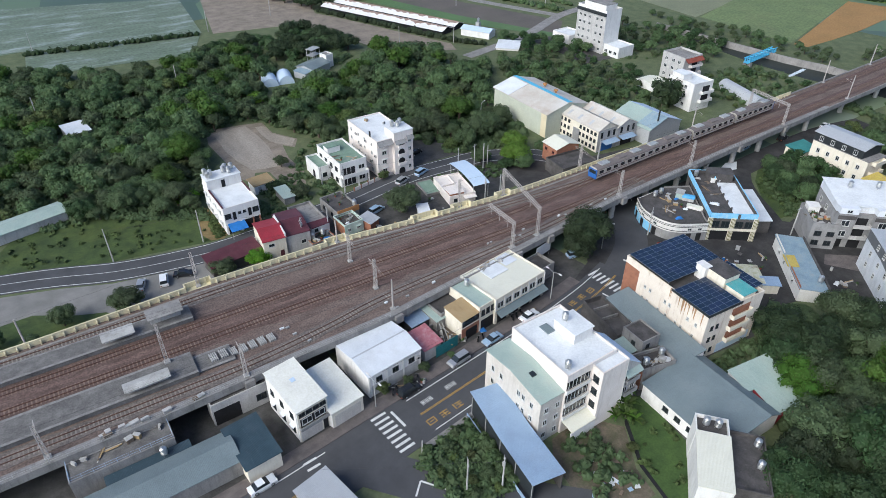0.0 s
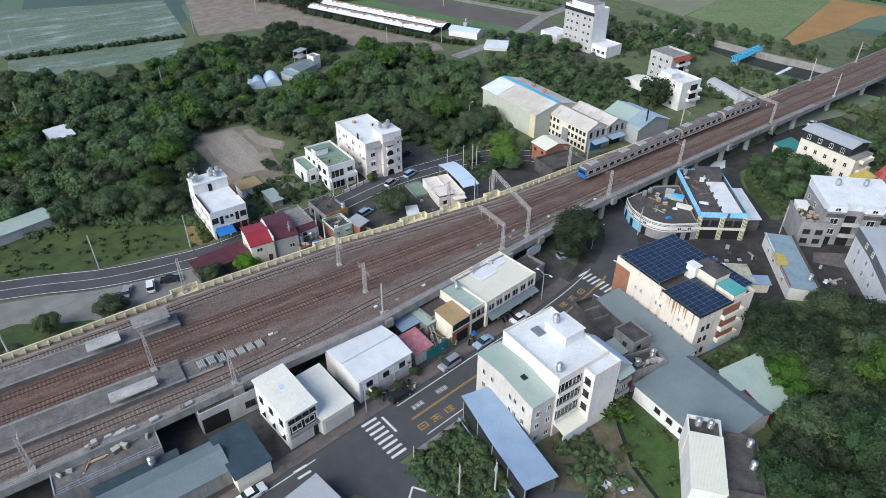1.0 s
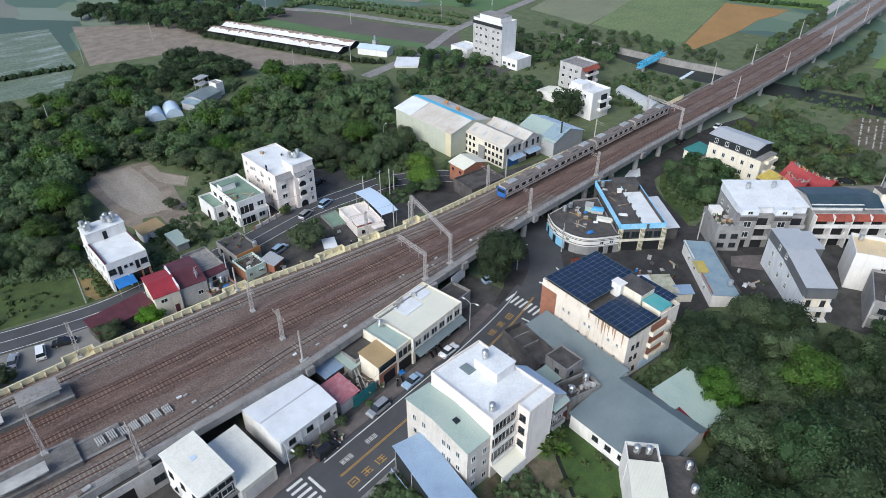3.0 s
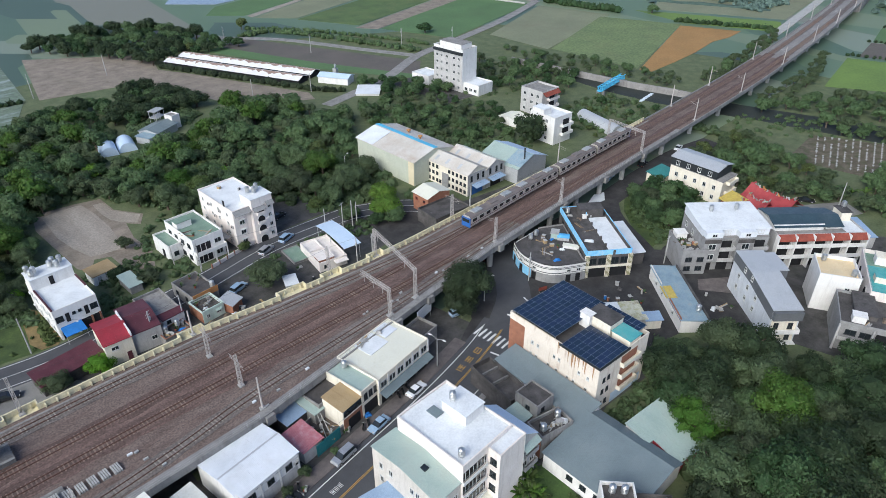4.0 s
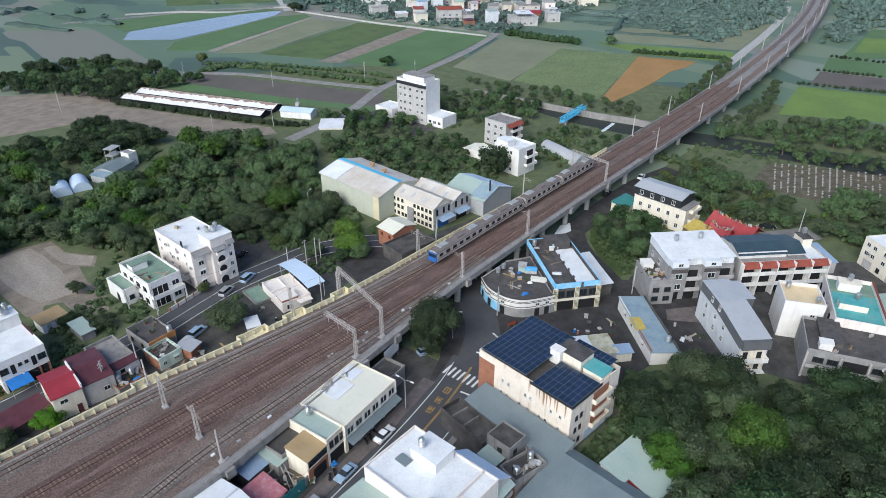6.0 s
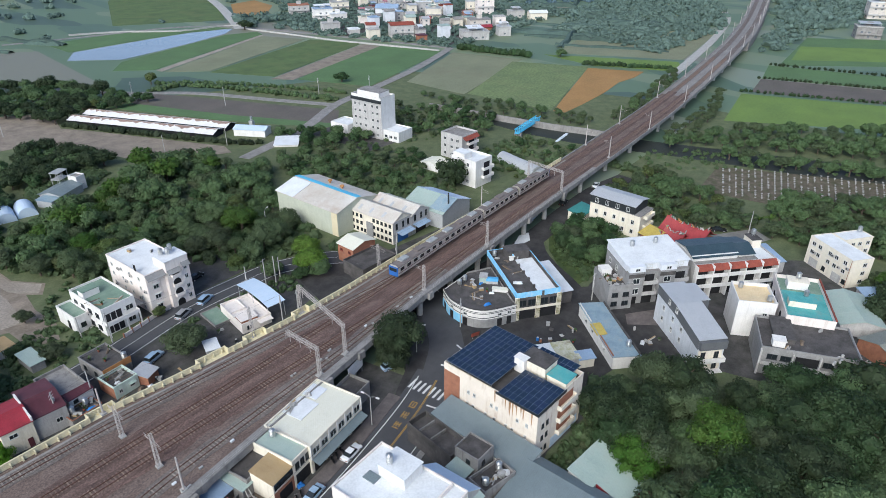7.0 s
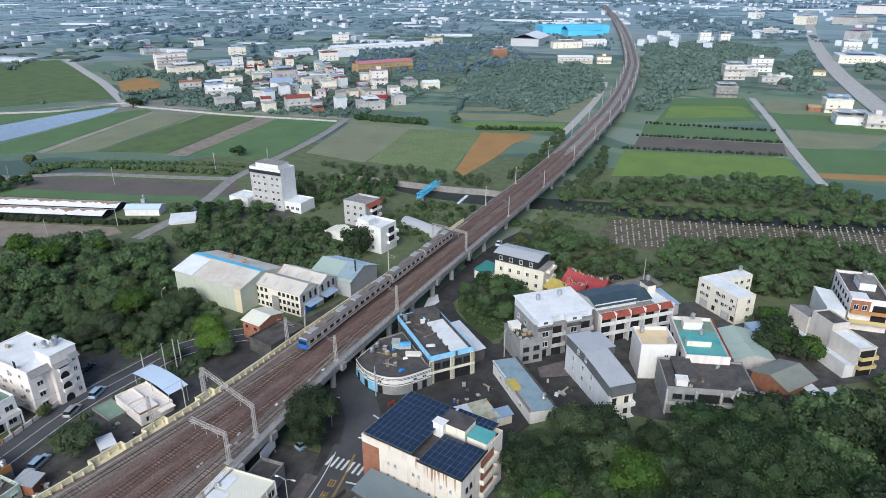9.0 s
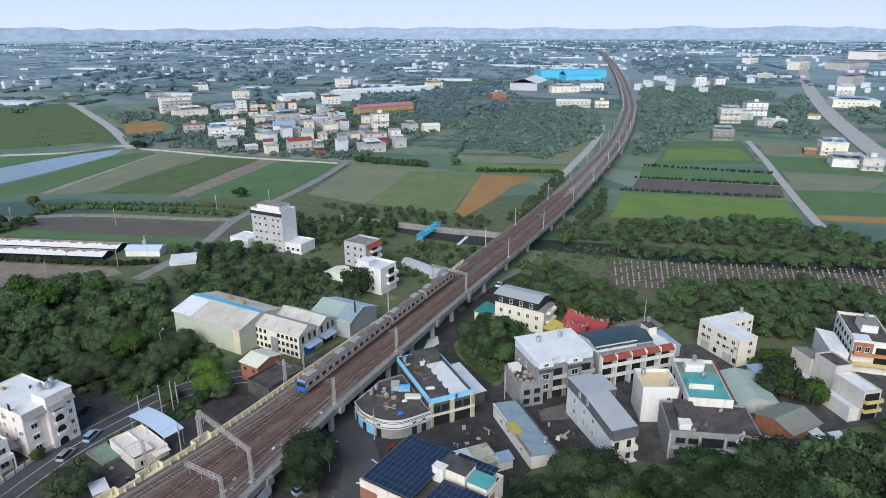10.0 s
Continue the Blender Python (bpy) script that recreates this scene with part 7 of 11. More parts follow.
def big_white():
    w, d, h = 11.0, 13.8, 13.2
    t = flat_house("apartment_house", "five-storey cream-white apartment house with a white coated roof", 60.4, 57.0, 2, w, d, h, "pinkwhite", "roofwhite", 0.35)
    for z in (4.2, 7.3, 10.3):
        slab_on(t, "S", w, d, -2.9, z, 5.0, 1.7, "glass", "glazing", 0.05)
        for u in spread(6, 0.85, -2.9):
            slab_on(t, "S", w, d, u, z, 0.08, 1.7, "frame", "mullion", 0.09)
        ledge(t, "S", w, d, -2.9, z - 0.55, 5.3, 0.35, 0.5, "white", "spandrel")
    awning(t, "S", w, d, -2.7, 3.2, 5.6, 2.6, 0.5, "creammetal", "porch_roof")
    roof_box("stair_head", "white stair head", t, 2.6, 0.6, h + 0.06, 4.2, 5.0, 2.0, "white", "roofwhite")
    for u, v in ((-4.2, -5.4), (1.6, 1.8)):
        water_tank(*on(t, u, v, h + 0.07 + (2.12 if u > 0 else 0)))
    bm = bmesh.new()
    box(bm, -1.4, 2.4, h + 0.065, 0.2, 4.6, h + 0.3)
    part("skylight", bm, M["greymetal"], t)
    bm = bmesh.new()
    box(bm, -5.5, -9.4, 0, 0.1, -9.25, 2.3)
    part("porch_wall", bm, M["white"], t)
    g = profile_house("apartment_house", "beige-rendered house with a pale green sheet roof", 52.5, 57.2, 2, 5.0, [(-7.0, 9.8), (0.6, 11.0), (7.0, 10.4)], "beige", "greenmetal", 0.15)
    w2, d2 = 5.0, 14.0
    windows(g, "W", w2, d2, (-5.0, -2.8, 1.8, 3.0, 5.0), (4.2, 7.2), 0.8, 1.2)
    windows(g, "S", w2, d2, (-1.2, 1.2), (1.2, 4.2, 7.0), 0.9, 1.2)
    bm = bmesh.new()
    box(bm, -0.4, -2.4, 10.62, 0.5, -1.4, 10.95)
    part("roof_hatch", bm, M["glass"], g)
    r = flat_house("apartment_house", "white stair wing of the apartment house", 63.7, 50.6, 2, 6.0, 5.4, 12.7, "pinkwhite", "roofwhite", 0.25)
    windows(r, "W", 6.0, 5.4, (1.5,), (4.3, 7.3, 10.1), 1.2, 1.3, "dark")
    downpipe(r, "S", 6.0, 5.4, 2.8, 0, 12.6)
    r2 = mono_house("townhouse", "grey-rendered rear house with a pale sloping roof", 68.7, 52.8, 2, 3.9, 8.4, 12.3, 9.4, "greywall", "skywhite", 0.1, along="x")
    windows(r2, "S", 3.9, 8.4, (-0.9, 0.9), (1.2, 4.0, 6.8), 1.1, 1.3)
    for z in (3.6, 6.4):
        ledge(r2, "S", 3.9, 8.4, 0.2, z, 3.2, 0.7, 0.8, "greytile")
    awning(r2, "S", 3.9, 8.4, 0.0, 9.2, 3.9, 1.0, 0.6, "greenmetal", "pent_roof")
    wall_ac(r2, "E", 3.9, 8.4, -2.0, 5.0)
    c = thing("carport", "open shed with a blue sheet roof along the waste ground", "shed", 46.6, 51.4, 0, -6)
    bm = bmesh.new()
    sheet(bm, [(-3.0, -9.8, 4.6), (3.0, -9.8, 4.2), (3.0, 0.4, 4.2), (-3.0, 0.4, 4.6)], 0.1)
    sheet(bm, [(-3.0, 0.404, 4.604), (3.0, 0.404, 4.204), (3.0, 9.8, 5.2), (-3.0, 9.8, 5.6)], 0.1)
    part("roof", bm, M["bluemetal"], c)
    bm = bmesh.new()
    box(bm, 2.6, -9.6, 0, 2.75, 9.6, 4.0)
    part("back_wall", bm, M["concretedark"], c)
    # added black sheet stands in for shade inside the open shed
    bm = bmesh.new()
    box(bm, -2.6, -9.6, 0.0, -2.5, 9.6, 4.3)
    part("side_wall", bm, M["black"], c, "black sheet painted for the dark inside of the shed")
    for v in (-9.4, -4.7, 0, 4.7, 9.4):
        bm = bmesh.new()
        tube(bm, (-2.7, v, 0), (-2.7, v, 4.4), 0.08)
        part("post", bm, M["steel"], c)
    f = thing("sheet_fence", "blue corrugated sheet fence panels", "fence", 46.6, 51.4, 0, -6)
    for k in range(9):
        bm = bmesh.new()
        box(bm, -3.6, -9.6 + k * 2.15, 0.0, -3.5, -7.6 + k * 2.15, 1.1 - 0.15 * (k % 3))
        part("panel", bm, M["bluemetal"], f)


def solar_building():
    w, d, h = 14.8, 21.4, 10.6
    t = flat_house("apartment_house", "four-storey rust-stained cream building with rooftop solar panels", 96.2, 59.4, -3, w, d, h, "rustwall", "concretedark", 0.9)
    for z, us in ((1.6, (-4.6, -3.2, 1.4, 4.4, 5.8, 8.6)), (4.5, (-4.8, -3.4, -0.4, 1.6, 4.2, 5.6, 8.4)), (7.3, (-4.6, -3.2, 0.8, 2.0, 6.6, 8.6))):
        windows(t, "W", w, d, us, (z,), 0.55, 0.75)
    windows(t, "S", w, d, (-5.6, -4.2), (1.4, 4.4, 7.2), 0.7, 1.0, "dark")
    slab_on(t, "S", w, d, 2.0, 0, 9.0, 2.4, "skywhite", "lower_wall", 0.05, "faded blue lower wall")
    for z in (2.8, 5.6, 8.4):
        ledge(t, "S", w, d, 1.6, z, 5.4, 0.9, 0.8, "creamwall")
        slab_on(t, "S", w, d, 1.6, z, 4.8, 1.9, "brick", "recess", 0.04)
    slab_on(t, "W", w, d, -8.7, 0.4, 3.9, 9.6, "brick", "brick_wall", 0.05, "bare red brick end wall")
    # two solar arrays: panel by panel
    bm = bmesh.new()
    box(bm, -0.8, -0.5, -0.02, 0.8, 0.5, 0.02)
    cell = mesh_of("solar_panel", bm, M["solar"])

    def array(name, u0, v0, nu, nv, z0, tilt, skip=()):
        a = thing(name, "rooftop array of dark blue solar panels on a steel frame", "solar panels")
        a.matrix_basis = t.matrix_basis @ pose(u0, v0, z0, tilt, 0, 0)
        for i in range(nu):
            for j in range(nv):
                if (i, j) in skip:
                    continue
                part("panel", cell, None, a).matrix_basis = pose(i * 1.66, j * 1.06, 0)
        fr = bmesh.new()
        for j in range(nv + 1):
            box(fr, -0.9, j * 1.06 - 0.56, -0.1, nu * 1.66 - 0.75, j * 1.06 - 0.5, 0.025)
        for i in range(nu + 1):
            box(fr, i * 1.66 - 0.86, -0.6, -0.1, i * 1.66 - 0.8, nv * 1.06 - 0.5, 0.026)
        part("frame", fr, M["solarframe"], a)
        for i in (0, nu - 1):
            for j in (0, nv // 2, nv - 1):
                q = bmesh.new()
                z = j * 1.06 * math.sin(radians(tilt))
                tube(q, (i * 1.66, j * 1.06, -0.1), (i * 1.66, j * 1.06, -(z0 - h - 0.1) - z), 0.05, 0.05, 6)
                part("strut", q, M["steel"], a)

    array("solar_array", -6.6, 0.0, 9, 10, h + 1.7, 0)
    array("solar_array", -6.9, -10.3, 5, 8, h + 1.2, 0)
    array("solar_array", 5.9, -8.8, 2, 8, h + 1.3, 0)
    for nm, q in (("edge_beam", (-7.9, -11.1, h + 0.75, -7.72, -1.9, h + 1.22)), ("edge_beam", (-7.7, -11.1, h + 0.75, 1.0, -10.92, h + 1.22))):
        bm = bmesh.new()
        box(bm, *q)
        part(nm, bm, M["black"], t, "dark steel edge beam under the panels")
    for k in range(12):
        bm = bmesh.new()
        tube(bm, (-7.6 + k * 0.76, -11.0, h + 0.3), (-7.6 + k * 0.76, -11.0, h + 0.76), 0.025, 0.025, 5)
        part("rail_post", bm, M["black"], t)
    rng = np.random.RandomState(3)
    for k in range(16):
        u, ln = rng.uniform(1.2, 10.4), rng.uniform(1.2, 4.2)
        bm = bmesh.new()
        wd = rng.uniform(0.08, 0.3)
        v = [bm.verts.new((x, -0.012, z)) for x, z in ((-wd, 0), (wd, 0), (wd * 0.25, -ln), (-wd * 0.4, -ln * rng.uniform(0.6, 0.9)))]
        bm.faces.new(v[::-1])
        part("rust_streak", bm, M["ruststain"], t).matrix_basis = face("W", w, d) @ pose(u, 0, h + 0.85)
    roof_box("stair_head", "grey stair head with a dark roof", t, 3.4, -3.4, h + 0.06, 4.0, 5.4, 2.8, "creamwall", "concretedark")
    roof_box("store_room", "roof store with a turquoise roof", t, 3.4, -8.4, h + 0.06, 3.4, 4.0, 1.6, "creamwall", "turquoise")
    roof_box("water_house", "small white rooftop hut", t, 1.2, -1.0, h + 0.06, 1.6, 2.2, 3.0, "white", "white")


M["ruststain"] = material("rust_stain", (0.3, 0.15, 0.06), (0.42, 0.28, 0.17), scale=1.5, fine=6, bump=0.02)


def sheds_right():
    w, d = 14.4, 16.6
    t = gable_house("warehouse", "wide warehouse with a dull grey-green sheet roof", 79.8, 39.9, -1, w, d, 3.6, 1.4, "white", "greymetal", "y", 0.3, split=0.8)
    windows(t, "W", w, d, spread(4, 2.6, 1.0), (1.6,), 1.2, 1.0, "dark")
    t = mono_house("warehouse", "narrow warehouse wing with a grey-green sheet roof", 84.9, 57.8, -4, 5.6, 20.6, 4.4, 5.2, "white", "greymetal", 0.25, along="x")
    t = mono_house("shed", "shed with a pale green sheet roof by the trees", 91.6, 39.2, -6, 9.4, 4.6, 3.6, 4.3, "greywall", "greenmetal", 0.2)
    t = mono_house("shed", "red-edged shed with a pale green sheet roof by the trees", 90.8, 34.0, -10, 6.4, 5.4, 3.0, 3.6, "red", "greenmetal", 0.2)
    t = flat_house("old_house", "old concrete shop with dark walled roof courts", 79.9, 64.4, -8, 4.6, 11.4, 3.4, "concretedark", "concretedark", 1.1)
    for q in ((-2.1, -0.1, 3.27, 2.1, 0.1, 4.1), (-2.1, 3.0, 3.27, 2.1, 3.2, 4.0)):
        bm = bmesh.new()
        box(bm, *q)
        part("court_wall", bm, M["concrete"], t)
    t = flat_house("old_house", "dark concrete stair tower of the old shops", 79.2, 55.8, -1, 4.4, 5.0, 6.8, "concrete", "concretedark", 0.35)
    windows(t, "S", 4.4, 5.0, (-0.8,), (5.3,), 0.9, 0.9, "dark")
    windows(t, "W", 4.4, 5.0, (0.4,), (5.2,), 0.9, 0.8, "dark")
    t = mono_house("shed", "roof shelter with a pale green sheet", 75.4, 56.0, -1, 2.6, 3.4, 4.6, 5.2, "concrete", "greenmetal", 0.2)
    t = flat_house("old_house", "brick and concrete house with roof tanks", 77.4, 50.8, -12, 6.8, 4.0, 4.6, "concrete", "concretedark", 0.7)
    slab_on(t, "W", 6.8, 4.0, 0.4, 0.2, 2.8, 4.2, "brick", "brick_wall", 0.05, "bare brick wall")
    for u, v in ((-2.0, -0.6), (2.0, 0.5)):
        water_tank(*on(t, u, v, 4.67))
    roof_goods(t, -2.6, -1.4, 2.6, 1.4, 4.67, 10, 63)
    t = mono_house("house", "narrow white house with a cream corrugated roof", 67.4, 29.8, -48, 5.0, 10.0, 6.4, 6.9, "white", "creammetal", 0.1)
    t = flat_house("house", "white house with roof tanks and a dark terrace", 72.4, 34.4, -48, 5.0, 3.6, 6.2, "white", "concretedark", 0.7)
    for u, v in ((-0.9, 0.2), (0.9, 0.2)):
        water_tank(*on(t, u, v, 6.27))
    t = flat_house("house", "low grey house with a dark flat roof", 72.6, 27.6, -48, 6.0, 11.0, 4.8, "concretedark", "concretedark", 0.6)
    water_tank(*on(t, 1.8, 3.6, 4.87)), water_tank(*on(t, 1.8, -0.6, 4.87))


M["redfade"] = material("faded_pink_sheet", (0.5, 0.2, 0.22), (0.38, 0.13, 0.15), scale=0.8, rough=0.55, fine=6, dirt_glint=0.5, dirt_glint_colour=(0.45, 0.42, 0.42), dirt_glint_scale=0.8, wave=1.6)
street_row(), big_white(), solar_building(), sheds_right()


# ---- houses across the square ----
def corner_shop():
    t = thing("corner_shop", "low wedge-shaped corner shop with a rounded white front", "shop", 0, 0, 0, 0)
    front = smooth_line([(118.0, 93.6), (115.4, 89.3), (114.7, 85.2), (115.2, 82.0), (116.7, 79.7), (118.9, 78.2), (121.0, 77.0), (123.3, 75.8)], 1.1)
    outer = front + [(124.6, 77.9), (134.0, 90.6), (128.0, 93.9)]
    n, nf = len(outer), len(front)
    FOOT.append((124, 85, 30, 16, 18))
    c = Vector((123.0, 85.5))
    inner = [tuple(Vector(p) + (c - Vector(p)).normalized() * 0.3) for p in outer]
    grow = [tuple(Vector(p) + (Vector(p) - c).normalized() * 0.1) for p in outer]
    bm = bmesh.new()
    prism(bm, outer, -0.3, 4.5)
    part("wall", bm, M["white"], t)
    bm = bmesh.new()
    prism(bm, inner, 4.504, 4.57)
    part("roof", bm, M["concretedark"], t)
    bm = bmesh.new()
    prism(bm, outer[:nf] + inner[:nf][::-1], 4.5, 4.95)
    part("parapet", bm, M["white"], t)
    bm = bmesh.new()
    prism(bm, outer[nf - 1:] + inner[nf - 1:][::-1], 4.5, 4.9)
    part("parapet", bm, M["concrete"], t)
    for z, hh, m, nm, ring_of in ((2.75, 0.12, "black", "band", grow), (3.9, 0.09, "black", "band", grow), (4.25, 0.07, "black", "band", grow), (4.95, 0.07, "concretedark", "coping", grow)):
        bm = bmesh.new()
        prism(bm, ring_of[:nf] + inner[:nf][::-1], z, z + hh)
        part(nm, bm, M[m], t)
    third = nf // 3
    for a, b, m, words in ((0, third + 1, "flakeblue", "faded sky blue shop front"), (third + 1, nf - 1, "greytile", "dark glazed shop front")):
        bm = bmesh.new()
        prism(bm, grow[a:b + 1] + inner[a:b + 1][::-1], 0.05, 2.4)
        part("shopfront", bm, M[m], t, words)
    fr, pn = window_meshes(1.0, 0.7, "plain")
    dr = bmesh.new()
    box(dr, -0.6, -0.05, 0, 0.6, 0.05, 2.1)
    door = mesh_of("door", dr, M["shade"])
    for k in (1, 4, 7, 13, 15, 19):
        if k >= nf - 1:
            continue
        a, b = Vector(grow[k]), Vector(grow[k + 1])
        p, ang = (a + b) / 2, math.degrees(math.atan2(b.y - a.y, b.x - a.x))
        o = part("window", fr, None, t)
        o.matrix_basis = pose(p.x, p.y, 3.0, 0, 0, ang)
        part("pane", pn, None, o)
        part("door", door, None, t).matrix_basis = pose(p.x, p.y, 0.1, 0, 0, ang)
    railing(t, front[nf // 2:], 5.0, 0.6, 1.2, "concretedark")
    h = thing("roof_shed", "small bright blue curved shed on a roof", "shed", 128.2, 86.2, 4.58, -56)
    bm = bmesh.new()
    rows = [[bm.verts.new((u, 0.9 * math.cos(math.pi * i / 8), 0.8 + 0.7 * math.sin(math.pi * i / 8))) for i in range(9)] for u in (-1.5, 1.5)]
    for i in range(8):
        bm.faces.new((rows[0][i], rows[1][i], rows[1][i + 1], rows[0][i + 1]))
    part("roof", bm, M["skyblue"], h)
    bm = bmesh.new()
    box(bm, -1.4, -0.85, 0, 1.4, 0.85, 0.82)
    part("body", bm, M["greywall"], h)
    d = thing("roof_duct", "white rooftop duct box with a lid", "duct", 126.2, 82.4, 4.58, -62)
    for q, m, nm in (((-1.9, -0.6, 0, 1.9, 0.6, 0.7), "white", "case"), ((-2.0, -0.7, 0.703, 2.0, 0.7, 0.78), "creammetal", "lid")):
        bm = bmesh.new()
        box(bm, *q)
        part(nm, bm, M[m], d)
    g = thing("roof_cabin", "grey-green sheet cabin on a roof", "cabin", 127.6, 88.4, 4.58, 30)
    for q, m, nm in (((-1.2, -0.9, 0, 1.2, 0.9, 1.5), "greenmetal", "body"), ((-1.35, -1.05, 1.503, 1.35, 1.05, 1.6), "concretelight", "lid")):
        bm = bmesh.new()
        box(bm, *q)
        part(nm, bm, M[m], g)
    water_tank(122.0, 91.6, 4.58), water_tank(124.4, 91.8, 4.58)
    rng = np.random.RandomState(68)
    for k in range(16):
        a = rng.rand()
        goods(118.5 + 10 * a + rng.uniform(-1, 1), 82.5 + 6 * a + rng.uniform(-2.5, 3.5), 4.58, rng, ("planks", "sheet", "crate", "barrel", "pot"))


def blue_parapet_house():
    w, d, h = 11.0, 22.0, 6.4
    t = flat_house("market_hall", "two-storey concrete market house with flaking blue parapet", 134.6, 81.7, -36.4, w, d, h, "concretedark", "concretedark", 1.0, ledge_mat="flakeblue")
    for side, us in (("W", [(0, d)]), ("S", [(-2.3, 6.3), (3.5, 4.0)])):
        for u, a in us:
            slab_on(t, side, w, d, u, h - 0.25, a, 1.3, "flakeblue", "parapet_panel", 0.08, "flaking sky blue parapet")
    windows(t, "S", w, d, (-3.9, -1.6, 1.6, 3.9), (3.7,), 1.9, 1.7, "dark")
    for u in (-5.3, 0, 5.3):
        slab_on(t, "S", w, d, u, 0, 1.1, 6.3, "creamwall", "pilaster", 0.35, "pale striped pilaster")
        for k in range(4):
            slab_on(t, "S", w, d + 0.7, u - 0.42 + 0.28 * k, 0, 0.12, 6.3, "stripe", "stripe", 0.03, "dark olive stripe")
    for u in (-2.7, 2.7):
        slab_on(t, "S", w, d, u, 0, 4.2, 2.8, "shade", "shopfront", 0.05)
    ledge(t, "S", w, d, 0, 3.1, 11.4, 0.5, 0.5, "creamwall", "canopy")
    windows(t, "W", w, d, spread(6, 3.0), (3.6,), 1.6, 1.5, "dark")
    bm = bmesh.new()
    box(bm, 0.4, -9.6, h + 0.065, 5.1, 6.0, h + 0.16)
    part("roof_coat", bm, M["roofwhite"], t, "white coated roof area")
    for v in (-8, -4.6, -1.2, 2.2, 5.4):
        bm = bmesh.new()
        box(bm, 0.0, v, h + 0.065, 0.36, v + 0.4, h + 0.9)
        part("roof_stub", bm, M["concretedark"], t)
    bm = bmesh.new()
    box(bm, -0.2, 6.1, h + 0.065, 0.05, 10.4, h + 1.7)
    part("blue_screen", bm, M["flakeblue"], t, "flaking blue roof screen")
    roof_goods(t, 0.8, 6.4, 3.4, 9.0, h + 0.07, 4, 66, ("unit",))
    roof_goods(t, -5, -9, -1, 8, h + 0.07, 6, 67, ("planks", "sheet"))
    roof_box("stair_head", "concrete stair head", t, 1.5, 8.2, h + 0.06, 6.0, 3.6, 2.2, "concretedark", "concretedark")
    roof_box("cabinet", "white rooftop unit", t, -0.4, 6.4, h + 0.06, 1.2, 1.0, 1.0, "white", "white")
    water_tank(*on(t, -4.2, 8.8, h + 0.07))
    m = mono_house("shed", "narrow lean-to with a white sheet roof", 142.2, 76.6, -36.4, 3.2, 15.0, 3.4, 3.6, "concretedark", "metalwhite", along="x")


def mansard_house():
    w, d = 8.0, 16.6
    t = flat_house("guest_house", "cream three-storey house with a black cladding top floor", 186.0, 79.0, -3, w, d, 7.2, "creamwall", "concrete", 0.0)
    windows(t, "W", w, d, spread(5, 3.0), (1.2, 4.2), 1.0, 1.3)
    bm = bmesh.new()
    box(bm, -w / 2 - 0.05, -d / 2 + 2.0, 7.2, w / 2, d / 2 + 0.05, 9.8)
    part("top_floor", bm, M["black"], t, "black clad top floor")
    windows(t, "W", w + 0.12, d, spread(4, 3.4, -1.0), (7.8,), 1.1, 1.3)
    bm = bmesh.new()
    sheet(bm, [(-w / 2 - 0.4, -d / 2 + 1.7, 9.85), (0, -d / 2 + 1.7, 10.8), (0, d / 2 + 0.4, 10.8), (-w / 2 - 0.4, d / 2 + 0.4, 9.85)], 0.12)
    sheet(bm, [(0.004, -d / 2 + 1.7, 10.8), (w / 2 + 0.4, -d / 2 + 1.7, 9.85), (w / 2 + 0.4, d / 2 + 0.4, 9.85), (0.004, d / 2 + 0.4, 10.8)], 0.12)
    part("roof_cover", bm, M["silver"], t)
    for z in (3.0, 6.0):
        ledge(t, "S", w, d, 0.5, z, 5.0, 1.2, 0.9, "creamwall")
    mono_house("shed", "shed with a teal sheet roof", 184.5, 91.0, -3, 8, 5, 2.6, 3.2, "creamwall", "tealroof")


M["tealroof"] = material("teal_roof_sheet", (0.05, 0.24, 0.22), (0.04, 0.18, 0.17), scale=0.4, rough=0.5, fine=6, wave=1.6)


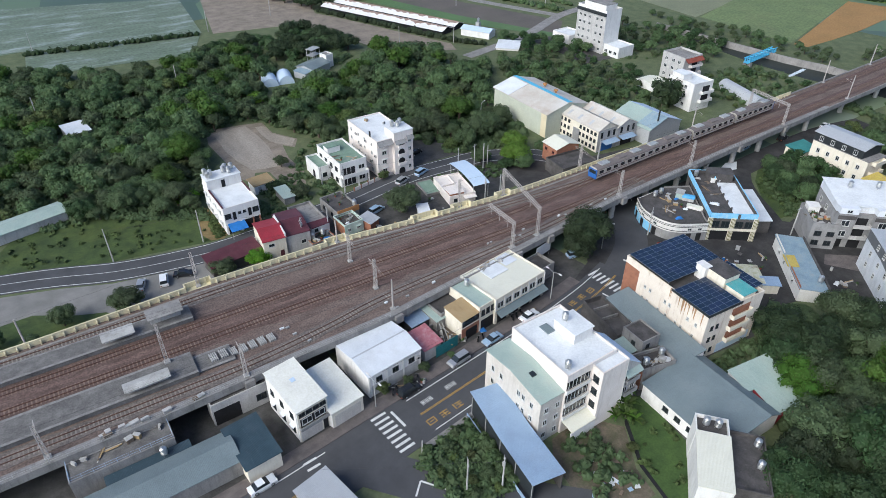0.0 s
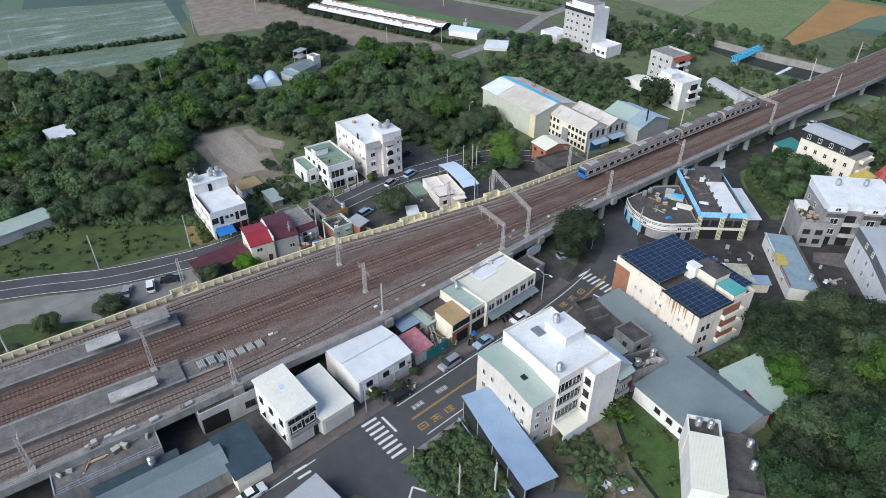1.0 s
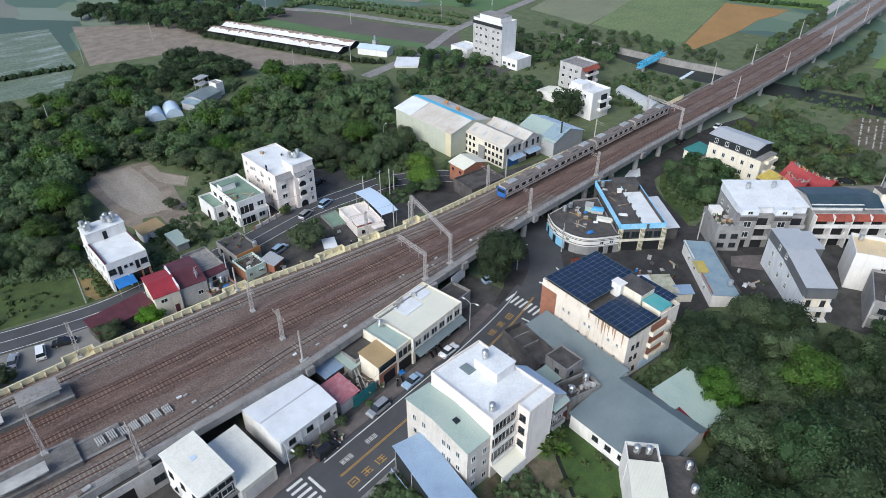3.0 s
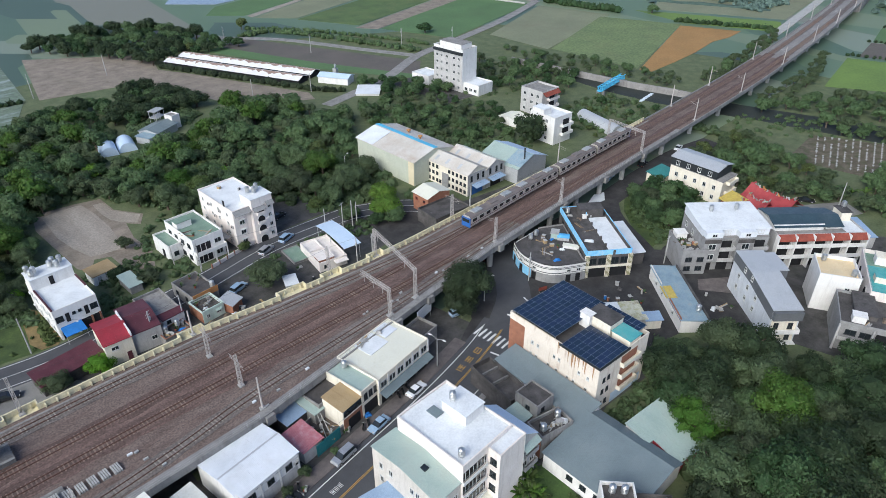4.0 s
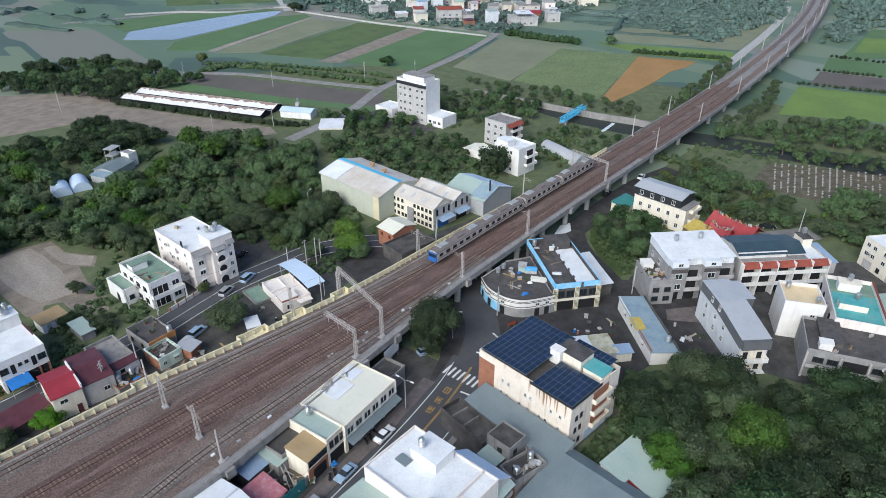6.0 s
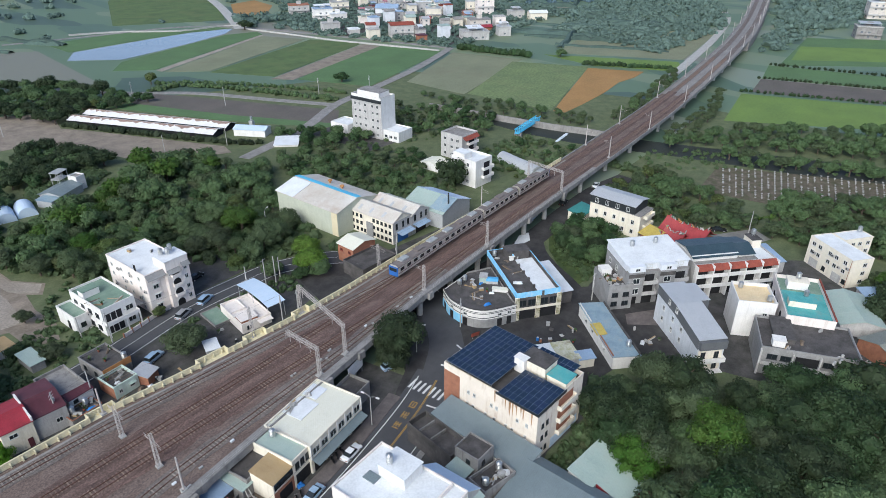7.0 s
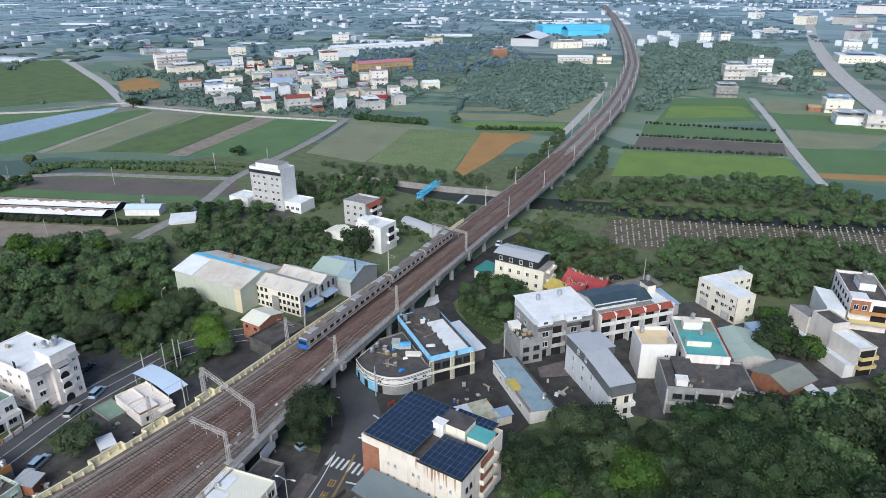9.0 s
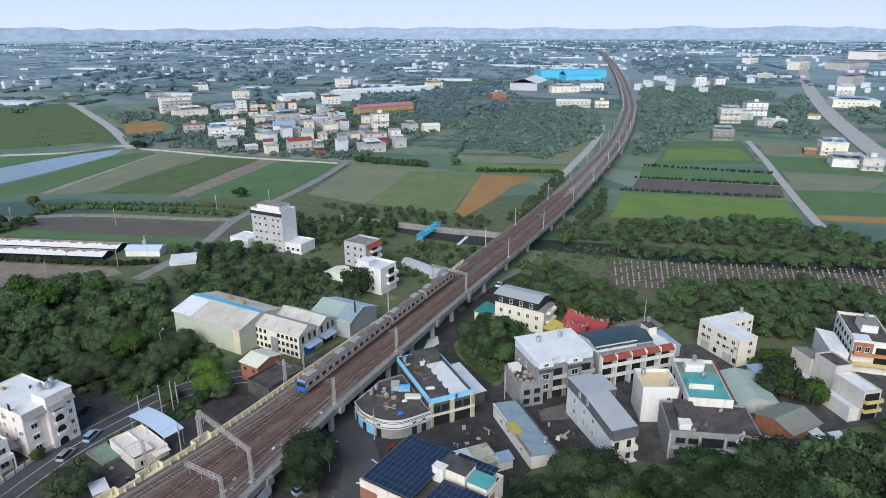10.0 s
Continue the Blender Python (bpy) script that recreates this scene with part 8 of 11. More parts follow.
def row_houses():
    w, d, h = 16.0, 12.4, 9.2
    t = flat_house("row_house", "grey-tiled three-storey row house with a white roof storey", 156.0, 58.4, -41.5, w, d, h, "greytile", "concrete", 0.0)
    bm = bmesh.new()
    box(bm, -w / 2 - 0.05, -d / 2 + 0.6, h, w / 2 - 0.0, d / 2, h + 2.0)
    part("top_floor", bm, M["metalwhite"], t, "white sheet-clad top floor")
    bm = bmesh.new()
    sheet(bm, [(-w / 2 - 0.4, -d / 2 + 0.2, h + 2.1), (w / 2 + 0.3, -d / 2 + 0.2, h + 2.1), (w / 2 + 0.3, d / 2 + 0.3, h + 2.7), (-w / 2 - 0.4, d / 2 + 0.3, h + 2.7)], 0.12)
    part("roof_cover", bm, M["roofwhite"], t)
    windows(t, "S", w, d - 1.3, spread(4, 4.0), (h + 0.6,), 1.4, 0.9)
    windows(t, "W", w + 0.12, d, (-3.5, 0.5), (4.2, 6.9), 1.1, 1.3)
    for u in (-6.0, 2.0):
        bm = bmesh.new()
        box(bm, u - 2.0, -d / 2 - 1.2, 3.0, u + 2.0, -d / 2 + 0.02, h + 0.6)
        part("bay", bm, M["greytile"], t)
        bm = bmesh.new()
        box(bm, u - 2.05, -d / 2 - 1.25, h + 0.6, u + 2.05, -d / 2 + 0.62, h + 2.05)
        part("bay_top", bm, M["metalwhite"], t)
        windows(t, "S", w, d + 2.4, (u,), (3.8, 6.6), 1.8, 1.5)
        windows(t, "S", w, d + 2.5, (u,), (h + 0.9,), 1.2, 0.8)
        slab_on(t, "S", w, d + 2.4, u, h - 0.9, 4.0, 1.0, "concretedark", "railing", 0.06)
    for u in (-2.0, 6.0):
        for z in (3.1, 6.1):
            ledge(t, "S", w, d, u, z, 3.8, 1.1, 0.9, "greywall")
            slab_on(t, "S", w, d, u, z, 2.4, 2.2, "shade", "door", 0.04)
    for u in spread(4, 4.0):
        slab_on(t, "S", w, d, u, 0, 2.6, 2.6, "shade", "door", 0.05)
    for u, v in ((-3.5, 2.0), (3.0, 2.6)):
        water_tank(*on(t, u, v, h + 2.5))
    g = flat_house("annex", "grey annex with a cluttered dark roof terrace", 146.6, 62.6, -41.5, 6.2, 9.6, 6.0, "greytile", "concretedark", 0.9)
    windows(g, "S", 6.2, 9.6, (-1.4, 1.4), (1.2, 3.7), 1.6, 1.2, "dark")
    roof_box("cabinet", "white rooftop box", g, -1.2, 2.8, 6.06, 2.6, 2.4, 1.6, "white", "white")
    roof_goods(g, -2.5, -4.2, 2.5, 1.2, 6.07, 20, 65)
    railing(g, [(-3.0, -4.7), (3.0, -4.7)], 6.95, 0.5)
    w, d, h = 22.0, 11.0, 8.6
    t = flat_house("row_house", "row of three-storey terraces with red-tiled eaves", 172.4, 44.4, -41.5, w, d, h, "greywall", "concrete", 0.3)
    bm = bmesh.new()
    box(bm, -w / 2, -d / 2 + 2.2, h + 0.07, 1.5, d / 2, h + 1.6)
    part("top_floor", bm, M["white"], t)
    bm = bmesh.new()
    sheet(bm, [(-w / 2 - 0.1, -d / 2 + 1.6, h + 1.3), (2.0, -d / 2 + 1.6, h + 1.3), (2.0, 0.4, h + 2.6), (-w / 2 - 0.1, 0.4, h + 2.6)], 0.12)
    sheet(bm, [(-w / 2 - 0.1, 0.404, h + 2.6), (2.0, 0.404, h + 2.6), (2.0, d / 2 + 0.2, h + 1.6), (-w / 2 - 0.1, d / 2 + 0.2, h + 1.6)], 0.12)
    part("roof_cover", bm, M["navy"], t, "dark blue sheet roof")
    bm = bmesh.new()
    sheet(bm, [(2.2, -d / 2 + 2.0, h + 0.9), (6.4, -d / 2 + 2.0, h + 0.9), (6.4, 0.2, h + 2.4), (2.2, 0.2, h + 2.4)], 0.12)
    sheet(bm, [(2.2, 0.204, h + 2.4), (6.4, 0.204, h + 2.4), (6.4, d / 2 + 0.2, h + 1.2), (2.2, d / 2 + 0.2, h + 1.2)], 0.12)
    part("roof_cover", bm, M["navy"], t, "dark blue sheet roof")
    bm = bmesh.new()
    box(bm, 2.3, -d / 2 + 2.6, h + 0.07, 6.3, d / 2 - 0.02, h + 0.95)
    part("top_floor", bm, M["white"], t)
    bm = bmesh.new()
    box(bm, 6.5, -d / 2 + 0.4, h + 0.066, w / 2 - 0.3, d / 2 - 0.4, h + 0.12)
    part("roof_patch", bm, M["roofwhite"], t, "peeling white roof coating")
    for u in spread(5, 4.4):
        awning(t, "S", w, d, u, h + 0.4, 4.1, 1.5, 1.2, "redtile", "tiled_eave")
        for z in (2.9, 5.8):
            ledge(t, "S", w, d, u, z, 3.9, 1.2, 0.9, "white")
            slab_on(t, "S", w, d, u, z, 2.8, 2.2, "shade", "door", 0.04)
        slab_on(t, "S", w, d, u, 0, 2.8, 2.5, "shade", "door", 0.05)
    for u in [-11.0] + spread(4, 4.4) + [11.0]:
        slab_on(t, "S", w, d, u, 0, 0.3, h + 0.3, "white", "party_wall", 1.3)
    roof_box("stair_head", "cream stair head", t, 9.0, 2.4, h + 0.13, 2.6, 3.6, 2.3, "creamwall", "concretedark")
    water_tank(*on(t, 9.2, 3.0, h + 2.6))
    mono_house("shed", "shed with a bright blue sheet roof", 188.0, 38.0, -41.5, 7, 9, 3.4, 4.0, "greywall", "bluemetal")




def south_cluster():
    w, d = 6.0, 19.8
    t = profile_house("townhouse", "white and dark grey house with a silver sheet roof", 140.4, 41.4, -43, w, [(-9.9, 8.0), (1.5, 9.6), (9.9, 9.7)], "coolwhite", "silver", 0.15, "slate", 2.4)
    b = flat_house("annex", "grey-clad rear block of the silver-roofed house", 147.2, 43.4, -43, 4.0, 7.0, 9.3, "slate", "silver", 0.0)
    windows(t, "W", w, d, (-6.0, -1.5, 2.5), (2.2, 5.0), 0.9, 1.3)
    windows(t, "W", w + 0.12, d, (-4.0, -0.5), (8.0,), 0.9, 1.2)
    slab_on(t, "S", w, d, 0, 5.9, 5.98, 2.0, "slate", "cladding", 0.9, "dark grey sheet hood")
    for z in (0.2, 3.0):
        ledge(t, "S", w, d, 0, z, 5.8, 1.4, 0.9 if z > 1 else 0, "white")
        slab_on(t, "S", w, d, 0, z, 5.4, 2.4, "creamwall", "wall_panel", 0.03)
        windows(t, "S", w, d + 0.1, (-1.6, 1.4), (z + 0.3,), 1.0, 1.5, "dark")
    t = flat_house("townhouse", "white house with a peach roof terrace", 155.6, 32.6, -62, 8.2, 8.6, 8.6, "white", "peach", 0.8)
    windows(t, "S", 8.2, 8.6, (2.0,), (5.5,), 1.0, 1.2)
    water_tank(*on(t, -2.4, 2.4, 8.67)), water_tank(*on(t, 2.8, -2.6, 8.67))
    t = flat_house("townhouse", "cream house with a turquoise coated roof terrace", 162.4, 23.4, -68, 9.9, 18.6, 7.6, "pinkwhite", "turquoise", 0.9)
    bm = bmesh.new()
    box(bm, -4.7, 3.4, 7.665, 4.7, 9.0, 7.72)
    part("roof_patch", bm, M["greenroof"], t, "grey-green coated roof half")
    bm = bmesh.new()
    box(bm, 4.75, -9.2, 8.6, 5.1, 9.2, 8.85)
    part("tile_edge", bm, M["redtile"], t, "red tiled parapet edge")
    roof_box("stair_head", "cream upper room", t, -0.8, -2.6, 7.66, 5.6, 2.4, 1.5, "creamwall", "turquoise")
    roof_box("stair_head", "white stair head", t, -0.6, 5.6, 7.66, 4.4, 2.8, 2.0, "white", "creamwall")
    water_tank(*on(t, 0.8, 1.4, 7.67)), water_tank(*on(t, -0.6, 5.6, 9.79))
    for v in (-8.6, -4.4, 0.2, 4.6):
        arch_on(t, "W", 9.9, 18.6, v, 4.4, 1.6, 2.2)
    railing(t, [(-4.8, -9.1), (-4.8, 9.1)], 8.55, 0.5)
    w, d, h = 18.8, 12.0, 6.4
    t = flat_house("old_house", "old two-storey grey house with a stained dark roof", 148.4, 19.4, -68, w, d, h, "greytile", "concretedark", 0.5)
    roof_box("roof_store", "low dark roof store", t, -4.6, 1.4, h + 0.06, 4.0, 8.6, 1.0, "concretedark", "concretedark")
    windows(t, "S", w, d, (-7, -4.4, 3.6, 7.0), (1.0, 4.1), 2.0, 1.2, "dark")
    ledge(t, "S", w, d, 0.2, 3.2, 18.6, 1.0, 0.7, "greywall")
    for u in (-9.3, -3.2, 2.0, 9.3):
        slab_on(t, "S", w, d, u, 0, 0.35, 6.3, "greywall", "pier", 0.5)
    # shaded hollow painted as a dark panel on the front
    slab_on(t, "S", w, d, -0.4, 3.4, 4.4, 2.2, "shade", "recess", 0.04)
    roof_box("stair_head", "white stair head", t, -6.0, -3.8, h + 0.06, 2.4, 2.0, 1.5, "white", "white")
    t = flat_house("apartment_house", "long cream three-storey house with a white roof", 195.9, 21.5, -38, 6.4, 14.8, 8.0, "creamwall", "roofwhite", 0.12)
    windows(t, "W", 6.4, 14.8, (-5.6, -3.4, 0.2, 2.4, 5.4), (3.6, 6.0), 1.2, 1.1, "plain")
    for u in (-4.4, 3.8):
        slab_on(t, "W", 6.4, 14.8, u, 0.2, 3.0, 2.3, "greywall", "door", 0.05, "grey roller shutter")
    windows(t, "W", 6.4, 14.8, (-0.6, 6.4), (1.0,), 1.1, 1.2, "dark")
    windows(t, "S", 6.4, 14.8, (0.8,), (1.2, 3.6, 6.0), 1.2, 1.1)
    for u, z in ((-4.5, 4.0), (1.3, 6.2), (4.0, 4.2), (6.6, 5.2)):
        wall_ac(t, "W", 6.4, 14.8, u, z)
    downpipe(t, "W", 6.4, 14.8, 7.2, 0, 8.0, "brick")
    t = flat_house("apartment_house", "cream wing of a three-storey house", 205.2, 20.5, -37, 9.2, 4.5, 8.04, "creamwall", "roofwhite", 0.12)
    windows(t, "S", 9.2, 4.5, (-1.6, 0.6, 3.2), (3.6, 6.0), 1.2, 1.1)
    water_tank(*on(t, 3, 1, 8.11))
    gable_house("shed", "low house with an olive grey sheet roof", 163.0, 4.0, -32, 10.0, 9.4, 3.4, 1.5, "brick", "olivemetal", "x")
    gable_house("shed", "long shed with a dull green sheet roof", 173.6, 14.0, -62, 9.5, 14.0, 3.2, 1.2, "greywall", "greenmetal", "y")
    mono_house("shed", "shed with a pale blue sheet roof", 184.0, 11.0, -50, 5.0, 6.0, 3.0, 3.4, "greywall", "bluemetal")
    w, d = 9.6, 19.0
    t = flat_house("townhouse", "brown-tiled three-storey house with orange railed balconies", 212.0, -11.6, -78, w, d, 8.6, "pinkwhite", "concretedark", 0.8)
    slab_on(t, "S", w, d, -2.4, 5.6, 4.6, 3.2, "brick", "tiled_front", 0.05, "brown tiled front")
    for z in (2.8, 5.6):
        ledge(t, "S", w, d, 0, z, 9.4, 1.4, 0.9, "orangewall" if z > 3 else "yellowwall")
        slab_on(t, "S", w, d, 2.4, z, 3.6, 2.2, "shade", "door", 0.06)
    windows(t, "S", w, d + 0.1, (-3.4, -1.4), (6.2,), 1.2, 1.5)
    windows(t, "W", w, d, spread(6, 2.8), (1.2, 4.2, 7.0), 1.1, 1.2, "dark")
    roof_box("stair_head", "white stair head", t, 0.6, 1.0, 8.66, 4.0, 6.0, 2.2, "white", "concrete")
    bm = bmesh.new()
    box(bm, -4.0, -8.8, 8.665, 0.0, -3.6, 8.74)
    part("roof_patch", bm, M["roofwhite"], t, "peeling white roof coating")
    water_tank(*on(t, 0.4, 2.4, 10.98))
    t = mono_house("house", "white two-storey house with a bright white roof", 206.4, -4.2, 15.5, 13.5, 4.8, 5.4, 6.2, "white", "roofwhite", 0.1)
    windows(t, "S", 13.5, 4.8, spread(4, 3.0), (1.2, 3.6), 0.9, 1.1, "dark")
    windows(t, "W", 13.5, 4.8, (-1.0, 1.0), (3.2,), 0.8, 1.0, "dark")
    t = flat_house("terrace_house", "beige terrace house with a dark flat roof", 187.4, -4.2, 41.5, 7.0, 4.8, 9.0, "beige", "concretedark", 0.3)
    t = flat_house("terrace_house", "beige terrace end house with yellow balconies", 181.0, -9.4, 41.5, 9.2, 4.8, 7.2, "beige", "roofwhite", 0.4)
    for z in (2.6, 5.0):
        ledge(t, "W", 9.2, 4.8, 0, z, 4.7, 1.1, 0.8, "yellowwall")
    for z in (0.1, 2.7, 5.1):
        # dark panels paint the shade behind each balcony
        slab_on(t, "W", 9.2, 4.8, 0, z, 4.0, 1.9, "shade", "recess", 0.04)
    t = mono_house("terrace_house", "beige terrace house with a sloping parapet", 192.6, 1.0, 41.5, 7.0, 4.8, 6.6, 7.4, "beige", "concrete", 0.05)
    mono_house("lean_to", "white sheet lean-to along the terrace", 188.4, 2.6, 41.5, 7.6, 2.4, 2.6, 3.4, "greywall", "metalwhite", 0.1)
    mono_house("lean_to", "white sheet-roofed annex of the terrace", 178.2, -6.4, 41.5, 9.0, 2.8, 3.0, 3.8, "white", "metalwhite", 0.1)
    mono_house("carport", "open carport with white sheet roof", 161.4, -6.8, -48, 2.6, 4.4, 2.3, 2.7, "concretedark", "metalwhite")
    mono_house("shed", "small shed with a white sheet roof", 161.6, -1.6, -48, 2.4, 4.0, 2.2, 2.6, "concretedark", "metalwhite")
    gable_house("shack", "low dark brown timber shack", 153.8, 0.0, -60, 5.5, 7.0, 2.2, 0.9, "wood", "woodroof", "x")
    # yard clutter roofs by the square
    t = mono_house("shack", "low shack with faded blue sheet roof and yellow tarpaulin", 130.2, 55.6, -42, 6.0, 20.6, 3.4, 3.0, "white", "fadedblue", along="x")
    windows(t, "W", 6.0, 20.6, (-5.5, -1.5, 5.5), (1.4,), 1.0, 1.0, "hood")
    slab_on(t, "W", 6.0, 20.6, -6.4, 3.0, 7.6, 0.9, "white", "side_parapet", 0.1)
    bm = bmesh.new()
    sheet(bm, [(-3.7, -2.6, 3.5), (-1.2, -2.6, 3.62), (-1.2, 2.0, 3.62), (-3.7, 2.0, 3.5)], 0.06)
    part("tarpaulin", bm, M["yellowroof"], t, "yellow tarpaulin over the roof edge")
    for k, u in enumerate((-3.0, 3.0)):
        bm = bmesh.new()
        box(bm, u - 0.12, -10.2, 3.0, u + 0.12, -2.8 if k == 0 else 10.2, 3.75)
        part("parapet", bm, M["concretedark" if k else "brick"], t)
    water_tank(*on(t, 1.6, -7.4, 3.3))
    t = flat_house("shack", "patched shack with rust-stained white roof sheets", 117.6, 59.4, -38, 4.4, 6.4, 2.6, "greywall", "patched", 0.0)
    t = mono_house("shack", "low shack with a pale patched roof", 115.4, 63.0, -38, 4.0, 3.4, 2.2, 2.5, "greywall", "roofwhite")
    t = mono_house("shack", "small shack with a blue sheet roof", 119.0, 55.4, -38, 3.4, 2.4, 2.4, 2.7, "creamwall", "bluemetal")
    # temple
    t = thing("temple", "small temple with a red curved roof and dragon-like ridge curls", "temple", 185.4, 58.4, 0, 80)
    FOOT.append((185.4, 58.4, 80, 13, 9))
    bm = bmesh.new()
    box(bm, -6, -3.6, -0.2, 6, 3.6, 4.6)
    part("wall", bm, M["brick"], t)
    part("roof", curved_roof(13.4, 9.4, 4.2, 2.9, 0.9), M["templered"], t)
    porch = part("porch_roof", curved_roof(6.4, 5.2, 3.6, 2.2, 0.9), M["templered"], t)
    porch.matrix_basis = pose(1.2, 4.4, 0)
    rng = np.random.RandomState(4)
    for u0, u1, v, z, n in ((-6.2, 6.2, 0, 7.1, 18), (-1.8, 4.2, 4.4, 5.9, 12), (-1.8, -1.8, 6.6, 4.4, 3), (4.2, 4.2, 6.6, 4.4, 3)):
        for k in range(n):
            u = u0 + (u1 - u0) * k / max(1, n - 1)
            f = abs(k / max(1, n - 1) - 0.5) * 2
            bm = bmesh.new()
            p = Vector((u, v + rng.uniform(-0.15, 0.15), z + 0.8 * f ** 3))
            for i in range(4):
                q = p + Vector((rng.uniform(-0.4, 0.4), rng.uniform(-0.25, 0.25), rng.uniform(0.02, 0.25)))
                tube(bm, p - Vector((0, 0, 0.25)) if i == 0 else p, q, 0.24 - 0.04 * i, 0.2 - 0.04 * i, 5)
                p = q
            part("ridge_curl", bm, M[["concretelight", "orangewall", "greenroof", "concrete", "templered"][rng.randint(5)]], t)
    t = gable_house("temple_hall", "temple forehall with a yellow glazed roof", 181.0, 65.8, -22, 6.6, 4.8, 4.0, 1.3, "brick", "yellowroof", "y", 0.6, "temple", split=0.6)


def curved_roof(length, depth, z0, rise, up):
    """A hipless oriental roof: slopes hollow towards the eaves and the ends swing up."""
    bm = bmesh.new()
    nu, nv = 16, 12
    top, low = [], []
    for i in range(nu + 1):
        f = i / nu * 2 - 1
        row = []
        for k in range(nv + 1):
            g = k / nv * 2 - 1
            row.append((f * length / 2, g * depth / 2, z0 + rise * (1 - abs(g)) ** 1.5 + up * abs(f) ** 3))
        top.append([bm.verts.new(p) for p in row])
        low.append([bm.verts.new((p[0], p[1], p[2] - 0.2)) for p in row])
    for i in range(nu):
        for k in range(nv):
            bm.faces.new((top[i][k], top[i + 1][k], top[i + 1][k + 1], top[i][k + 1]))
            bm.faces.new((low[i][k + 1], low[i + 1][k + 1], low[i + 1][k], low[i][k]))
    for i in range(nu):
        for k in (0, nv):
            bm.faces.new((top[i][k], low[i][k], low[i + 1][k], top[i + 1][k]))
    for k in range(nv):
        for i in (0, nu):
            bm.faces.new((top[i][k], top[i][k + 1], low[i][k + 1], low[i][k]))
    bmesh.ops.recalc_face_normals(bm, faces=bm.faces)
    return bm


M["olivemetal"] = material("olive_sheet", (0.26, 0.27, 0.23), (0.2, 0.21, 0.18), scale=0.3, rough=0.55, fine=6, dirt_glint=0.3, dirt_glint_scale=0.3, wave=1.6)
M["patched"] = material("patched_sheet", (0.62, 0.6, 0.5), (0.4, 0.38, 0.2), scale=0.7, fine=5, dirt_glint=0.7, dirt_glint_colour=(0.17, 0.12, 0.09), dirt_glint_scale=0.5)
M["templered"] = material("red_glazed_tile", (0.36, 0.06, 0.06), (0.26, 0.04, 0.045), scale=0.7, rough=0.45, fine=8, wave=2.2)
M["yellowwall"] = material("yellow_wall", (0.6, 0.47, 0.2), (0.48, 0.37, 0.16), scale=0.5, fine=7)
M["flakeblue"] = material("flaking_blue_paint", (0.16, 0.48, 0.74), (0.27, 0.58, 0.78), scale=0.7, fine=6, dirt_glint=0.8, dirt_glint_colour=(0.62, 0.66, 0.66), dirt_glint_scale=0.45, streak=True, dirt_glint_from=0.5)
M["woodroof"] = material("dark_wood_roof", (0.06, 0.045, 0.038), (0.035, 0.027, 0.023), scale=0.8, fine=6)
M["stripe"] = material("olive_stripe", (0.16, 0.15, 0.03), (0.11, 0.1, 0.025), scale=0.8, fine=6)
M["peach"] = material("peach_roof_coating", (0.74, 0.58, 0.36), (0.64, 0.5, 0.31), scale=0.3, fine=5, dirt_glint=0.3, dirt_glint_colour=(0.5, 0.44, 0.33), dirt_glint_scale=0.25)
corner_shop(), blue_parapet_house(), mansard_house(), row_houses(), south_cluster()

# ---- the village and works in the distance ----
FARWIN = {}
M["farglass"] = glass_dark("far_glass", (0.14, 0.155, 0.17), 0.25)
# wall colour of the farthest buildings, greyed blue to paint in haze
M["farwall"] = material("hazed_far_wall", (0.52, 0.55, 0.58), (0.45, 0.48, 0.52), scale=0.02, fine=0.3, bump=0.0)


def clear_far(x, y, r):
    return all((x - q[0]) ** 2 + (y - q[1]) ** 2 > (r + max(q[3], q[4]) * 0.5) ** 2 for q in FOOT)


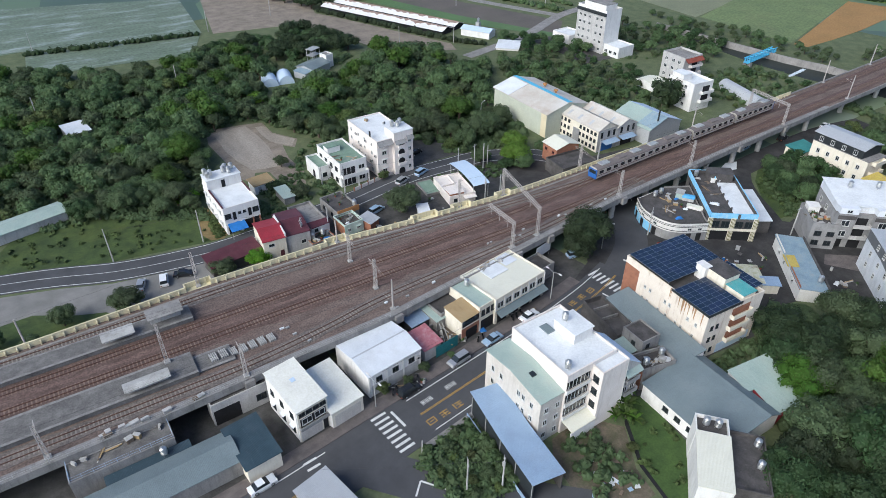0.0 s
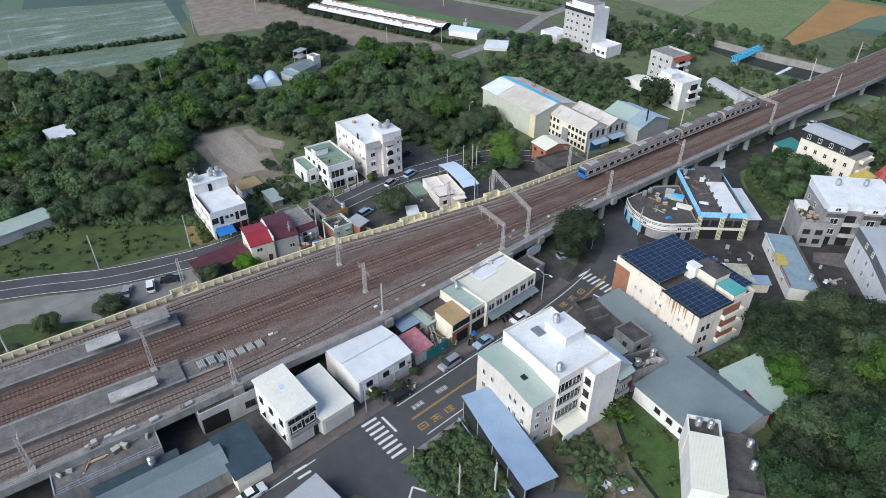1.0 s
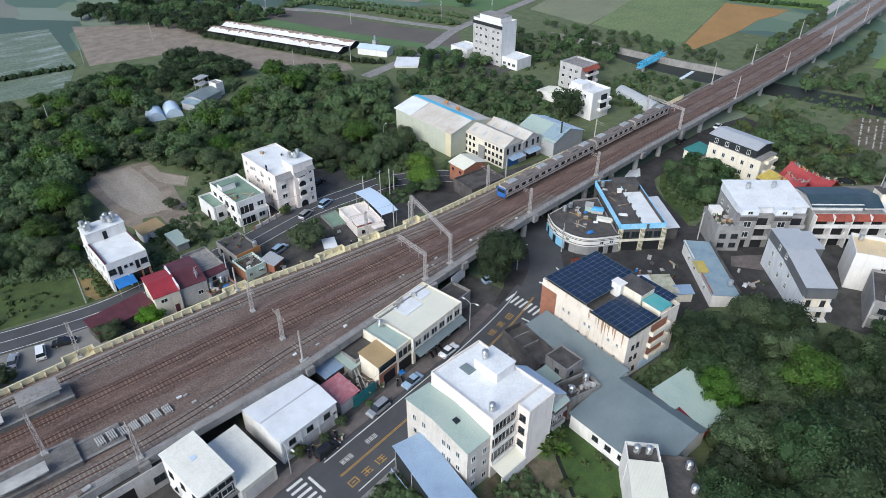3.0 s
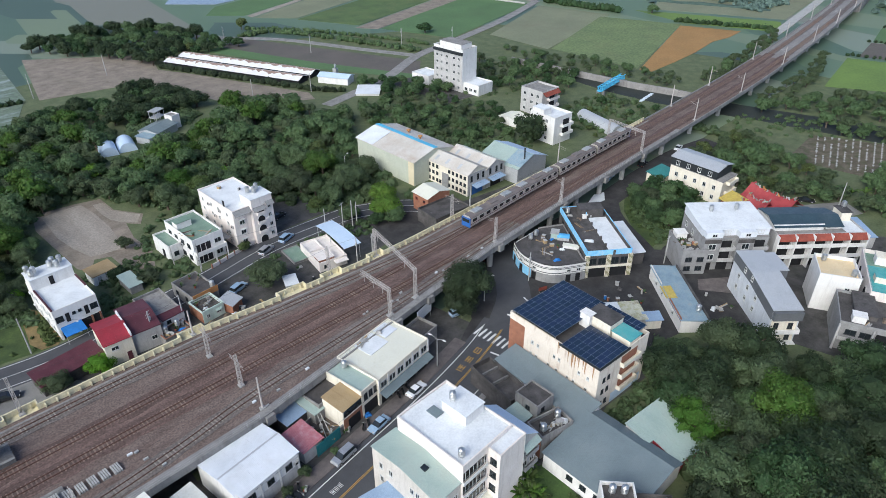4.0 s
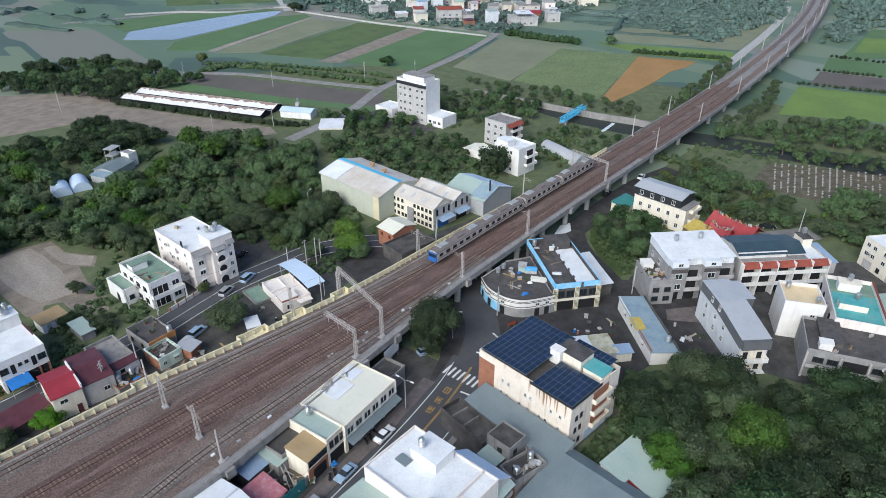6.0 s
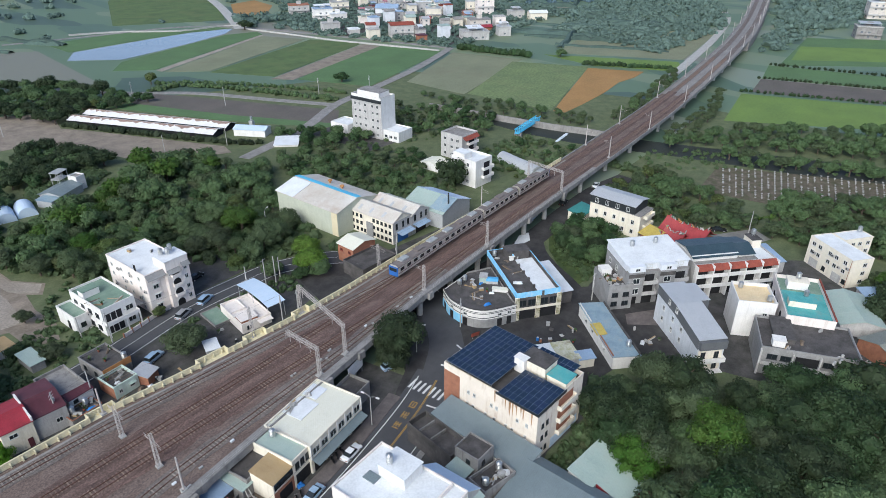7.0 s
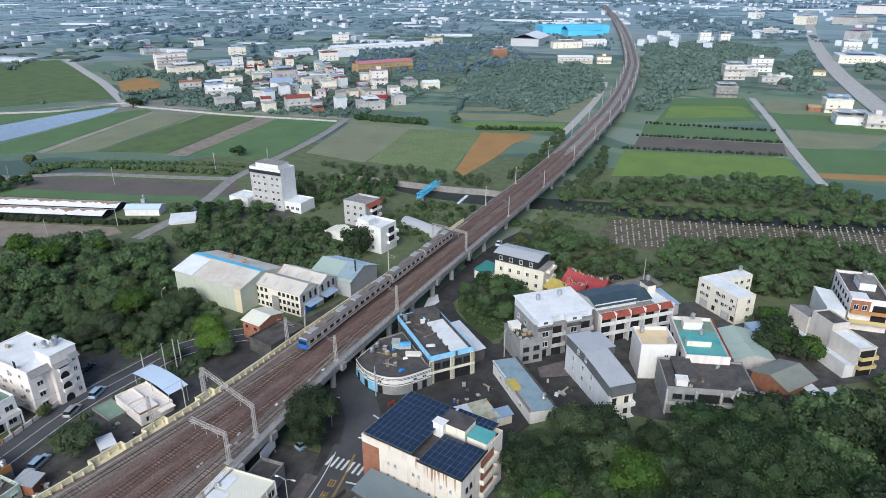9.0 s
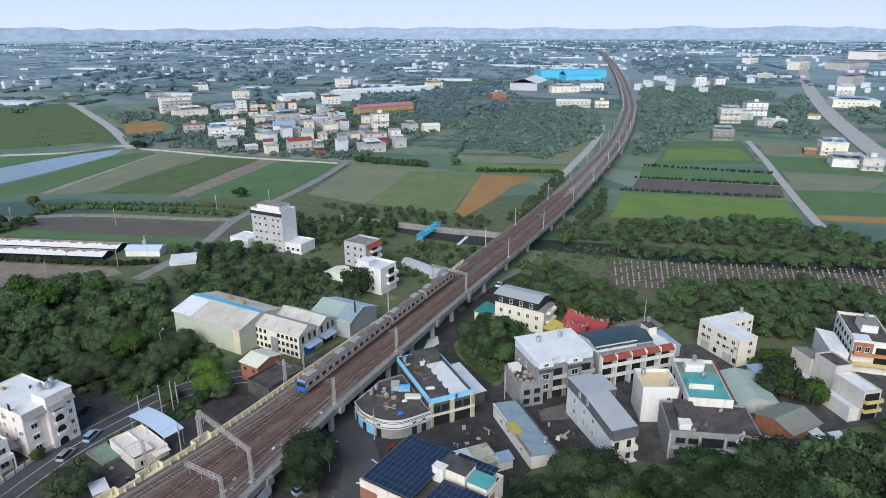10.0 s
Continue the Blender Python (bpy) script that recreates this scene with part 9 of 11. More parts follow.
def far_house(x, y, w, h, wall="white", roof="roofwhite", ang=-30, d=None, kind="flat", label="pale village house with a flat roof"):
    if wall == "white":
        wall = ("white", "greywall", "beige", "pinkwhite", "white")[int(x + 3 * y) % 5]
    if roof == "roofwhite":
        roof = ("roofwhite", "concretelight", "concrete", "roofwhite", "silver")[int(3 * x + y) % 5]
    h *= 0.9 if h < 12 else 1.0
    w *= 0.86 if w < 28 else 1.0
    d = d or max(8.0, w * 0.7)
    FOOT.append((x, y, ang, w, d))
    top = thing("village_house", label, "house", x, y, 0, ang, "village houses")
    bm = bmesh.new()
    box(bm, -w / 2, -d / 2, -0.3, w / 2, d / 2, h)
    part("wall", bm, M[wall], top)
    bm = bmesh.new()
    if kind == "flat":
        box(bm, -w / 2 - 0.3, -d / 2 - 0.3, h, w / 2 + 0.3, d / 2 + 0.3, h + 0.5)
    else:
        sheet(bm, [(-w / 2 - 0.5, -d / 2 - 0.5, h), (w / 2 + 0.5, -d / 2 - 0.5, h), (w / 2 + 0.5, 0, h + d * 0.16), (-w / 2 - 0.5, 0, h + d * 0.16)], 0.2)
        sheet(bm, [(-w / 2 - 0.5, 0.01, h + d * 0.16), (w / 2 + 0.5, 0.01, h + d * 0.16), (w / 2 + 0.5, d / 2 + 0.5, h), (-w / 2 - 0.5, d / 2 + 0.5, h)], 0.2)
    part("roof", bm, M[roof], top)
    if kind == "flat" and w > 9:
        bm = bmesh.new()
        box(bm, -1.5, -1.0, h + 0.5, 2.2, 2.6, h + 2.9)
        part("stair_head", bm, M[wall], top)
    if not FARWIN:
        b = bmesh.new()
        box(b, -0.75, -0.06, 0, 0.75, 0.05, 1.2)
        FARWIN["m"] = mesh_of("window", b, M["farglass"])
    if wall in ("brightblue", "metalwhite", "silver"):
        return top
    rng = np.random.RandomState(int(x * 7 + y * 3) % 9999)
    for k in range(max(1, int(h / 3.1))):
        for u in spread(max(1, int(w / 5.4)), 4.8):
            if rng.rand() < 0.75:
                part("window", FARWIN["m"], None, top).matrix_basis = pose(u, -d / 2, 1.1 + 3.0 * k)
        if rng.rand() < 0.7:
            part("window", FARWIN["m"], None, top).matrix_basis = pose(-w / 2, rng.uniform(-0.2, 0.2) * d, 1.1 + 3.0 * k, 0, 0, -90)
        if k and rng.rand() < 0.6:
            bm = bmesh.new()
            box(bm, -w / 2, -d / 2 - 1.2, 3.0 * k - 0.1, w / 2, -d / 2 - 0.003, 3.0 * k + 0.85)
            part("balcony", bm, M["greywall" if rng.rand() < 0.5 else wall], top)
    if kind == "flat" and rng.rand() < 0.55:
        bm = bmesh.new()
        a, b = rng.uniform(0.25, 0.45) * w, rng.uniform(0.25, 0.42) * d
        sheet(bm, [(-a, -b, h + 2.4), (a, -b, h + 2.4), (a, b, h + 3.0), (-a, b, h + 3.0)], 0.12)
        for u, v in ((-a + 0.3, -b + 0.3), (a - 0.3, -b + 0.3), (a - 0.3, b - 0.3), (-a + 0.3, b - 0.3)):
            tube(bm, (u, v, h + 0.4), (u, v, h + 2.6), 0.1, 0.1, 4)
        part("roof_shelter", bm, M[["bluemetal", "greenmetal", "redfade", "silver", "metalwhite"][rng.randint(5)]], top)
    return top


far_house(487, 612, 31, 16, "white", "concretelight", -24, 12, label="long white four-storey village block")
far_house(471, 571, 34, 8, "creamwall", "concretelight", -26, 12)
far_house(674, 790, 22, 9)
far_house(575, 760, 24, 7, "greywall", "bluemetal", -20)
far_house(490, 535, 18, 7, "creamwall", "roofwhite", -30)
far_house(515, 543, 11, 14, "white", "concrete", -30, 10)
far_house(532, 590, 26, 4.5, "greywall", "bluemetal", -22, 12, "gable", "village shed with a blue-grey roof")
far_house(620, 653, 22, 10, "creamwall", "roofwhite", -30)
far_house(401, 482, 20, 8, "greywall", "brick", -34)
far_house(396, 446, 18, 9, "white", "bluemetal", -30)
far_house(437, 469, 18, 8, "creamwall", "concretelight", -30)
far_house(402, 434, 16, 5, "white", "roofwhite", -26)
far_house(360, 397, 15, 6.5, "white", "concretelight", -28)
far_house(362, 374, 9, 4, "greywall", "roofwhite", -30)
far_house(399, 396, 16, 6, "pinkwhite", "creamwall", -34)
far_house(361, 353, 10, 6.5, "creamwall", "roofwhite", -30)
far_house(445, 417, 22, 7, "metalwhite", "bluemetal", -55, 16, "gable", "pale blue-grey village hall with a gable roof")
far_house(485, 452, 22, 10, "white", "roofwhite", -30)
far_house(486, 480, 16, 5, "white", "roofwhite", -30)
far_house(378, 341, 20, 9.5, "white", "redtile", -36, 10, "gable", "white village terrace with a red roof")
far_house(384, 328, 8, 6, "greywall", "concrete", -36)
far_house(470, 398, 15, 11, "greywall", "roofwhite", -36)
far_house(455, 374, 14, 9, "creamwall", "roofwhite", -40)
far_house(473, 418, 9, 7, "greywall", "concrete", -36)
far_house(430, 362, 9, 5, "brick", "red", -36, None, "gable", "small village house with a red roof")
far_house(501, 354, 17, 13, "white", "concrete", -40, 10)
far_house(443, 318, 19, 7, "white", "roofwhite", -40)
far_house(404, 294, 22, 6, "white", "roofwhite", -40, 14)
far_house(459, 310, 10, 8, "pinkwhite", "concretelight", -40)
far_house(428, 285, 11, 7, "greywall", "roofwhite", -40)
far_house(432, 305, 12, 4, "brick", "red", -40, None, "gable", "low village house with a red roof")
far_house(503, 323, 15, 6, "greywall", "concretelight", -40)
far_house(507, 304, 17, 6, "creamwall", "roofwhite", -44, None, "gable")
far_house(589, 410, 64, 9, "tan", "redfade", -28, 14, "gable", "long tan school building with a faded pink roof")
far_house(630, 515, 22, 10, "pinkwhite", "redtile", -32)
far_house(646, 583, 44, 6, "white", "metalwhite", -20, 18, "gable", "white hall with a sheet gable roof")
far_house(663, 526, 46, 9, "metalwhite", "creamwall", -30, 16, "flat", "large cream hall with a flat roof")
far_house(813, 640, 24, 12)
far_house(776, 540, 150, 5, "metalwhite", "metalwhite", -32, 14, "gable", "very long white greenhouse row")
far_house(863, 510, 26, 9, "creamwall", "yellowroof", -30)
far_house(927, 384, 70, 11, "silver", "metalwhite", 8, 40, "gable", "large grey hangar with an arched roof")
far_house(1150, 400, 118, 13, "brightblue", "brightblue", -52, 44, "flat", "large bright blue factory")
far_house(1120, 372, 60, 9, "brightblue", "brightblue", -52, 40, "gable", "bright blue factory wing")
far_house(897, 320, 40, 9, "creamwall", "roofwhite", -52, 14)
far_house(941, 296, 34, 8, "white", "metalwhite", -52, 14, "gable")
far_house(736, 252, 38, 8, "white", "metalwhite", -66, 10, "gable", "long white hall beside the railway")
far_house(752, 224, 18, 8, "creamwall", "tan", -66)
far_house(757, 355, 20, 10, "brick", "roofwhite", -50)
far_house(691, 82, 22, 13, "white", "roofwhite", -68)
far_house(762, 66, 24, 13, "white", "roofwhite", -68)
far_house(720, 70, 14, 8, "greywall", "roofwhite", -68)
far_house(584, 74, 19, 9, "concrete", "concretelight", -70)
far_house(667, 50, 15, 8, "greywall", "roofwhite", -70)
far_house(699, 41, 18, 5, "white", "roofwhite", -70)
far_house(1074, 170, 18, 14, "white", "concrete", -65)
far_house(1088, 144, 16, 12, "white", "concrete", -65)
far_house(553, -4, 20, 10, "creamwall", "roofwhite", -76)
far_house(550, 10, 9, 3.5, "brick", "tan", -76, None, "gable")
far_house(513, -13, 24, 6, "white", "concretelight", -78)
far_house(505, -26, 14, 9, "white", "roofwhite", -78)
far_house(894, -24, 46, 9, "creamwall", "roofwhite", -80)
far_house(1020, -17, 24, 12, "white", "roofwhite", -80)
far_house(1217, -27, 32, 13)
far_house(1620, -28, 70, 14)
far_house(1575, 58, 36, 16, "creamwall")
far_house(2131, -96, 105, 20)
far_house(1276, 97, 25, 10)
far_house(1747, 166, 30, 14)
far_house(758, 12, 13, 4, "creamwall", "tan", -80, None, "gable")

# smaller houses filling the village lanes
rng = np.random.RandomState(17)
made = 0
for k in range(2500):
    x, y = rng.uniform(365, 560), rng.uniform(285, 560)
    if made >= 60 or abs((y - 285) - (x - 365) * 1.15) > 75 or not clear_far(x, y, 6.5):
        continue
    made += 1
    w, h = rng.uniform(6, 10), rng.choice([3.4, 4.0, 6.4, 7.2, 9.6])
    far_house(x, y, w, h, ["white", "creamwall", "pinkwhite", "greywall", "metalwhite", "brick"][rng.randint(6)], ["roofwhite", "bluemetal", "redtile", "concrete", "greenmetal", "silver", "maroon"][rng.randint(7)], -32 + rng.uniform(-8, 8), rng.uniform(6, 9), ["flat", "gable"][rng.randint(2)], "small village house between the lanes")

# scattered farms out to the horizon, too far to tell apart
rng = np.random.RandomState(11)
for wall_m, roof_m, n in (("white", "roofwhite", 260), ("creamwall", "metalwhite", 120)):
    bm = bmesh.new()
    for k in range(n):
        r = 900 + 3300 * rng.rand() ** 0.8
        a = radians(-8 + 80 * rng.rand())
        cx, cy = 20 + r * math.cos(a), 20 + r * math.sin(a)
        for q in range(rng.randint(1, 4)):
            x, y = cx + rng.normal(0, 25), cy + rng.normal(0, 25)
            w, d, h = rng.uniform(6, 20), rng.uniform(6, 12), rng.uniform(3.5, 9)
            box(bm, x - w / 2, y - d / 2, 0, x + w / 2, y + d / 2, h)
    tagged(part("far_town", bm, [M["farwall"]]), "scattered haze-paled farm buildings far across the plain", "far houses", "", "stuff")

# long greenhouse strips far out
bm = bmesh.new()
for k in range(90):
    r = 900 + 2900 * rng.rand()
    a = radians(0 + 72 * rng.rand())
    x, y = 20 + r * math.cos(a), 20 + r * math.sin(a)
    L, d = rng.uniform(40, 160), rng.uniform(8, 20)
    t = Vector((-0.35, 0.94)) if rng.rand() < 0.7 else Vector((0.94, 0.35))
    n = Vector((-t.y, t.x))
    c = Vector((x, y))
    prism(bm, [tuple(c + t * L / 2 + n * d / 2), tuple(c - t * L / 2 + n * d / 2), tuple(c - t * L / 2 - n * d / 2), tuple(c + t * L / 2 - n * d / 2)], 0, 3.5)
tagged(part("far_greenhouses", bm, [M["farwall"]]), "long haze-paled greenhouse roofs far across the plain", "greenhouse", "", "stuff")

# ---- trees and shrubs ----
def leaf_material(name, a, b, var):
    m = material(name, a, b, scale=0.13, fine=1.2, bump=0.1, rough=0.62, island=var, spec=0.25)
    N, L = m.node_tree.nodes, m.node_tree.links
    bs = N["Principled BSDF"]
    src = bs.inputs["Base Color"].links[0].from_socket
    hs = N.new("ShaderNodeHueSaturation")
    oi = N.new("ShaderNodeObjectInfo")
    for sock, lo, hi in (("Value", 0.72, 1.28), ("Hue", 0.478, 0.51), ("Saturation", 0.92, 1.12)):
        mr = N.new("ShaderNodeMapRange")
        mr.inputs[3].default_value, mr.inputs[4].default_value = lo, hi
        L.new(oi.outputs["Random"], mr.inputs[0])
        L.new(mr.outputs[0], hs.inputs[sock])
    L.new(src, hs.inputs["Color"])
    L.new(hs.outputs[0], bs.inputs["Base Color"])
    tl, mx = N.new("ShaderNodeBsdfTranslucent"), N.new("ShaderNodeMixShader")
    L.new(hs.outputs[0], tl.inputs["Color"])
    mx.inputs[0].default_value = 0.4
    L.new(bs.outputs[0], mx.inputs[1])
    L.new(tl.outputs[0], mx.inputs[2])
    L.new(mx.outputs[0], N["Material Output"].inputs["Surface"])
    return m


LEAF = {"mid": leaf_material("leaf_mid", (0.112, 0.16, 0.078), (0.076, 0.114, 0.056), 0.2),
        "dark": leaf_material("leaf_deep", (0.056, 0.09, 0.041), (0.034, 0.06, 0.027), 0.26),
        "bright": leaf_material("leaf_fresh", (0.085, 0.155, 0.034), (0.05, 0.1, 0.024), 0.25),
        "vivid": leaf_material("leaf_vivid", (0.16, 0.29, 0.05), (0.095, 0.185, 0.035), 0.25),
        "olive": leaf_material("leaf_olive", (0.125, 0.155, 0.06), (0.072, 0.1, 0.04), 0.3)}

_ico = bmesh.new()
bmesh.ops.create_icosphere(_ico, subdivisions=1, radius=1.0)
ICO_V = np.array([v.co[:] for v in _ico.verts])
_ico.verts.index_update()
ICO_F = [[v.index for v in f.verts] for f in _ico.faces]
_ico.free()


def leaves(rng, lobes, per, size, V, F, low=-0.35):
    """Loose leaf sprays over the outside of a set of lobes (x, y, z, radius)."""
    C, Rr = lobes[:, :3], lobes[:, 3]
    for i in range(len(lobes)):
        n = int(per * (Rr[i] / Rr.mean()) ** 2)
        d = rng.normal(size=(n, 3))
        d /= np.linalg.norm(d, axis=1)[:, None]
        d = d[d[:, 2] > low]
        p = C[i] + d * (Rr[i] * rng.uniform(0.86, 1.12, (len(d), 1))) * np.array([1, 1, 0.85])
        dist = np.linalg.norm(p[:, None, :] - C[None], axis=2) / Rr[None]
        dist[:, i] = 9
        keep = dist.min(axis=1) > 0.8
        for q, nn in zip(p[keep], d[keep]):
            u = np.cross(nn, rng.normal(size=3))
            u /= np.linalg.norm(u) + 1e-9
            w = np.cross(nn, u)
            s = size * rng.uniform(0.6, 1.35)
            tilt = nn * s * rng.uniform(-0.1, 0.7)
            k = len(V)
            V.extend([q - u * s * 0.55 - nn * s * 0.2, q + w * s * 0.5 + tilt * 0.3, q + u * s * 0.75 + tilt, q - w * s * 0.5 + tilt * 0.2])
            F.append((k, k + 1, k + 2))
            F.append((k, k + 2, k + 3))


def cores(rng, lobes, V, F, ico_v=ICO_V, ico_f=ICO_F, shrink=0.9, rough=0.16):
    for x, y, z, r in lobes:
        k = len(V)
        jit = 1 + rng.normal(0, rough, (len(ico_v), 1))
        V.extend((ico_v * r * shrink * jit * np.array([1, 1, 0.85]) + np.array([x, y, z])).tolist())
        F.extend([tuple(k + i for i in f) for f in ico_f])


def crown_mesh(name, seed, R, H, n, per, size, leaf, core=0.8):
    rng = np.random.RandomState(seed)
    lobes = [(0, 0, H * 0.62, R * 0.62)]
    for k in range(n):
        a, q = rng.uniform(0, 2 * math.pi), rng.uniform(0.35, 0.78) * R
        z = H * (0.36 + 0.5 * rng.rand() * (1 - 0.45 * q / R))
        lobes.append((q * math.cos(a), q * math.sin(a), z, R * rng.uniform(0.24, 0.42)))
    lobes = np.array(lobes)
    V, F = [], []
    cores(rng, lobes, V, F, shrink=core)
    leaves(rng, lobes, per * 1.5, size * 0.88, V, F)
    me = bpy.data.meshes.new(name)
    me.from_pydata([tuple(v) for v in V], [], F)
    me.materials.append(leaf)
    return me


def trunk_mesh(seed, R, H):
    rng = np.random.RandomState(seed)
    bm = bmesh.new()
    tube(bm, (0, 0, -0.2), (0.1, 0.05, H * 0.4), R * 0.085, R * 0.06, 8)
    for k in range(5):
        a = 2 * math.pi * k / 5 + rng.rand()
        tube(bm, (0.1, 0.05, H * (0.25 + 0.03 * k)), (R * 0.5 * math.cos(a), R * 0.5 * math.sin(a), H * (0.5 + 0.05 * k)), R * 0.04, R * 0.018, 6)
    return mesh_of("trunk", bm, M["bark"])


KINDS, NEARKINDS = {}, {}
for key, R, H, n, per, size, leaf in (("mango", 3.6, 6.2, 15, 62, 0.5, "mid"), ("banyan", 4.6, 7.0, 20, 62, 0.56, "dark"), ("longan", 3.0, 5.4, 12, 58, 0.46, "mid"), ("camphor", 4.0, 8.0, 17, 60, 0.55, "bright"),
                                      ("olive", 2.6, 5.0, 11, 52, 0.46, "olive"), ("round", 3.3, 5.2, 13, 60, 0.46, "dark"), ("fig", 3.6, 5.0, 17, 62, 0.46, "vivid")):
    for s in range(3):
        KINDS[key, s] = (trunk_mesh(s + 5, R, H), crown_mesh("crown", len(key) * 31 + s * 7 + int(R * 10), R, H, n, per, size, LEAF[leaf]))
        NEARKINDS[key, s] = crown_mesh("crown", len(key) * 31 + s * 7 + int(R * 10), R, H, n + 6, per * 4.4, size * 0.46, LEAF[leaf], 0.77)
WORDS = {"mango": "broad green mango tree with a dense rounded crown", "banyan": "large dark green banyan tree with spreading crown", "longan": "green longan tree with a rounded crown",
         "camphor": "tall fresh-green camphor tree with a loose crown", "olive": "yellow-green tree with a thin crown", "round": "dark green round-crowned tree", "fig": "bright green fig tree with a broad dense crown"}


PLANTED = []


def tree(key, x, y, scale=1.0, squash=1.0):
    PLANTED.append((key, x, y, scale, squash))


def plant(key, x, y, scale, squash):
    tr, cr = KINDS[key, int(abs(x * 7.3 + y * 3.1)) % 3][0], NEARKINDS[key, int(abs(x * 7.3 + y * 3.1)) % 3]
    top = thing("tree", WORDS[key], "tree", x, y, 0, (x * 53 + y * 31) % 360, "trees")
    top.scale = (scale, scale, scale * squash)
    part("trunk", tr, None, top)
    part("crown", cr, None, top)
    return top


def inside(poly, x, y):
    c = False
    for (x0, y0), (x1, y1) in zip(poly, poly[1:] + poly[:1]):
        if (y0 > y) != (y1 > y) and x < (x1 - x0) * (y - y0) / (y1 - y0) + x0:
            c = not c
    return c


LANES = [(smooth_line(MAIN, 4), 6.5), (smooth_line(BACK, 4), 5.0), (smooth_line([(116, 96), (150, 94.5), (176, 96), (205, 97), (225, 94)], 5), 4.5)]


def clear(x, y, r):
    for fx, fy, fa, w, d in FOOT:
        dx, dy = x - fx, y - fy
        if abs(dx) + abs(dy) > 120:
            continue
        c, s = math.cos(radians(fa)), math.sin(radians(fa))
        u, v = dx * c + dy * s, -dx * s + dy * c
        if abs(u) < w / 2 + r and abs(v) < d / 2 + r:
            return False
    if x < 212 and lerp_line(NEAR, x) - r - 0.6 < y < lerp_line(FAR, x) + r + 1.5:
        return False
    for line, half in LANES:
        for px, py in line:
            if (px - x) ** 2 + (py - y) ** 2 < (half + r * 0.4) ** 2:
                return False
    return True


def grove(poly, gap, keys, lo, hi, seed, r=1.6, squash=1.0, limit=400):
    rng = np.random.RandomState(seed)
    xs_, ys_ = [p[0] for p in poly], [p[1] for p in poly]
    placed = []
    for k in range(9000):
        x, y = rng.uniform(min(xs_), max(xs_)), rng.uniform(min(ys_), max(ys_))
        if not inside(poly, x, y) or any((x - a) ** 2 + (y - b) ** 2 < gap * gap for a, b in placed) or not clear(x, y, r):
            continue
        placed.append((x, y))
        tree(keys[rng.randint(len(keys))], x, y, lo + (hi - lo) * rng.rand() ** 1.6, squash * rng.uniform(0.85, 1.1))
        if len(placed) >= limit:
            break
    return placed


WOOD = [(-50, 172), (-20, 174), (-2, 164), (21, 153), (25, 160), (33, 175), (33, 194), (51, 206), (64, 182), (69, 169), (92, 163), (97, 144), (107, 136), (115, 142), (124, 160), (130, 178), (146, 196), (146, 204),
        (132, 236), (112, 240), (90, 222), (80, 226), (75, 250), (62, 278), (40, 262), (20, 268), (-5, 282), (-50, 290)]
grove(WOOD, 4.3, ["mango", "mango", "longan", "longan", "round", "mango", "longan", "olive", "camphor", "mango", "mango"], 0.75, 1.4, 1, 2.4, limit=600)
tree("camphor", 19.5, 169.4, 1.15, 0.85)
grove([(66, 282), (92, 276), (104, 290), (112, 268), (114, 250), (104, 254), (84, 248), (76, 262)], 5.0, ["mango", "banyan", "round"], 0.8, 1.1, 2, 2.0)
grove([(147, 187), (160, 168), (164, 150), (178, 146), (190, 160), (196, 172), (186, 190), (176, 206), (158, 206)], 5.2, ["longan", "round", "mango"], 0.6, 0.95, 3, 2.0)
grove([(168, 214), (176, 232), (196, 212), (196, 196), (186, 196)], 5.0, ["mango", "round"], 0.7, 1.0, 4, 2.0)
grove([(212, 196), (222, 226), (240, 214), (252, 190), (250, 170), (228, 160), (216, 168)], 5.4, ["round", "mango", "longan"], 0.6, 0.95, 5, 2.0)
grove([(196, 118), (204, 152), (226, 150), (236, 134), (240, 122), (222, 119)], 6.0, ["longan", "olive", "round"], 0.4, 0.7, 6, 2.0)
grove([(78, 24), (85, 29.5), (93, 35), (99, 41), (105, 45.5), (111, 46.5), (117, 43.5), (127, 40), (125, 33), (128, 24), (135, 16), (142, 8), (158, -12), (150, -30), (112, -14), (92, 4), (76, 18)], 5.2, ["banyan", "banyan", "mango", "round", "mango", "round", "banyan", "mango", "banyan", "round", "longan", "banyan"], 1.1, 1.75, 7, 2.2)
grove([(158, 78), (166, 90), (182, 94), (180, 80), (170, 70), (160, 72)], 4.2, ["round", "mango"], 0.8, 1.15, 8, 2.0)
grove([(196, 92), (224, 98), (234, 90), (228, 70), (214, 48), (206, 46), (198, 66), (196, 84)], 4.0, ["longan", "longan", "mango", "mango", "olive"], 0.6, 1.05, 9, 2.0)
grove([(206, 40), (236, 46), (248, 30), (262, 6), (262, -18), (240, -26), (224, -4), (212, 6), (208, 24)], 4.0, ["mango", "longan", "mango", "longan", "mango"], 0.65, 1.1, 10, 2.2)
grove([(194, 9), (196, 14), (186, 13), (177, 9), (178, 0), (182, -1), (186, 5)], 3.6, ["mango", "banyan", "longan", "round"], 0.7, 1.1, 11, 1.4)
grove([(262, 98), (296, 84), (318, 60), (340, 20), (330, -24), (318, -50), (310, -20), (298, 16), (288, 52), (276, 84)], 5.4, ["longan", "mango", "mango"], 0.7, 1.15, 12, 1.0)
grove([(266, 72), (284, 32), (300, -22), (296, -26), (276, 22), (262, 62)], 4.6, ["longan", "mango", "mango"], 0.6, 1.1, 13, 1.0)
grove([(262, 226), (272, 186), (282, 150), (276, 134), (268, 136), (260, 160), (256, 200)], 5.0, ["longan", "longan", "mango"], 0.5, 0.85, 14, 1.0)
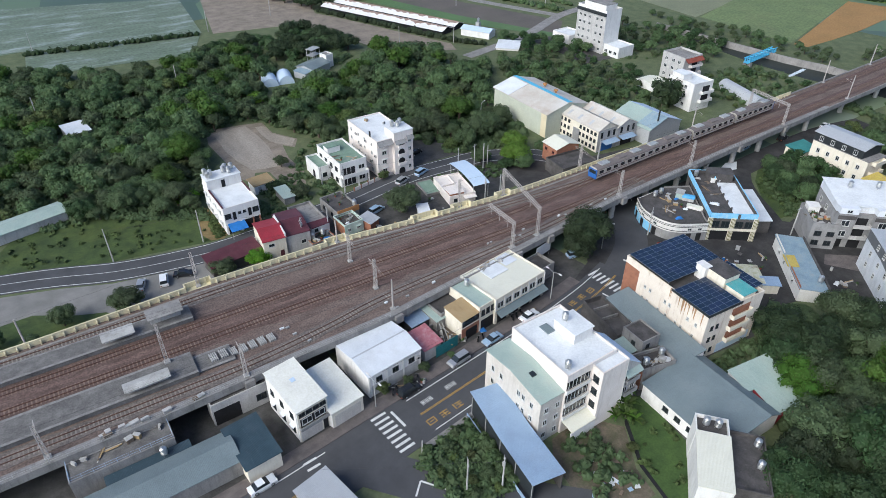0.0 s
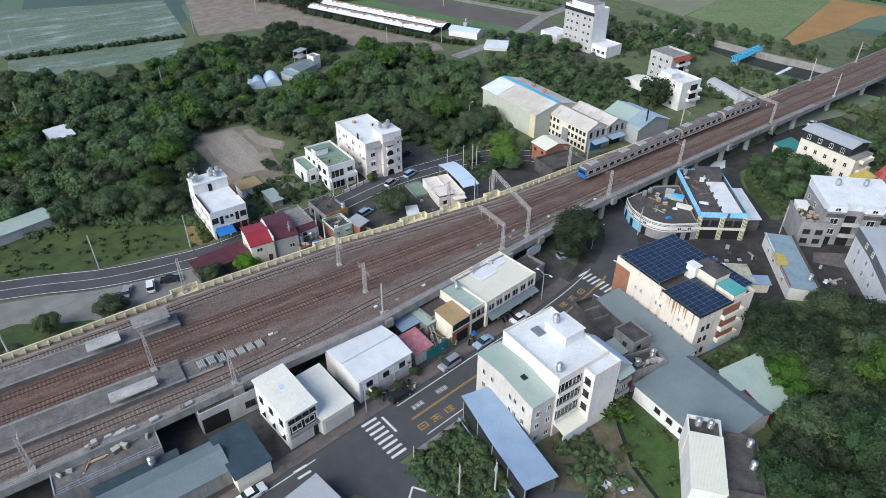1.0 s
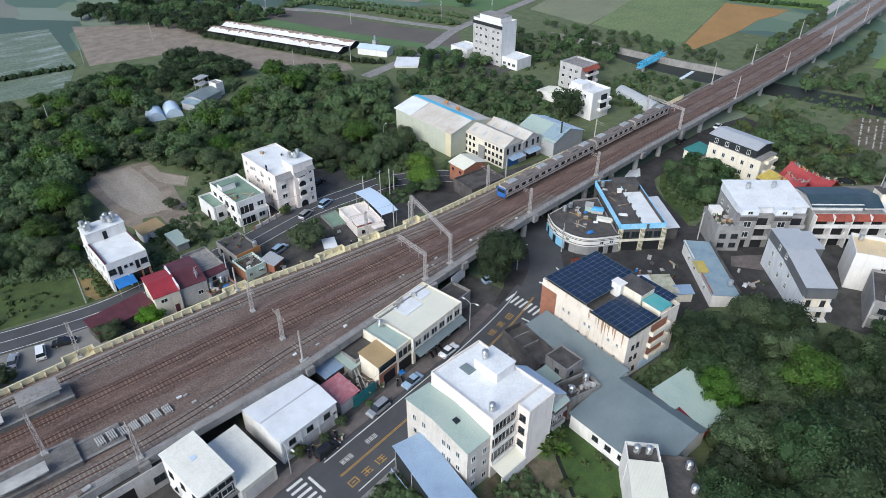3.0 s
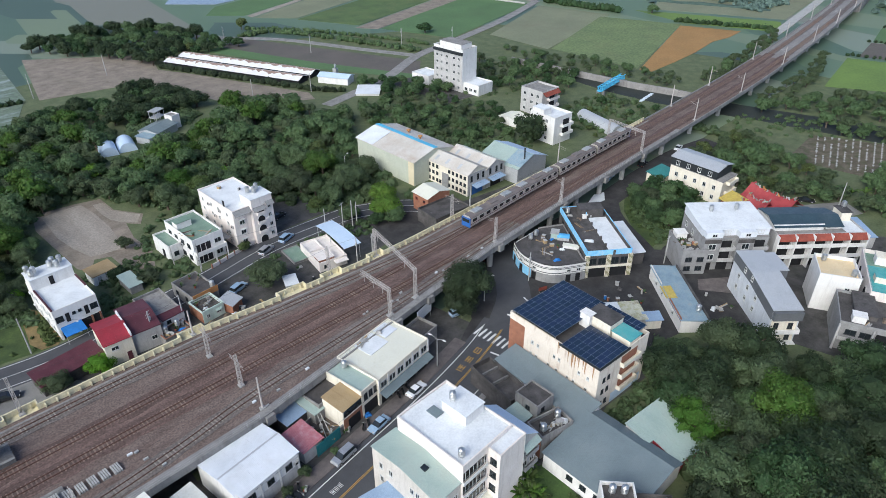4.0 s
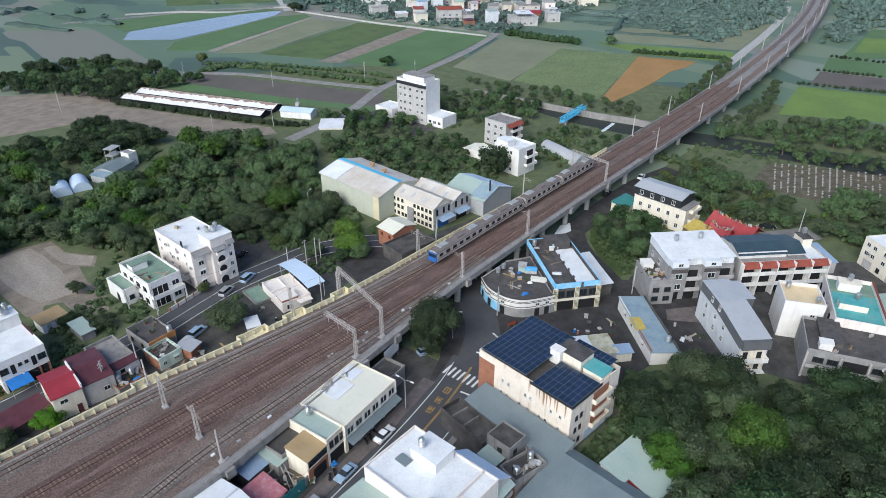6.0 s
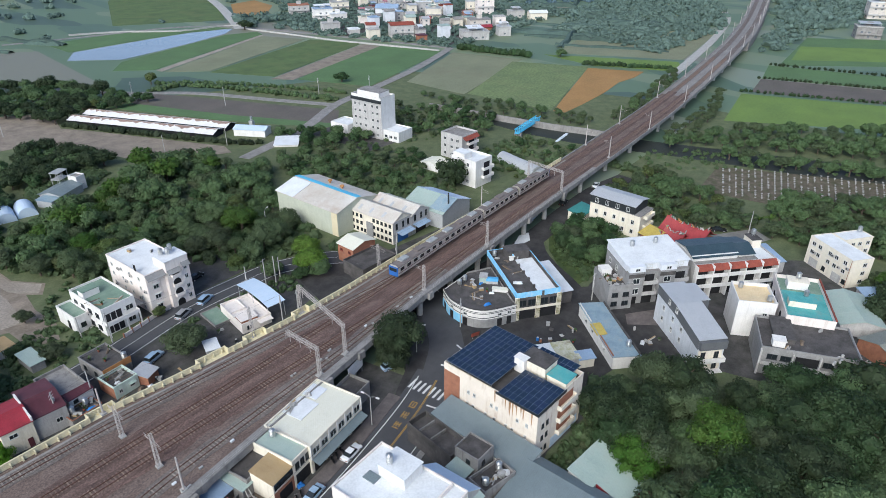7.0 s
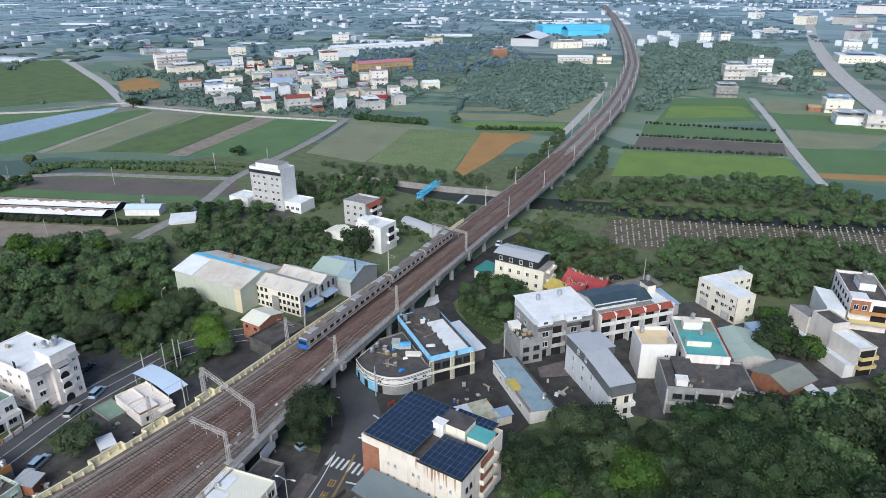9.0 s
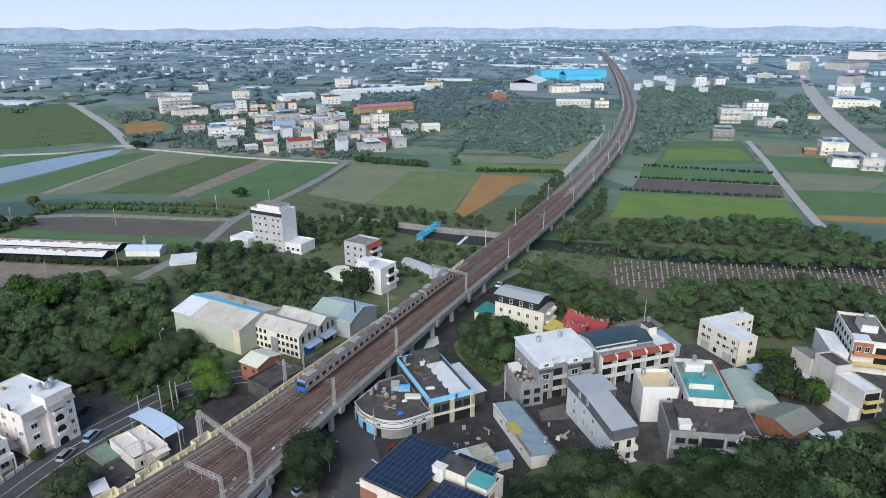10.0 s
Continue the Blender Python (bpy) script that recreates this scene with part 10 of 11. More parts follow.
grove([(284, 130), (346, 136), (392, 142), (380, 134), (330, 125), (280, 121)], 5.0, ["longan", "longan", "mango"], 0.55, 0.9, 15, 1.0)
grove([(276, 100), (330, 103), (360, 105), (330, 96), (290, 92)], 5.0, ["longan", "longan"], 0.5, 0.9, 16, 1.0)
grove([(88, 384), (130, 408), (156, 368), (170, 318), (150, 322), (124, 318), (110, 345)], 6.0, ["banyan", "round", "mango"], 0.8, 1.2, 17, 1.0)
grove([(32, 58), (38, 61), (44, 56), (42, 46), (36, 47)], 2.6, ["longan", "mango", "olive"], 0.34, 0.5, 18, 0.6)
grove([(-40, 122), (-6, 125), (2, 124), (-2, 120), (-40, 118)], 7, ["mango"], 0.6, 0.8, 19, 1.0)
grove([(180, -20), (168, -14), (160, -26), (176, -50), (200, -40)], 5, ["mango", "olive"], 0.7, 1.0, 20, 1.4)

# single trees
for key, x, y, s, q in (("banyan", 96.0, 88.0, 1.3, 1.15), ("banyan", 92.6, 87.2, 0.9, 1.1), ("fig", 109.5, 133.0, 1.3, 0.95), ("fig", 113.8, 140.0, 1.15, 0.95), ("mango", 67.4, 125.8, 1.4, 0.85),
                        ("mango", 0.2, 123.4, 0.95, 0.8), ("mango", 20.6, 123.2, 0.85, 0.8), ("fig", 28.4, 123.4, 0.8, 0.9), ("longan", 50.0, 166.0, 0.75, 0.9), ("round", 43.5, 154.0, 0.7, 0.8),
                        ("mango", 48.5, 146.5, 0.75, 0.8), ("banyan", 178.0, 138.6, 1.3, 1.15), ("banyan", 22.0, 172.0, 1.05, 0.8), ("olive", 71.5, 143.8, 0.6, 1.0), ("camphor", 200, 90, 0.6, 0.8),
                        ("longan", 43.5, 74.4, 0.42, 1.0), ("longan", 39.0, 72.9, 0.4, 1.0), ("olive", 34.4, 73.6, 0.5, 1.1), ("longan", 49.6, 74.6, 0.3, 1.0), ("longan", 74.0, 87.6, 0.6, 0.9),
                        ("mango", 388, 214, 1.1, 0.8), ("round", 256, 275, 1.3, 0.85), ("banyan", 322, 452, 1.4, 0.7), ("olive", 188, 352, 1.4, 1.0), ("fig", 22.0, 160.0, 1.0, 0.8), ("fig", 88.0, 186.0, 1.0, 0.8), ("fig", 60.0, 216.0, 1.0, 0.8), ("camphor", 110.1, 25.2, 1.45, 0.95), ("camphor", 96.6, 34.0, 1.15, 0.9), ("olive", 148, 332, 1.1, 0.8), ("mango", 108.5, 128.5, 0.9, 0.8), ("round", 104.6, 131.0, 0.8, 0.8), ("camphor", 178.6, -1.2, 0.85, 1.1), ("camphor", 189.5, 8.4, 0.95, 1.1), ("camphor", 181.4, 6.0, 0.8, 1.0), ("mango", 100.5, 138.0, 0.9, 0.8), ("longan", 102, 68, 0.5, 0.8), ("longan", 58, 44.5, 0.45, 0.8), ("olive", 63, 41, 0.4, 0.8)):
    tree(key, x, y, s, q)


# the nearest trees stand singly, the woods behind them are one mass
PLANTED.sort(key=lambda p: (p[1] - 60) ** 2 + (p[2] - 80) ** 2)
for p in PLANTED[:190]:
    plant(*p)
ARRAYS = {}
for key in ("mango", "banyan", "longan", "camphor", "olive", "round", "fig"):
    V, F, TV, TF = [], [], [], []
    for k, x, y, s, q in PLANTED[190:]:
        if k != key:
            continue
        pair = KINDS[key, int(abs(x * 7.3 + y * 3.1)) % 3]
        m = pose(x, y, 0, 0, 0, (x * 53 + y * 31) % 360) @ Matrix.Diagonal((s, s, s * q, 1))
        for me, vv, ff in ((pair[0], TV, TF), (pair[1], V, F)):
            if me.name not in ARRAYS:
                co = np.empty(len(me.vertices) * 3)
                me.vertices.foreach_get("co", co)
                ARRAYS[me.name] = (co.reshape(-1, 3), [tuple(p.vertices) for p in me.polygons])
            co, fs = ARRAYS[me.name]
            base = len(vv)
            A = np.array(m)
            vv.extend((co @ A[:3, :3].T + A[:3, 3]).tolist())
            ff.extend([tuple(base + i for i in f) for f in fs])
    for nm, vv, ff, mt, lb in (("woodland", V, F, KINDS[key, 0][1].materials[0], "crowns of the dense green woodland"), ("woodland_trunks", TV, TF, M["bark"], "trunks and limbs of the dense woodland")):
        me = bpy.data.meshes.new(nm)
        me.from_pydata(vv, [], ff)
        me.materials.append(mt)
        tagged(new(nm, me), lb, "woods", "", "stuff")


# low scrub under and between the trees
def scrub(name, polys, n, leaf, seed, lo, hi, label):
    rng = np.random.RandomState(seed)
    V, F = [], []
    for poly, share in polys:
        xs_, ys_ = [p[0] for p in poly], [p[1] for p in poly]
        done = 0
        for k in range(n * 9):
            if done >= n * share:
                break
            x, y = rng.uniform(min(xs_), max(xs_)), rng.uniform(min(ys_), max(ys_))
            if not inside(poly, x, y) or not clear(x, y, 0.5):
                continue
            done += 1
            r = rng.uniform(lo, hi)
            lobe = np.array([[x, y, r * 0.35, r], [x + r * 0.7, y + rng.uniform(-r, r), r * 0.2, r * 0.7]])
            cores(rng, lobe, V, F, shrink=0.8)
            leaves(rng, lobe, 16, 0.5, V, F, 0.0)
    me = bpy.data.meshes.new(name)
    me.from_pydata([tuple(v) for v in V], [], F)
    me.materials.append(leaf)
    return tagged(new(name, me), label, "shrubs", "", "stuff")


scrub("undergrowth", [([(76, 20), (86, 29), (96, 37), (101, 45), (108, 50), (115, 52), (118, 44), (100, 30), (84, 14)], 0.16), ([(98, 146), (108, 138), (124, 132), (126, 150), (124, 168), (110, 172), (98, 164)], 0.14), ([(146, 144), (164, 138), (172, 128), (184, 142), (170, 160), (150, 168)], 0.1), (WOOD, 2.4), ([(147, 187), (164, 150), (190, 160), (176, 206), (158, 206)], 0.12), ([(196, 118), (204, 152), (240, 150), (240, 120)], 0.12), ([(84, 248), (76, 230), (96, 222), (112, 238), (106, 256)], 0.2)], 900, LEAF["mid"], 31, 0.9, 2.2, "dark green undergrowth below the trees")
scrub("bushes", [([(206, 40), (250, 46), (262, -18), (212, 6)], 0.2), ([(150, 66), (166, 92), (196, 96), (214, 60), (180, 66)], 0.2), ([(230, 100), (262, 98), (290, 40), (300, -20), (262, 60)], 0.2),
                 ([(50, 36), (54, 48), (61, 49), (60, 36)], 0.05), ([(88, 40), (88, 47), (104, 47), (106, 51), (104, 42), (96, 37)], 0.09), ([(34, 45), (31, 57), (33, 60), (39, 62), (44, 60), (45, 46)], 0.32), ([(176, 206), (220, 230), (252, 200), (226, 160)], 0.2), ([(60, 140), (80, 148), (110, 138), (100, 128)], 0.06), ([(36, 140), (34, 160), (48, 160), (64, 178), (66, 150), (52, 140)], 0.16), ([(-30, 164), (-16, 170), (24, 154), (24, 148), (0, 164)], 0.16), ([(150, 72), (162, 88), (184, 94), (180, 78), (160, 70)], 0.2)], 700, LEAF["mid"], 32, 0.5, 1.3, "mid-green bushes on the waste ground")


# rough grass tufts and dry patches in the meadow
scrub("grass_tufts", [([(23.4, 139), (23.6, 147), (26.4, 151), (28, 146), (26, 138)], 0.15), ([(-30, 148), (-16, 167), (0, 167), (22, 152), (23, 139), (0, 144)], 0.2), ([(151, 78), (160, 88), (183, 93), (178, 77), (160, 71)], 0.25), ([(60.6, 33), (62, 38), (66.2, 45), (70.6, 47.4), (72, 39), (66, 30)], 0.04)], 420, M["meadow"], 34, 0.2, 0.7, "rough tufts of yellow-green grass")


def hedge(line, width, gap, height, seed, leaf, label):
    rng = np.random.RandomState(seed)
    V, F = [], []
    pts = smooth_line(line, gap)
    for x, y in pts:
        for k in range(width):
            r = height * rng.uniform(0.5, 0.75)
            lobe = np.array([[x + rng.normal(0, 0.5 * width), y + rng.normal(0, 0.5 * width), r * 0.6, r]])
            cores(rng, lobe, V, F, shrink=0.9)
            leaves(rng, lobe, 14, 0.6, V, F, 0.0)
    me = bpy.data.meshes.new("hedge")
    me.from_pydata([tuple(v) for v in V], [], F)
    me.materials.append(leaf)
    return tagged(new("hedge", me), label, "hedge", "", "stuff")


hedge([(-4, 313), (30, 309), (63, 305)], 1, 1.6, 2.4, 41, LEAF["dark"], "dark hedge between the flooded paddies")
hedge([(125, 312), (135, 288), (146, 262), (156, 238), (164, 226)], 1, 1.6, 2.6, 42, LEAF["dark"], "dark hedge along the greenhouse")
hedge([(180, 338), (200, 330), (222, 272), (228, 252)], 2, 1.8, 2.6, 43, LEAF["mid"], "green hedge along the ditch")
hedge([(190, 350), (212, 322), (236, 272), (240, 256)], 1, 1.8, 2.2, 44, LEAF["mid"], "green hedge along the far bank")
hedge([(374, 98), (398, 20)], 1, 2.2, 1.6, 45, LEAF["dark"], "low hedge between rice fields")
hedge([(409, 99), (430, 22)], 1, 2.2, 1.6, 46, LEAF["dark"], "low hedge between rice fields")
hedge([(447, 104), (462, 28)], 1, 2.6, 1.8, 47, LEAF["dark"], "low hedge between rice fields")
hedge([(378, 192), (390, 165), (398, 146)], 1, 2.2, 3.0, 48, LEAF["dark"], "tall hedge at the orange field")
hedge([(368, 280), (372, 250), (376, 232)], 3, 2.2, 4.0, 49, LEAF["dark"], "dark bank of bushes below the village")
hedge([(232, 80), (232, 104), (240, 118)], 2, 2.4, 2.4, 50, LEAF["mid"], "bushes by the river bridge")


# far woods: blue and lightness in both leaf colours are painted haze
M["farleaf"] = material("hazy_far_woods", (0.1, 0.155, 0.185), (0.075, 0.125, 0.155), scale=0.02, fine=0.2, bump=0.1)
M["midwoods"] = material("haze_tinted_woods", (0.115, 0.17, 0.14), (0.078, 0.124, 0.105), scale=0.05, fine=0.3, bump=0.1, island=0.2)
def woods(poly, gap, lo, hi, seed):
    rng = np.random.RandomState(seed)
    V, F = [], []
    xs_, ys_ = [p[0] for p in poly], [p[1] for p in poly]
    n = int((max(xs_) - min(xs_)) * (max(ys_) - min(ys_)) / gap ** 2)
    for k in range(n):
        x, y = rng.uniform(min(xs_), max(xs_)), rng.uniform(min(ys_), max(ys_))
        if not inside(poly, x, y) or not clear(x, y, 3):
            continue
        if any(abs(x - a[0]) < 30 and (x - a[0]) ** 2 + (y - a[1]) ** 2 < 16 ** 2 for a in AXIS[::2]):
            continue
        r = rng.uniform(lo, hi) * (0.85 if x < 900 else 0.6)
        spread_r = 1.0 if x < 900 else 1.7
        lobe = np.array([[x, y, r * 0.5, r * (0.85 if x < 900 else 0.6)]] + [[x + rng.uniform(-r, r) * spread_r, y + rng.uniform(-r, r) * spread_r, r * rng.uniform(0.25, 0.5), r * rng.uniform(0.4, 0.65)] for _ in range(3)])
        cores(rng, lobe, V, F, ICO_V, ICO_F, 0.86, 0.26)
        leaves(rng, lobe, 22 if x < 900 else 7, 0.95 if x < 900 else 1.6, V, F, 0.0)
    me = bpy.data.meshes.new("far_woods")
    me.from_pydata([tuple(v) for v in V], [], F)
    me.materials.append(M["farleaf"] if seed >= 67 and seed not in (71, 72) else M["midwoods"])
    return tagged(new("far_woods", me), "distant woodland with haze tinted into its green", "woods", "", "stuff")


woods([(434, 168), (470, 262), (560, 300), (700, 300), (740, 245), (640, 190), (553, 165)], 6.0, 2.4, 4.8, 61)
woods([(575, 132), (640, 150), (800, 190), (1000, 240), (1100, 150), (1000, 60), (800, 62), (690, 95), (620, 90)], 8, 3, 6, 62)
woods([(470, 125), (560, 142), (600, 100), (560, 108), (480, 108)], 6, 2.5, 4.5, 63)
woods([(600, 20), (680, 40), (800, 50), (1000, 40), (980, 25), (800, 20), (640, 5)], 8, 3, 6, 64)
woods([(330, 470), (345, 400), (380, 480), (470, 640), (430, 640)], 9, 2.5, 5, 65)
woods([(340, 395), (366, 285), (560, 300), (600, 480), (540, 660), (420, 560)], 5.0, 1.6, 3.4, 66)
woods([(560, 320), (740, 300), (900, 420), (900, 620), (640, 640)], 12, 2, 4.5, 67)
woods([(900, 260), (1500, 460), (1900, 900), (1200, 900), (900, 600)], 34, 5, 10, 68)
woods([(1100, 0), (1300, 20), (2200, 500), (1800, 460), (1300, 320)], 26, 5, 10, 69)
woods([(640, 640), (1200, 900), (1500, 1600), (800, 1300), (560, 900)], 40, 5, 10, 70)
woods([(200, 520), (330, 520), (500, 860), (400, 1000), (200, 700)], 34, 3, 6, 71)
woods([(520, -60), (640, -40), (900, -10), (1000, -80), (700, -200)], 16, 3, 6, 72)
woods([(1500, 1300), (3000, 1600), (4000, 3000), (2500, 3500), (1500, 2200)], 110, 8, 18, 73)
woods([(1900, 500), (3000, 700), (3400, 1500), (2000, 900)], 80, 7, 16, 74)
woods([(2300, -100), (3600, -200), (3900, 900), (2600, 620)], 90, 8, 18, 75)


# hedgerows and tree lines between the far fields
# row greens are blued too; the farthest rows share the haze-tinted leaf colour
M["hedgerow"] = material("haze_tinted_hedgerow", (0.07, 0.11, 0.09), (0.045, 0.075, 0.066), scale=0.08, fine=0.5, bump=0.2, island=0.2)
for words, r0, r1, count, mat, seed in (("dark green hedgerows between the nearer plots", 430, 1150, 420, "hedgerow", 77), ("haze-tinted hedgerows and tree lines between far fields", 1150, 4100, 1500, "farleaf", 78)):
    rng = np.random.RandomState(seed)
    V, F = [], []
    for k in range(count):
        r = r0 + (r1 - r0) * rng.rand() ** 1.15
        a = radians(-6 + 82 * rng.rand())
        x, y = 20 + r * math.cos(a), 20 + r * math.sin(a)
        t = Vector((-0.35, 0.94)) if rng.rand() < 0.75 else Vector((0.94, 0.35))
        if any(abs(x - q[0]) < 120 and (x - q[0]) ** 2 + (y - q[1]) ** 2 < (60 + r * 0.03) ** 2 for q in AXIS[::6]):
            continue
        if x > 440 and abs(y - (0.125 * x - 105 - 0.00003 * x * x)) < 70:
            continue
        if r < 1150 and (not clear_far(x, y, 26) or (x < 600 and y < 130) or (x < 380 and y < 510)):
            continue
        L, h = rng.uniform(12, 60) * (0.6 + r / 2500), rng.uniform(1.2, 3.6)
        n = Vector((-t.y, t.x))
        steps = max(6, int(L / 5))
        base = len(V)
        for i in range(steps + 1):
            c = Vector((x, y)) + t * (i / steps - 0.5) * L * 2 + n * rng.uniform(-1.2, 1.2)
            hh = h * rng.uniform(0.45, 1.3) * (0.5 if i in (0, steps) else 1)
            V.extend([(*(c - n * h * 0.9), 0), (*(c - n * h * rng.uniform(0.2, 0.6)), hh), (*(c + n * h * rng.uniform(0.2, 0.6)), hh * rng.uniform(0.7, 1.1)), (*(c + n * h * 0.9), 0)])
            if i:
                o = base + 4 * i
                F.extend([(o - 4 + j, o + j, o + j + 1, o - 3 + j) for j in range(3)])
    me = bpy.data.meshes.new("far_hedgerows")
    me.from_pydata(V, [], F)
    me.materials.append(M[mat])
    tagged(new("far_hedgerows", me), words, "hedge", "", "stuff")


def banana(x, y, s):
    t = thing("banana_plant", "banana plant with long arching green leaves", "plant", x, y, 0, x * 40 % 360)
    bm = bmesh.new()
    tube(bm, (0, 0, -0.1), (0, 0, 1.6 * s), 0.16, 0.12, 8)
    part("stem", bm, LEAF["mid"], t)
    for k in range(9):
        a = k * 2.4
        bm = bmesh.new()
        prev = None
        for i in range(6):
            f = i / 5
            r, z = 2.1 * s * f, 1.5 * s + 1.4 * s * math.sin(f * 2.3) * (0.6 + 0.4 * (k % 3) / 2)
            wd = 0.32 * s * math.sin(math.pi * (0.12 + 0.86 * f))
            c, q = Vector((r * math.cos(a), r * math.sin(a), z)), Vector((-math.sin(a), math.cos(a), 0)) * wd
            row = [bm.verts.new(c + q), bm.verts.new(c + Vector((0, 0, 0.06))), bm.verts.new(c - q)]
            if prev:
                bm.faces.new((prev[0], row[0], row[1], prev[1]))
                bm.faces.new((prev[1], row[1], row[2], prev[2]))
            prev = row
        part("leaf", bm, LEAF["bright"], t)


for x, y, s in ((66.4, 46.0, 1.1), (68.0, 47.6, 1.2), (69.6, 49.6, 1.1), (67.0, 44.6, 0.9), (65.0, 46.8, 0.9), (20, 162, 1.2), (22, 165, 1.0), (214, 46, 1.0), (216, 43, 1.1)):
    banana(x, y, s)

# ---- railway gear ----
def lattice(bm, base, top, w0, w1, n):
    """A four-legged lattice mast between two points."""
    base, top = Vector(base), Vector(top)
    ax = (top - base).normalized()
    u = Vector((1, 0, 0)) if abs(ax.x) < 0.8 else Vector((0, 1, 0))
    u = (u - ax * u.dot(ax)).normalized()
    v = ax.cross(u)
    corner = [(-1, -1), (1, -1), (1, 1), (-1, 1)]

    def P(i, f):
        w = (w0 + (w1 - w0) * f) / 2
        a, b = corner[i % 4]
        return base + (top - base) * f + (u * a + v * b) * w
    for i in range(4):
        tube(bm, P(i, 0), P(i, 1), 0.055, 0.05, 4)
    for k in range(n):
        f0, f1 = k / n, (k + 1) / n
        for i in range(4):
            tube(bm, P(i + (k % 2), f0), P(i + 1 - (k % 2), f1), 0.032, 0.032, 3)
            tube(bm, P(i, f1), P(i + 1, f1), 0.03, 0.03, 3)


def arm(bm, x, y, z, side, reach=2.6):
    """Bracket arms that carry the contact wire."""
    tube(bm, (x, y, z), (x, y + side * reach, z - 0.3), 0.035, 0.035, 5)
    tube(bm, (x, y, z - 1.1), (x, y + side * reach, z - 0.3), 0.03, 0.03, 5)
    tube(bm, (x, y + side * reach * 0.55, z - 0.9), (x, y + side * reach, z - 0.9), 0.025, 0.025, 5)


def lattice_mast(x, y, h=7.2, arms=(), z=DECK):
    t = thing("catenary_mast", "grey steel lattice catenary mast on the viaduct", "mast", x, y, z, 0, "catenary masts")
    bm = bmesh.new()
    lattice(bm, (0, 0, 0), (0, 0, h), 0.62, 0.4, 10)
    part("lattice", bm, M["mast"], t)
    bm = bmesh.new()
    box(bm, -0.5, -0.5, -0.02, 0.5, 0.5, 0.3)
    part("footing", bm, M["concretelight"], t)
    for s, zz in arms:
        bm = bmesh.new()
        arm(bm, 0, 0, zz, s)
        part("bracket_arm", bm, M["mast"], t)
    return t


def pole_mast(x, y, h=7.4, arms=(), z=DECK):
    t = thing("catenary_mast", "plain grey catenary pole beside the track", "mast", x, y, z, 0, "catenary masts")
    bm = bmesh.new()
    tube(bm, (0, 0, -0.02), (0, 0, h), 0.19, 0.14, 10)
    part("pole", bm, M["mast"], t)
    bm = bmesh.new()
    box(bm, -0.45, -0.45, -0.02, 0.45, 0.45, 0.35)
    part("footing", bm, M["concretelight"], t)
    for s, zz in arms:
        bm = bmesh.new()
        arm(bm, 0, 0, zz, s)
        part("bracket_arm", bm, M["mast"], t)
    return t


def portal(x, y0, y1, h, x1=None, both=True):
    x1 = x if x1 is None else x1
    t = thing("catenary_portal", "lattice steel portal spanning the tracks", "portal", x, y0, DECK, 0, "catenary portals")
    for (px, py), leg in (((0, 0), True), ((x1 - x, y1 - y0), both)):
        if leg:
            bm = bmesh.new()
            lattice(bm, (px, py, 0), (px, py, h), 0.55, 0.45, 9)
            part("leg", bm, M["mast"], t)
            bm = bmesh.new()
            box(bm, px - 0.8, py - 0.6, -0.4, px + 0.8, py + 0.6, 0.12)
            part("footing", bm, M["concretelight"], t)
    bm = bmesh.new()
    lattice(bm, (0, -0.3, h - 0.3), (x1 - x, y1 - y0, h - 0.3), 0.6, 0.6, 14)
    part("beam", bm, M["mast"], t)
    n = 3
    for k in range(n):
        f = (k + 0.7) / n
        bm = bmesh.new()
        px, py = (x1 - x) * f, (y1 - y0) * f
        tube(bm, (px, py, h - 0.6), (px, py, h - 2.4), 0.05, 0.05, 5)
        tube(bm, (px, py, h - 1.2), (px, py + 1.4, h - 1.5), 0.03, 0.03, 5)
        part("drop_arm", bm, M["mast"], t)


lattice_mast(43.5, 105.6, 7.1, ((-1, 6.2), (1, 6.2)))
lattice_mast(43.9, 94.4, 7.2, ((-1, 6.2), (1, 6.2)))
pole_mast(43.7, 86.8, 7.2)
lattice_mast(13.6, 114.2, 8.2, ((-1, 7.2),), 6.0)
lattice_mast(3.0, 94.1, 8.6, ((1, 6.5),), 7.0)
lattice_mast(13.8, 84.6, 7.4, ((1, 6.4),))
pole_mast(-17.6, 112.9, 6.4, (), 6.0)
lattice_mast(-17.0, 84.0, 7.0, ((1, 6.2),))
pole_mast(44.2, 113.7, 6.0, (), 6.0)
portal(76.3, 91.4, 100.4, 6.7, both=False)
portal(84.2, 92.4, 111.2, 7.3, 88.4)
lattice_mast(76.0, 112.2, 7.4, ((-1, 6.4),), 6.0)
lattice_mast(113.2, 95.6, 6.9, ((1, 6.2),))
lattice_mast(113.6, 110.9, 7.2, ((-1, 6.4), (1, 6.4)), 6.0)
lattice_mast(141.5, 97.2, 7.2, ((1, 6.4),))
pole_mast(160.0, 112.4, 7.6, ((-1, 6.6),), 5.6)
portal(186.0, 99.6, 113.0, 7.0, 187.5)
pole_mast(224, 101.6, 8.0, ((1, 6.4),))
pole_mast(231, 114.6, 8.0, ((-1, 6.4),))
k = 0
for i, p in enumerate(AXIS):
    if p[0] > 262 and i % 5 == 0 and p[0] < 1300:
        q = AXIS[i + 1]
        t = Vector((q[0] - p[0], q[1] - p[1])).normalized()
        for s in (-1, 1):
            pole_mast(p[0] - t.y * 6.4 * s, p[1] + t.x * 6.4 * s, 7.8, ((-s, 6.4),))


